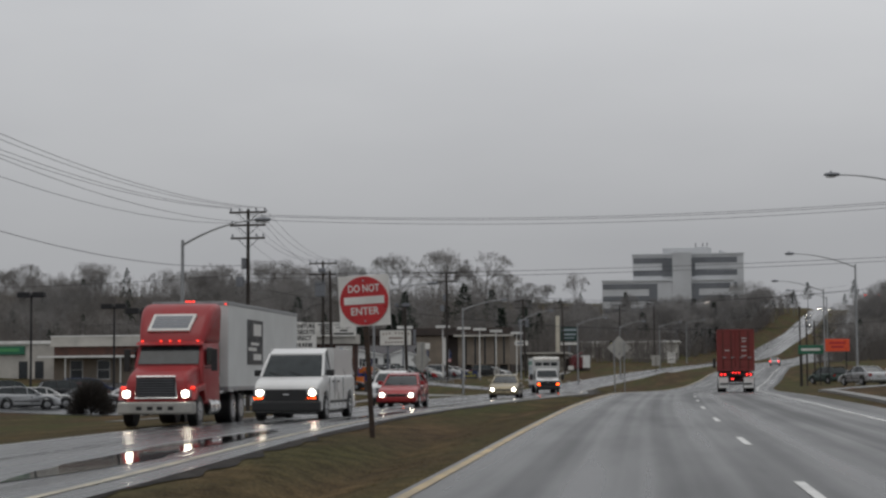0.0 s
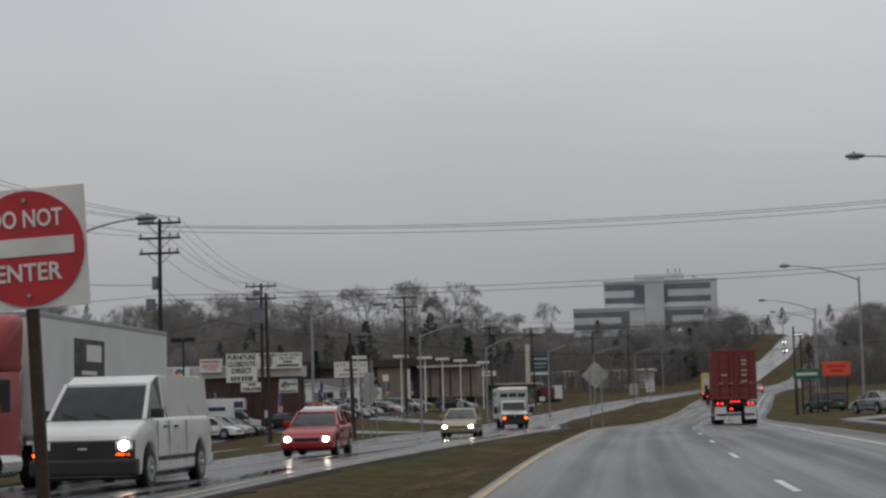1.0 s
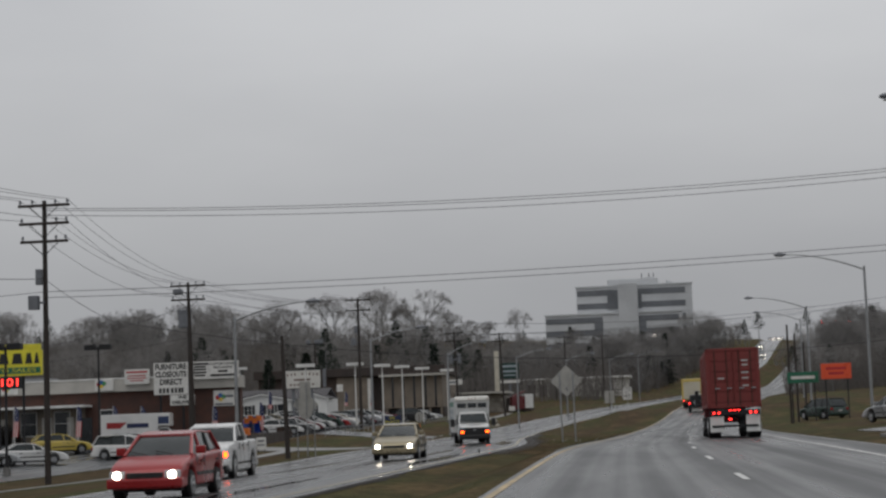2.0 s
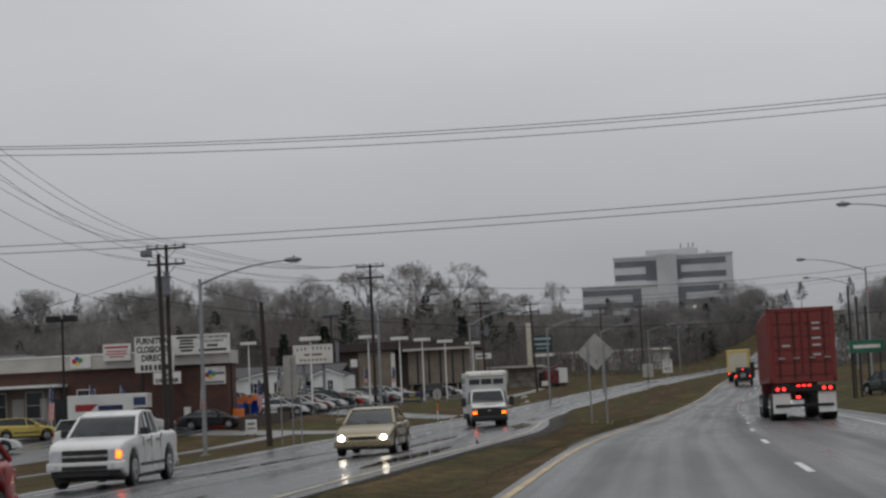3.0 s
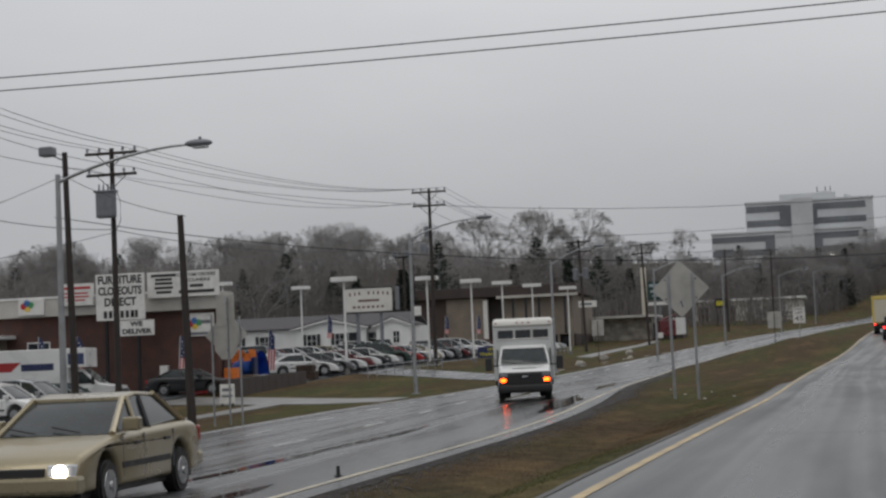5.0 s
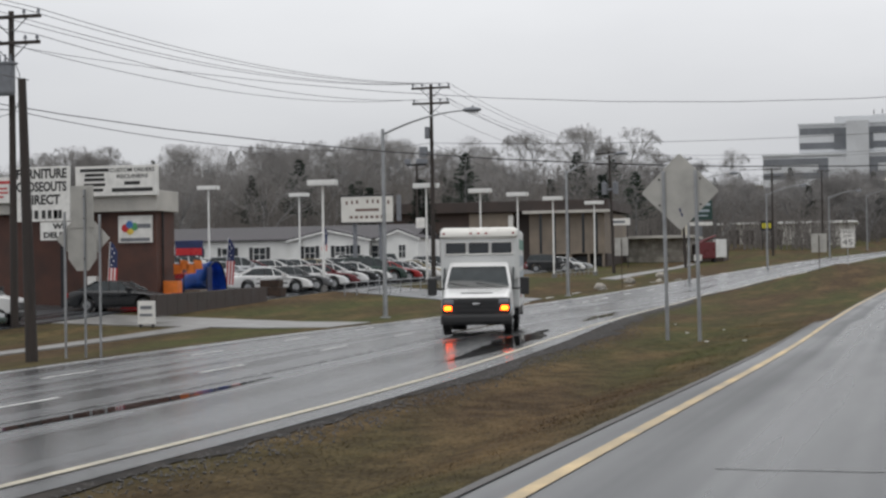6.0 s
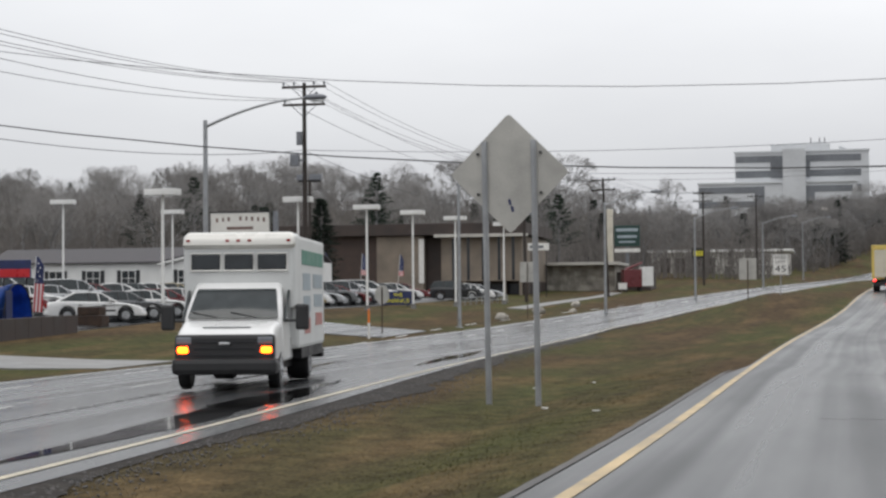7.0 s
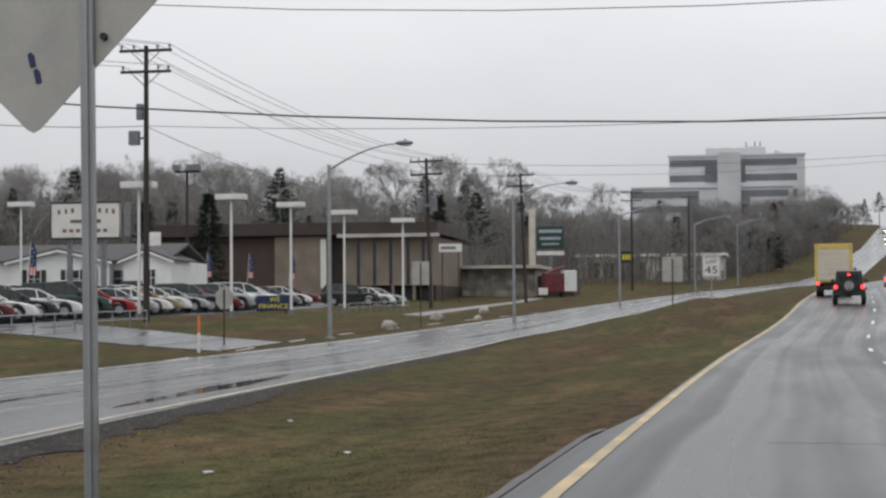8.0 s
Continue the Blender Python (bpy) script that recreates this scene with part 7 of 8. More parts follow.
# right-hand verge
t_, b_ = small_box_sign("road_work_sign", 15.1, 190.0, 3.75, 2.4, 1.25, PAINT["orange"], "bright orange road work sign with dark lettering bars")
bars_on(b_, -0.05, [(0, 4.6, 1.6, 0.2), (0, 4.2, 1.2, 0.2)], M["red_sign"])
t_, b_ = small_box_sign("guide_sign", 12.6, 192.0, 3.55, 2.5, 0.9, M["sign_green"], "green guide sign with pale lettering bars")
bars_on(b_, -0.05, [(0, 4.0, 1.9, 0.25)], M["sign_white"])
for x, y, top in ((11.6, 193, 8.4), (12.4, 196, 7.8), (13.4, 200, 7.2), (22.0, 186, 6.6), (20.6, 182, 6.2)):
    part("pole", tube((0, 0, -0.3), (0, 0, top - ground_z(x, y)), 0.10, 0.08, 10), M["pole_wood"], thing("verge_post", on_ground(x, y), "slim dark wooden post on the verge", "post", "posts on the verge"))


# ---- small things along the verge and on the lots ----
def lot_pole(x, y, top, heads=2):
    z = ground_z(x, y)
    t = thing("lot_lamp", pose(x, y, z), "dark lot lamp with boxy twin heads", "lot light", "dark lot lamps")
    part("pole", tube((0, 0, -0.2), (0, 0, top - z), 0.09, 0.07, 10), M["dark_steel"], t)
    for s in ((-1, 1) if heads == 2 else (1,)):
        part("lamp_head", box((s * 0.55 - 0.42, -0.3, top - z - 0.2), (s * 0.55 + 0.42, 0.3, top - z + 0.18), 0.03), M["dark_steel"], t)
    part("footing", tube((0, 0, -0.2), (0, 0, 0.5), 0.25, 0.22, 12), M["concrete"], t, "pale concrete footing")


for x, y, top in ((-44.5, 127.7, 7.2), (-32.9, 117.0, 5.5), (-42.0, 138.0, 6.8), (-39.1, 168.5, 7.7), (-41.8, 150.0, 7.4), (-36.4, 143.0, 6.6)):
    lot_pole(x, y, top)


def flood_pole(x, y, top):
    z = ground_z(x, y)
    t = thing("flood_pole", pose(x, y, z), "tall dark pole with three floodlights", "floodlight")
    part("pole", tube((0, 0, -0.2), (0, 0, top - z), 0.14, 0.1, 10), M["pole_wood"], t)
    part("crossarm", box((-1.0, -0.06, top - z - 0.35), (1.0, 0.06, top - z - 0.2)), M["dark_steel"], t)
    for dx in (-0.85, 0.3, 0.85):
        part("floodlight", box((dx - 0.28, -0.3, top - z - 0.2), (dx + 0.28, 0.15, top - z + 0.3), 0.04), M["lamp_grey"], t)


flood_pole(-44.0, 275.0, 12.8)


def feather_flag(x, y, h=3.2, rz=0.0, low=0.22):
    z = ground_z(x, y)
    t = thing("feather_flag", pose(x, y, z, 0, 4, rz), "tall feather flag with stars and stripes", "flag", "feather flags")
    part("pole", tube((0, 0, -0.1), (0, 0, h), 0.02, n=6), M["white_paint"], t)
    part("canton", prism([(0.02, h * 0.62), (0.42, h * 0.62), (0.40, h * 0.86), (0.16, h * 0.98), (0.02, h)], -0.015, 0.0), M["navy"], t, "navy field with white stars")
    for k in range(5):
        part("star", tube((0.13 + 0.1 * (k % 2), -0.02, h * (0.66 + 0.06 * k)), (0.13 + 0.1 * (k % 2), -0.016, h * (0.66 + 0.06 * k)), 0.04, n=5), M["sign_white"], t)
    for k in range(5):
        w = 0.085
        part("stripe", prism([(0.02 + w * k, h * low), (0.02 + w * (k + 1), h * low), (0.02 + w * (k + 1), h * 0.62), (0.02 + w * k, h * 0.62)], -0.012 - 0.004 * math.sin(k * 1.5), 0.0), M["red_sign"] if k % 2 == 0 else M["sign_white"], t)


for x, y in ((-52.0, 185.5), (-46.6, 185.3), (-43.6, 185.4), (-41.2, 185.2), (-35.4, 186.0), (-34.5, 199.0)):
    feather_flag(x, y)
for x, y in ((-43.5, 243.0), (-45.8, 285.0), (-42.2, 285.0), (-38.6, 285.0)):
    feather_flag(x, y, 4.0, 15, 0.5)


def dome_tent(x, y, rz):
    z = ground_z(x, y)
    t = thing("dome_tent", pose(x, y, z, 0, 0, rz), "bright blue half-dome tarpaulin tent", "tent")
    bm = bmesh.new()
    rows = []
    for i in range(9):
        a = math.pi / 2 * i / 8
        rows.append([bm.verts.new((-2.3 * math.cos(a) * 1.0 + 0.25 * math.sin(a) * 0, 1.1 * math.cos(math.pi * j / 10) * (0.55 + 0.45 * math.sin(a)), 2.0 * math.sin(a) * (0.25 + 0.75 * math.sin(math.pi * j / 10)) + 0.02)) for j in range(11)])
    for p, q in zip(rows, rows[1:]):
        for j in range(10):
            bm.faces.new((p[j], p[j + 1], q[j + 1], q[j]))
    bmesh.ops.solidify(bm, geom=bm.faces[:], thickness=0.02)
    part("cover", bm, M["blue_tarp"], t, smooth=True)
    part("door_flap", box((-0.02, -1.0, 0.05), (0.05, -0.5, 1.7), 0.02), M["navy"], t, "dark blue door flap")
    part("hoop", path_tube([(0.0, 1.1 * math.cos(math.pi * j / 12), 2.02 * (0.25 + 0.75 * math.sin(math.pi * j / 12))) for j in range(13)], 0.03, 6), M["dark_steel"], t)


dome_tent(-34.2, 197.0, -8)


# goods for sale beside the store corner
M["orange_plastic"] = mat("orange_plastic", (0.75, 0.20, 0.03), 0.45, vary=0.15)
for x, y, w, h, m_, lab in ((-34.4, 186.9, 1.1, 0.9, "red_sign", "red goods crate beside the store"), (-33.2, 188.8, 1.0, 1.3, "orange_plastic", "orange display rack beside the store"), (-36.6, 187.2, 0.7, 1.5, "sign_white", "white boxed goods beside the store"), (-32.9, 191.0, 1.2, 0.8, "tan_wall", "brown boxed furniture beside the store"), (-32.7, 201.5, 1.4, 0.9, "rust_post", "brown boxed furniture near the flags")):
    z = ground_z(x, y)
    t_ = thing("goods_stack", pose(x, y, z, 0, 0, random.uniform(-15, 15)), lab, "goods", "goods for sale")
    part("box", box((-w / 2, -0.35, 0), (w / 2, 0.35, h * 0.55), 0.03), M[m_], t_)
    part("box", box((-w / 2 + 0.1, -0.3, h * 0.555), (w / 2 - 0.15, 0.3, h), 0.03), M[m_], t_)
z = ground_z(-33.0, 189.6)
t_ = thing("orange_flags", pose(-33.0, 189.6, z), "bright orange pennants on a stand", "flag")
for k in range(4):
    part("pennant", prism([(-0.5 + 0.35 * k, 1.6 + 0.2 * (k % 2)), (-0.05 + 0.35 * k, 1.65 + 0.2 * (k % 2)), (-0.1 + 0.35 * k, 2.05 + 0.2 * (k % 2)), (-0.5 + 0.35 * k, 2.1 + 0.2 * (k % 2))], -0.02, 0.02), M["orange_plastic"], t_)
part("stand", tube((0, 0.04, 0), (0, 0.04, 2.1), 0.03, n=6), M["dark_steel"], t_)

# retaining wall, driveways, kerbs
def slab(name, x0, x1, y0, y1, material, lift, label, category="pavement", step=3.0):
    bm = bmesh.new()
    nx, ny = max(1, int((x1 - x0) / step)), max(1, int((y1 - y0) / step))
    grid = [[bm.verts.new((x0 + (x1 - x0) * i / nx, y0 + (y1 - y0) * j / ny, ground_z(x0 + (x1 - x0) * i / nx, y0 + (y1 - y0) * j / ny) + lift)) for i in range(nx + 1)] for j in range(ny + 1)]
    top = []
    for a, b in zip(grid, grid[1:]):
        for i in range(nx):
            top.append(bm.faces.new((a[i], a[i + 1], b[i + 1], b[i])))
    r = bmesh.ops.extrude_face_region(bm, geom=top)
    bmesh.ops.translate(bm, vec=(0, 0, -0.3), verts=[g for g in r["geom"] if isinstance(g, bmesh.types.BMVert)])
    bmesh.ops.recalc_face_normals(bm, faces=bm.faces[:])
    return tagged(mesh_ob(name, bm, material), label, category, kind="structure")


slab("parking_lot", -62, -33.6, 112, 187.6, M["lot"], 0.03, "wet dark asphalt of the corner lot", "parking lot")
slab("dealer_lot", -62, -31.6, 196, 290, M["lot"], 0.03, "wet dark asphalt of the dealer's lot", "parking lot")
slab("driveway", -33.5, -21.4, 176.5, 182.5, M["concrete"], 0.035, "wet concrete driveway apron")
slab("driveway", -31.5, -20.9, 209.0, 219.0, M["lot"], 0.035, "wet asphalt driveway into the dealer's lot")
slab("footpath", -27.6, -26.4, 148.0, 176.4, M["concrete"], 0.04, "narrow wet concrete footpath")
slab("footpath", -24.2, -22.8, 262.0, 330.0, M["concrete"], 0.06, "narrow wet concrete footpath")
slab("footpath", -27.5, -26.6, 95.0, 140.0, M["concrete"], 0.04, "narrow wet concrete footpath")
slab("side_road", 9.9, 60.0, 98.0 + 14, 128.0, M["lot"], 0.03, "wet asphalt side road")
slab("kerb", 8.6, 9.0, 62.0, 108.0, M["concrete"], 0.12, "pale concrete kerb")
bm = bmesh.new()
for k in range(12):
    y = 182.0 + 1.2 * k
    g_ = ground_z(-31.2, y)
    add_box(bm, (-31.45, y, g_ - 0.3), (-31.15, y + 1.19, g_ + 1.0 - 0.02 * k), 0.02)
t_ = tagged(mesh_ob("retaining_wall", bm, M["dark_wall"]), "low dark timber retaining wall", "wall", kind="structure")


def pipe_fence(x0, y0, x1, y1, h=0.75):
    t = thing("pipe_fence", pose(0, 0, 0), "low grey pipe railing along the lot", "fence")
    n = 9
    pts = [(x0 + (x1 - x0) * i / n, y0 + (y1 - y0) * i / n) for i in range(n + 1)]
    for x, y in pts:
        g_ = ground_z(x, y)
        part("post", tube((x, y, g_ - 0.1), (x, y, g_ + h), 0.035, n=8), M["galv"], t)
    for dz in (h, h * 0.5):
        part("rail", path_tube([(x, y, ground_z(x, y) + dz) for x, y in pts], 0.03, 6), M["galv"], t)


pipe_fence(-29.6, 205.0, -28.4, 222.0)
pipe_fence(-28.0, 262.0, -27.0, 278.0, 0.6)


def boulder(x, y, s):
    bm = bmesh.new()
    bmesh.ops.create_icosphere(bm, subdivisions=3, radius=1.0)
    for v in bm.verts:
        v.co *= 1 + 0.28 * noise.noise(v.co * 1.6 + Vector((x, y, 0)))
        v.co = Vector((v.co.x * s, v.co.y * s * 0.7, v.co.z * s * 0.6))
    ob = mesh_ob("boulder", bm, M["stone"], smooth=True)
    ob.matrix_basis = on_ground(x, y, x * 40, s * 0.25)
    tagged(ob, "rounded brown boulder on the grass verge", "rock", "boulders")


for x, y, s in ((-20.9, 241.6, 0.55), (-20.8, 256.4, 0.6), (-20.6, 275.2, 0.55), (-19.0, 262.0, 0.35)):
    boulder(x, y, s)

z = ground_z(-21.2, 207.7)
t_ = thing("marker_post", pose(-21.2, 207.7, z), "orange and white plastic marker post", "marker post")
part("lower_post", tube((0, 0, -0.1), (0, 0, 0.75), 0.06, n=12), M["sign_white"], t_, "white lower half")
part("upper_post", tube((0, 0, 0.75), (0, 0, 1.42), 0.06, 0.05, 12), M["orange_plastic"], t_, "orange upper half")

for x, y in ((-6.43, 116.8),):
    z = ground_z(x, y)
    t_ = thing("kerb_marker", pose(x, y, z), "short dark rubber marker stub by the median", "marker post", "kerb markers")
    part("stub", tube((0, 0, -0.1), (0, 0, 0.16), 0.03, 0.025, 10), M["black_trim"], t_)
    part("base", tube((0, 0, 0), (0, 0, 0.03), 0.06, n=12), M["black_trim"], t_)

# a red service crane parked beside the pylon sign
t_ = thing("crane_body", on_ground(-22.3, 336.0, 20), "maroon and white service crane on stands", "machine")
part("body", box((-1.2, -0.8, 0.5), (1.0, 0.8, 2.6), 0.06), PAINT["maroon"], t_)
part("boom", tube((-0.8, 0, 2.6), (1.2, 0, 3.4), 0.18, 0.12, 8), PAINT["maroon"], t_)
part("cabin", box((1.0, -0.8, 0.6), (2.4, 0.8, 2.9), 0.08), PAINT["white"], t_, "white cabin")
for s in (-0.9, 0.9):
    part("stand", box((s - 0.15, -0.6, -0.1), (s + 0.15, 0.6, 0.55)), M["dark_steel"], t_)

# far traffic and signals up the hill
for x, y, rz in ((NEAR(700) - 3.0, 700.0, 175), (NEAR(790) - 6.0, 790.0, 174), (NEAR(985) - 1.5, 985.0, 174), (NEAR(985) - 5.0, 987.0, 174), (NEAR(1000) - 2.5, 1002.0, 174), (NEAR(1010) - 6.0, 1012.0, 174), (NEAR(975) - 7.5, 976.0, 174), (NEAR(960) - 4.0, 962.0, 174), (NEAR(1020) - 1.0, 1022.0, 174), (NEAR(1020) - 8.0, 1024.0, 174)):
    car("suv", "silver", on_road(x, y, rz), "distant car with bright headlamps on the hill", "car", "distant traffic", lit="white")
t_ = thing("traffic_signal", on_ground(YELLOW(640) + 24.0, 640.0, 0), "distant traffic signals glowing red on a mast arm", "traffic signal")
part("mast", tube((0, 0, 0), (0, 0, 13.0), 0.25, 0.2, 10), M["galv"], t_)
part("arm", tube((0, 0, 12.4), (-14, 0, 12.9), 0.15, 0.1, 8), M["galv"], t_)
for x in (-4.0, -8.5, -13.0):
    h_ = part("signal_head", box((x - 0.3, -0.25, 11.4), (x + 0.3, 0.2, 12.8), 0.04), M["black_trim"], t_)
    part("red_lamp", tube((x, -0.32, 12.4), (x, -0.24, 12.4), 0.19, n=14), M["tail_on"], h_, "glowing red lamp")


# scraps of litter in the median
M["scrap"] = mat("wet_paper_scrap", (0.55, 0.55, 0.52), 0.6, vary=0.2)
for k, (dx, y) in enumerate(((3.2, 152.0), (2.6, 158.5), (3.6, 161.0), (2.0, 166.0), (4.1, 149.5))):
    t_ = thing("paper_scrap", on_ground(NEAR(y) + dx, y, 40 * k, 0.004), "crumpled white scrap of litter lying in the grass", "litter", "litter in the median")
    bm = box((-0.09, -0.05, 0.0), (0.09, 0.05, 0.035), 0.012)
    for v in bm.verts:
        v.co.z += 0.03 * noise.noise(v.co * 18 + Vector((k, 0, 0)))
    bmesh.ops.scale(bm, vec=(0.55, 0.55, 0.6), verts=bm.verts)
    part("paper", bm, M["scrap"], t_)


# ---- trees ----
def lit_through(m, share=0.5):
    """Lets a surface of thin twigs pass light on, so that its two sides shine alike."""
    nt = m.node_tree
    p = nt.nodes["Principled BSDF"]
    back = nt.nodes.new("ShaderNodeBsdfTranslucent")
    nt.links.new(p.inputs["Base Color"].links[0].from_socket, back.inputs["Color"])
    both = nt.nodes.new("ShaderNodeMixShader")
    both.inputs[0].default_value = share
    nt.links.new(p.outputs[0], both.inputs[1])
    nt.links.new(back.outputs[0], both.inputs[2])
    nt.links.new(both.outputs[0], nt.nodes["Material Output"].inputs["Surface"])
    return m


# Bark, twig and undergrowth greys are raised to stand in for mist.
M["bark"] = mat("wet_grey_bark", (0.22, 0.218, 0.22), 0.85, vary=0.3, scale=1.0, fine=8, by_object=0.25)
M["twig"] = lit_through(mat("bare_twigs", (0.275, 0.265, 0.258), 0.9, vary=0.15, scale=0.3, fine=2.0, by_object=0.22, spec=0.1))
M["needle"] = mat("dark_evergreen_needles", (0.030, 0.045, 0.032), 0.85, vary=0.4, scale=0.6, fine=4.0, by_object=0.3, spec=0.2)
M["thicket"] = lit_through(mat("winter_thicket", (0.200, 0.186, 0.176), 0.95, vary=0.3, scale=0.05, fine=0.3, spec=0.06))


class Slivers:
    """Gathers thin tapering blades and tubes for one mesh."""

    def __init__(self):
        self.v, self.f = [], []

    def blade(self, a, b, w, side):
        n = len(self.v)
        s = side * w
        self.v += [a - s, a + s, b]
        self.f.append((n, n + 1, n + 2))

    def tube(self, a, b, r0, r1, k=4):
        d = b - a
        q = d.to_track_quat("Z", "Y").to_matrix()
        n = len(self.v)
        for p, r in ((a, r0), (b, r1)):
            self.v += [p + q @ Vector((r * math.cos(6.2832 * i / k), r * math.sin(6.2832 * i / k), 0)) for i in range(k)]
        self.f += [(n + i, n + (i + 1) % k, n + k + (i + 1) % k, n + k + i) for i in range(k)]

    def mesh(self, name, material):
        me = bpy.data.meshes.new(name)
        me.from_pydata([tuple(p) for p in self.v], [], self.f)
        me.materials.append(material)
        return me


def rand_dir(d, spread, rng):
    """A way near d."""
    v = Vector((rng.gauss(0, 1), rng.gauss(0, 1), rng.gauss(0, 1)))
    return (d.normalized() + v.normalized() * spread).normalized()


def bare_tree(seed, height, broad, near=True):
    """A leafless tree: a short trunk that forks again and again into a wide fan of limbs, boughs and fine twigs."""
    rng = random.Random(seed)
    wood, twig = Slivers(), Slivers()
    mid, up, out = height * 0.60, height * 0.41, height * (0.40 if broad else 0.28)

    def inside(p):
        return (p.x / out) ** 2 + (p.y / out) ** 2 + ((p.z - mid) / up) ** 2

    def fork(p, d, length, r, level):
        q = p + d * length
        if inside(q) > 1.05 and level > 1:
            length *= 0.55
            q = p + d * length
        if level < 3:
            h = p.lerp(q, 0.5) + rand_dir(d, 1.0, rng) * length * 0.05
            wood.tube(p, h, r, r * 0.88, 5 if level < 2 else 4)
            wood.tube(h, q, r * 0.88, r * 0.74, 5 if level < 2 else 4)
        elif level < 5:
            wood.tube(p, q, r, r * 0.7, 3)
        else:
            twig.blade(p, q, max(r, 0.012 if near else 0.018), rand_dir(Vector((1, 0, 0)), 0.7, rng))
        if level >= 8:
            return
        # side shoots along the bough
        if level >= 3:
            for _ in range(5):
                g = p.lerp(q, rng.uniform(0.1, 0.95))
                e = rand_dir(d + Vector((0, 0, 0.25)), 0.8, rng)
                tip = g + e * height * rng.uniform(0.025, 0.06)
                twig.blade(g, tip, 0.010 if near else 0.017, rand_dir(Vector((1, 0, 0)), 0.8, rng))
        n = 3 if level in (1, 2) or (level > 2 and rng.random() < 0.34) else 2
        for k in range(n):
            outward = Vector((q.x, q.y, 0)) * (0.35 / max(0.5, out))
            e = rand_dir(d + outward + Vector((0, 0, 0.16)), 0.52 if level < 4 else 0.68, rng)
            fork(q, e, length * rng.uniform(0.66, 0.88), r * (0.70 if k == 0 else 0.58), level + 1)

    base = height * rng.uniform(0.16, 0.26)
    lean = Vector((rng.gauss(0, 0.04), rng.gauss(0, 0.04), 1)).normalized()
    p, r = Vector((0, 0, -0.3)), height * 0.017
    for k in range(3):
        q = p + rand_dir(lean, 0.06, rng) * (base + 0.3) / 3
        wood.tube(p, q, r, r * 0.93, 7)
        p, r = q, r * 0.93
    turn = rng.random() * 6.28
    limbs = rng.choice((4, 5, 5)) if broad else 4
    for k in range(limbs):
        turn += 6.2832 / limbs + rng.uniform(-0.4, 0.4)
        tilt = (0.10 if k == 0 else rng.uniform(0.38, 0.75)) * (1.0 if broad else 0.6)
        d = Vector((math.cos(turn) * tilt, math.sin(turn) * tilt, 1)).normalized()
        fork(p - Vector((0, 0, base * 0.12 * k)), d, height * rng.uniform(0.17, 0.22), r * (0.72 if k == 0 else 0.5), 1)
    # stretch to the full height
    k = height / max(v.z for v in twig.v)
    for part_ in (wood, twig):
        part_.v = [Vector((v.x * 1.1, v.y * 1.1, v.z * k)) for v in part_.v]
    return wood.mesh("trunk", M["bark"]), twig.mesh("crown", M["twig"])


def evergreen(seed, height, pine=False):
    rng = random.Random(seed)
    wood, leaf = Slivers(), Slivers()
    wood.tube(Vector((0, 0, -0.3)), Vector((0, 0, height)), height * 0.014, 0.03, 6)
    z = height * (0.45 if pine else 0.08)
    while z < height * 0.985:
        s = (height - z) / height
        reach = height * (0.22 * min(1, s * 2.2) if pine else 0.24 * s + 0.02)
        for _ in range(6 if pine else 9):
            a = rng.random() * 6.2832
            r = reach * rng.uniform(0.55, 1.1)
            b = Vector((r * math.cos(a), r * math.sin(a), z + r * (rng.uniform(0.0, 0.5) if pine else rng.uniform(-0.35, 0.1))))
            o = Vector((0, 0, z))
            wood.tube(o, b, 0.035, 0.012, 3)
            for _ in range(15):
                m = o.lerp(b, rng.uniform(0.25, 1.0))
                leaf.blade(m, m + rand_dir((b - o) + Vector((0, 0, 0.3 if pine else -0.3)), 0.9, rng) * rng.uniform(0.25, 0.6) * height / 14 * 1.25, 0.085, rand_dir(Vector((0, 0, 1)), 1.0, rng))
        z += height * (0.035 if pine else 0.026)
    return wood.mesh("trunk", M["bark"]), leaf.mesh("crown", M["needle"])


BARE = [bare_tree(11 + k, 18.0, k % 3 != 1) for k in range(4)]
BARE_FAR = [bare_tree(51 + k, 18.0, k % 3 != 1, False) for k in range(6)]
GREEN = [evergreen(31, 14.0), evergreen(32, 14.0), evergreen(33, 16.0, True), evergreen(34, 16.0, True)]


def plant(x, y, height, kind, group):
    """One tree: an empty with a trunk and a crown, sharing their meshes with its like."""
    rng = random.Random(int(x * 13 + y * 7))
    if kind == "bare":
        tm, cm = rng.choice(BARE if math.hypot(x, y - 105) < 290 else BARE_FAR)
        own, lab = 18.0, "leafless grey winter tree with a twiggy crown"
    elif kind == "pine":
        tm, cm = GREEN[2 + rng.randrange(2)]
        own, lab = 16.0, "dark green pine with a ragged crown"
    else:
        tm, cm = GREEN[rng.randrange(2)]
        own, lab = 14.0, "dark green conical evergreen tree"
    s = height / own
    wide = s * rng.uniform(0.9, 1.25)
    t = new("tree")
    t.matrix_basis = pose(x, y, ground_z(x, y) - 0.1, 0, 0, rng.uniform(0, 360)) @ Matrix.Diagonal((wide, wide, s, 1))
    tagged(t, lab, "tree", group)
    for nm, me in (("trunk", tm), ("crown", cm)):
        o = new(nm, me)
        o.parent = t
    return t


def treeline(angle):
    """How high the woods stand against the sky, as a slope, by the bearing to the left of the road in degrees."""
    return float(np.interp(angle, [-25, -8, -3, 0, 4, 8, 12, 16, 20, 24, 30, 40], [0.05, 0.054, 0.064, 0.056, 0.058, 0.070, 0.074, 0.081, 0.080, 0.076, 0.073, 0.066]))


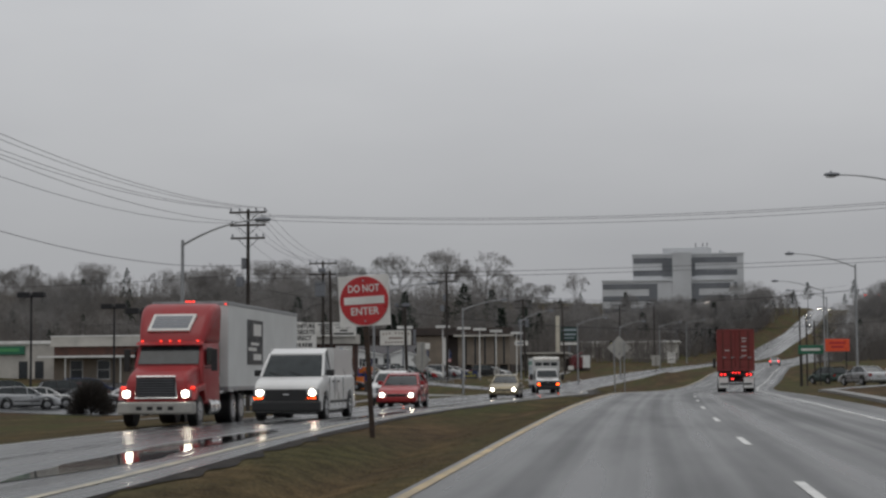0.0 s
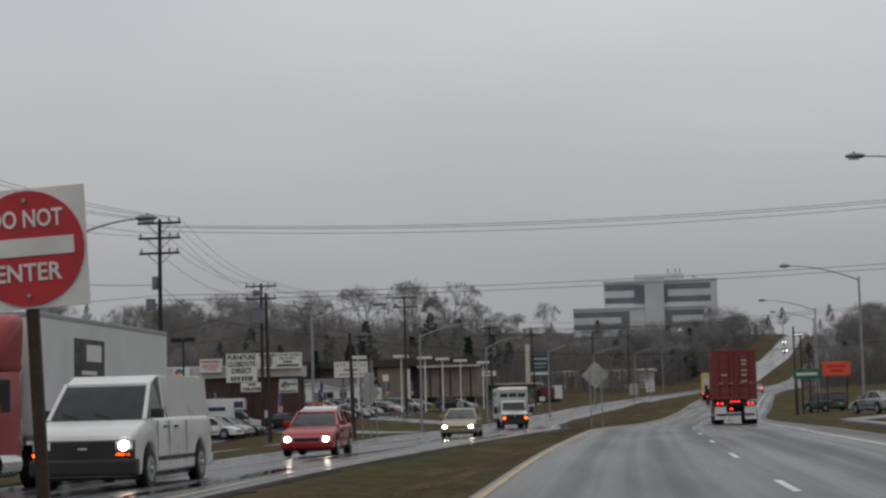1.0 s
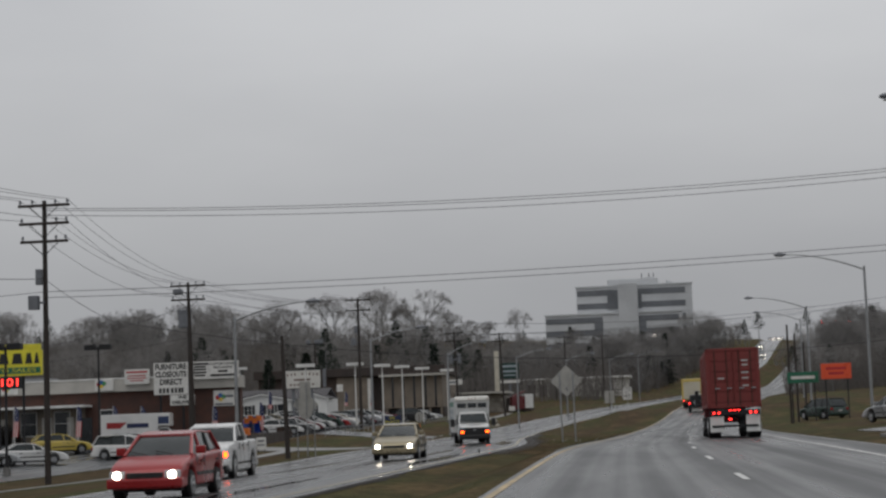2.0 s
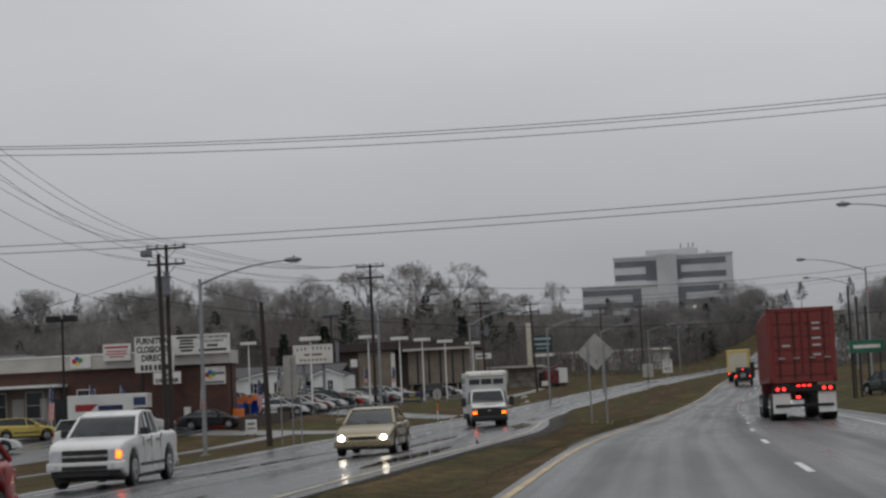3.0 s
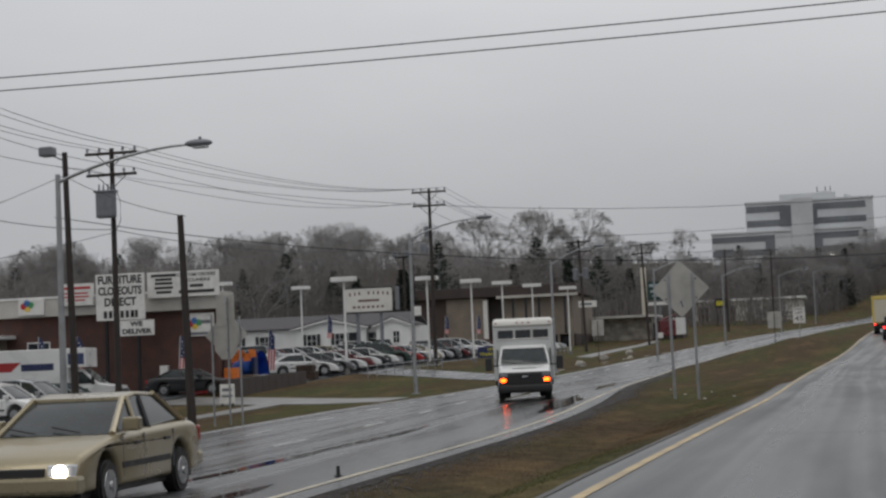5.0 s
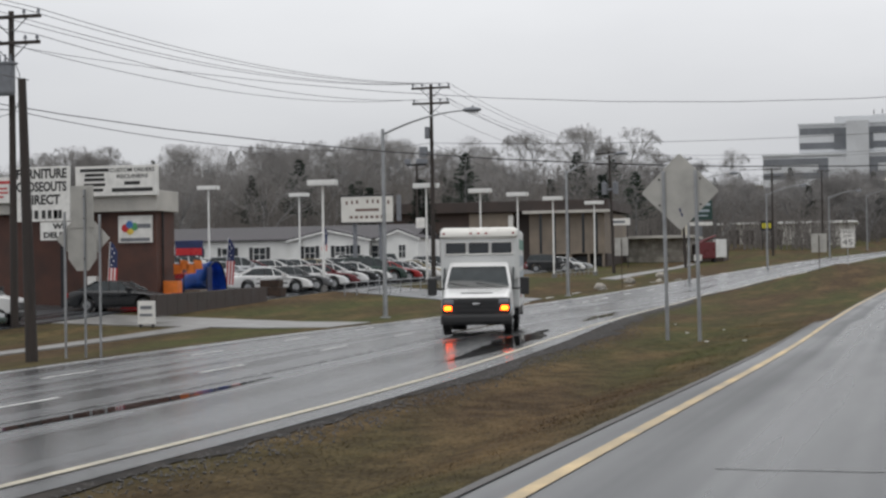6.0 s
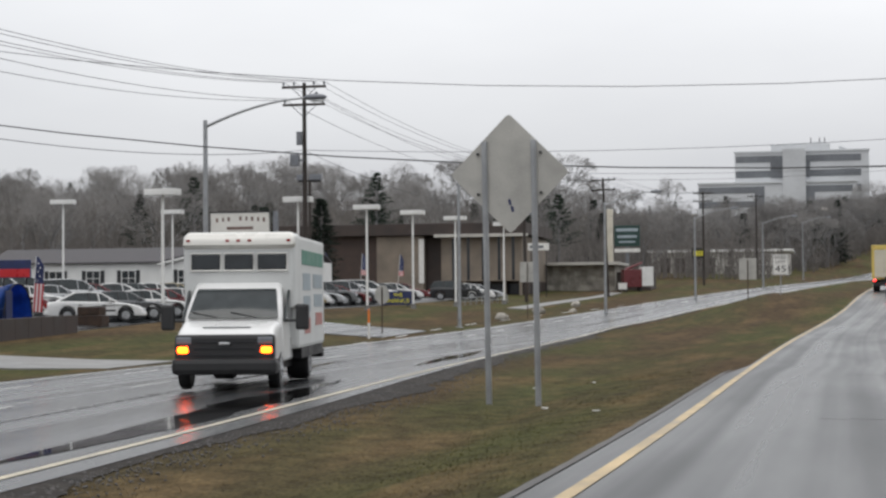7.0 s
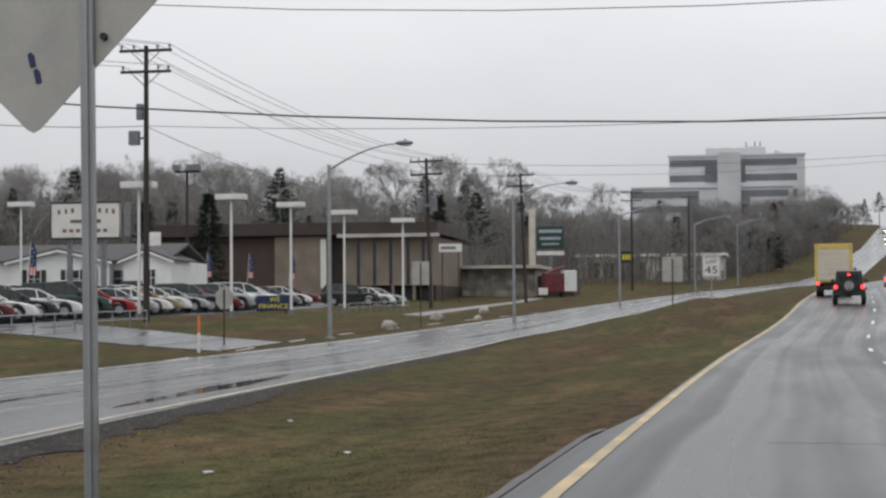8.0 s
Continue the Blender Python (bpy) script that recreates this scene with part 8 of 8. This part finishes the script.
rng = random.Random(5)
count = 0
for _ in range(1400):
    if count >= 188:
        break
    ang, dist = rng.uniform(-22, 36), rng.choice((rng.uniform(150, 260), rng.uniform(230, 400), rng.uniform(400, 720), rng.uniform(560, 850)))
    x, y = -math.sin(radians(ang)) * dist, 105 + math.cos(radians(ang)) * dist
    if FAR(y) - (22 if y < 430 else 9) < x < YELLOW(y) + (17 if y < 330 else 14):
        continue
    if x < 0 and x > -68 and y < 345:
        continue
    if -66 < x < -30 and 345 <= y < 352:
        continue
    if -48 < x < 22 and 735 < y < 800:
        continue
    if x > 0 and y < 300:
        continue
    if -34 < x < 0 and 425 < y < 460:
        continue
    if -99 < x < -60 and 184 < y < 212:
        continue
    h = treeline(ang) * dist + 1.4 - ground_z(x, y)
    h *= rng.uniform(0.72, 1.06)
    if h < 5.5 or h > 30:
        continue
    kind = "bare" if rng.random() < 0.64 else ("pine" if rng.random() < 0.65 else "spruce")
    plant(x, y, h if kind == "bare" else h * 0.72, kind, "winter woods behind the lots")
    count += 1

# the wooded slope below the office and on both sides of the climbing road
for _ in range(900):
    if count >= 263:
        break
    y = rng.uniform(440, 735)
    x = rng.choice((FAR(y) - rng.uniform(9, 32), FAR(y) - rng.uniform(9, 75), YELLOW(y) + rng.uniform(14, 45)))
    dist = math.hypot(x, y - 130)
    if -34 < x < 0 and y < 462:
        continue
    ahead = -44 < x + (760 - y) * x / max(1.0, y - 130) < 18
    h = (0.060 if ahead else (0.068 if x > 0 else 0.060)) * dist + 1.4 - ground_z(x, y)
    h *= rng.uniform(0.75, 1.08)
    if h < 3.5 or h > 24:
        continue
    plant(x, y, h, "bare" if rng.random() < 0.78 else "spruce", "woods on the office slope")
    count += 1

# woods beyond the crest of the road
for _ in range(22):
    y = rng.uniform(780, 880)
    x = YELLOW(y) + rng.uniform(-30, 50)
    dist = math.hypot(x, y - 120)
    plant(x, y, min(26.0, rng.uniform(0.048, 0.066) * dist + 1.4 - ground_z(x, y)), "bare" if rng.random() < 0.7 else "pine", "woods beyond the crest")

# single trees that stand out
for x, y, top, kind in ((-154, 890, 68, "bare"), (-131, 890, 70, "bare"), (-111, 890, 68, "bare"), (-65, 890, 57, "bare"), (-182, 880, 66, "bare"), (-205, 850, 64, "bare"),
                        (-70.5, 318, 16.5, "pine"), (-55.0, 296, 12, "spruce"), (-38.0, 352, 16, "spruce"), (-34.0, 356, 16, "pine"), (-50.2, 300, 13.0, "spruce"), (-55.8, 345, 18.6, "pine"), (-62, 470, 27, "pine"), (-56, 480, 26, "pine")):
    plant(x, y, top - ground_z(x, y), kind, "tall trees on the skyline")


def thicket():
    """The understorey of the woods: countless thin stems and twigs."""
    rng = random.Random(9)
    s = Slivers()
    n = 0
    while n < 33000:
        ang = rng.uniform(-24, 38)
        dist = rng.choice((rng.uniform(150, 250), rng.uniform(230, 380), rng.uniform(380, 560), rng.uniform(500, 760)))
        x, y = -math.sin(radians(ang)) * dist, 105 + math.cos(radians(ang)) * dist
        if n % 3 == 0:
            y = rng.uniform(400, 735)
            x = rng.choice((FAR(y) - rng.uniform(9, 60), YELLOW(y) + rng.uniform(14, 40)))
            dist, ang = math.hypot(x, y - 105), math.degrees(math.atan2(-x, y - 105))
        if FAR(y) - (24 if y < 400 else 8) < x < YELLOW(y) + (20 if y < 330 else 13) or (-68 < x < 0 and y < 346) or (-48 < x < 22 and 738 < y < 800) or (x > 0 and y < 330) or (-34 < x < 0 and 425 < y < 462) or (-99 < x < -60 and 184 < y < 212):
            continue
        n += 1
        z = ground_z(x, y)
        h = min(13.0, (treeline(ang) * dist + 1.4 - z) * rng.uniform(0.25, 0.72)) * (0.6 if y > 430 and -80 < x < 30 else 1.0)
        if h < 1.5:
            continue
        o = Vector((x, y, z - 0.2))
        t = o + Vector((rng.gauss(0, 0.12) * h, rng.gauss(0, 0.12) * h, h))
        k = dist / 300
        s.blade(o, t, 0.045 * k + 0.03, Vector((1, 0, 0)))
        for _ in range(7):
            m = o.lerp(t, rng.uniform(0.15, 0.95))
            s.blade(m, m + rand_dir(Vector((0, 0, 0.7)), 1.0, rng) * rng.uniform(0.8, 2.6) * (0.6 + 0.4 * k), 0.04 * k + 0.02, rand_dir(Vector((1, 0, 0)), 0.6, rng))
    ob = new("woodland_thicket", s.mesh("woodland_thicket", M["thicket"]))
    tagged(ob, "dense grey-brown leafless undergrowth below the trees", "undergrowth", kind="stuff")


thicket()


def bush(x, y, r, h, label):
    rng = random.Random(int(x * 10))
    s = Slivers()
    for _ in range(2600):
        a, e, q = rng.random() * 6.2832, math.acos(rng.uniform(0.0, 1.0)), rng.uniform(0.55, 1.0)
        p = Vector((r * q * math.sin(e) * math.cos(a), r * q * math.sin(e) * math.sin(a), h * q * math.cos(e) + 0.05))
        s.blade(p * 0.7, p + rand_dir(p, 0.7, rng) * 0.22, 0.035, rand_dir(Vector((1, 0, 0)), 1.0, rng))
    t = thing("bush", on_ground(x, y), label, "bush")
    o = new("foliage", s.mesh("foliage", M["needle_brown"]))
    o.parent = t
    part("stem", tube((0, 0, -0.1), (0, 0, h * 0.6), 0.08, 0.04, 8), M["bark"], t)


M["needle_brown"] = mat("dark_brown_shrub", (0.05, 0.042, 0.036), 0.85, vary=0.4, scale=1.0, fine=6.0)
bush(-35.0, 113.8, 1.7, 2.3, "round dark leafless bush on the verge")
bush(-53.0, 187.0, 1.2, 1.6, "dark clipped shrub against the store wall")


# ---- grass of the median and verges ----
def grass(name, spots, label, tall):
    rng = np.random.default_rng(3)
    vs, fs = [], []
    for x0, x1, y0, y1, n in spots:
        ys = rng.uniform(y0, y1, n)
        us = rng.uniform(0, 1, n)
        for y, u in zip(ys, us):
            a, b = x0(y), x1(y)
            x = a + (b - a) * u
            z = ground_z(x, y)
            tuft = 0.5 + 0.5 * noise.noise(Vector((x * 0.7, y * 0.35, 0)))
            h = tall * (0.45 + 0.8 * tuft) * rng.uniform(0.6, 1.2)
            ang = rng.uniform(0, 6.28)
            dx, dy = math.cos(ang), math.sin(ang)
            h *= 0.6
            lean = rng.choice((-1.0, 1.0)) * rng.uniform(2.0, 5.0) * h
            w = 0.0035 + 0.002 * tuft
            k = len(vs)
            vs += [(x - dx * w, y - dy * w, z - 0.01), (x + dx * w, y + dy * w, z - 0.01), (x + dy * lean, y - dx * lean, z + h)]
            fs.append((k, k + 1, k + 2) if lean < 0 else (k + 1, k, k + 2))
    me = bpy.data.meshes.new(name)
    me.from_pydata(vs, [], fs)
    me.materials.append(M["blade"])
    tagged(new(name, me), label, "grass", kind="stuff")


grass("median_grass", [(lambda y: NEAR(y) + 0.25, lambda y: YELLOW(y) - MARGIN(y) - 0.06, 10, 60, 20000), (lambda y: NEAR(y) + 0.3, lambda y: YELLOW(y) - MARGIN(y) - 0.06, 60, 112, 22000),
                       (lambda y: NEAR(y) + 0.3, lambda y: YELLOW(y) - MARGIN(y) - 0.06, 112, 165, 70000), (lambda y: NEAR(y) + 0.3, lambda y: YELLOW(y) - MARGIN(y) - 0.06, 165, 200, 26000), (lambda y: NEAR(y) + 0.3, lambda y: YELLOW(y) - MARGIN(y) - 0.06, 200, 250, 16000)], "short brown and green winter grass blades", 0.034)
grass("verge_grass", [(lambda y: FAR(y) - 6.0, lambda y: FAR(y) - 0.25, 60, 300, 45000)], "short brown winter grass along the verge", 0.04)


def loose_gravel():
    """Small wet stones strewn along the crumbled edge of the median."""
    rng = random.Random(17)
    vs, fs = [], []
    for _ in range(12000):
        y = rng.uniform(112, 205)
        x = NEAR(y) + 0.04 + abs(rng.gauss(0, 0.28 + 0.3 * max(0.0, 1 - abs(y - 159) / 20))) + 0.2 * rng.random()
        r = 0.007 + 0.016 * rng.random() ** 3
        z = ground_z(x, y) + 0.008 + r * 0.2
        k = len(vs)
        a0 = rng.random() * 6.28
        ring = [(x + r * rng.uniform(0.7, 1.3) * math.cos(a0 + 1.2566 * i), y + r * rng.uniform(0.7, 1.3) * math.sin(a0 + 1.2566 * i), z + r * rng.uniform(-0.1, 0.2)) for i in range(5)]
        vs += ring + [(x, y, z + r * 0.7), (x, y, z - r * 0.6)]
        for i in range(5):
            fs += [(k + i, k + (i + 1) % 5, k + 5), (k + (i + 1) % 5, k + i, k + 6)]
    me = bpy.data.meshes.new("loose_gravel")
    me.from_pydata(vs, [], fs)
    me.materials.append(M["stone_chip"])
    tagged(new("loose_gravel", me), "loose wet stones along the edge of the median", "gravel", kind="stuff")


M["stone_chip"] = mat("wet_stone_chips", (0.085, 0.078, 0.074), 0.6, vary=0.6, scale=6.0, fine=30.0)
loose_gravel()
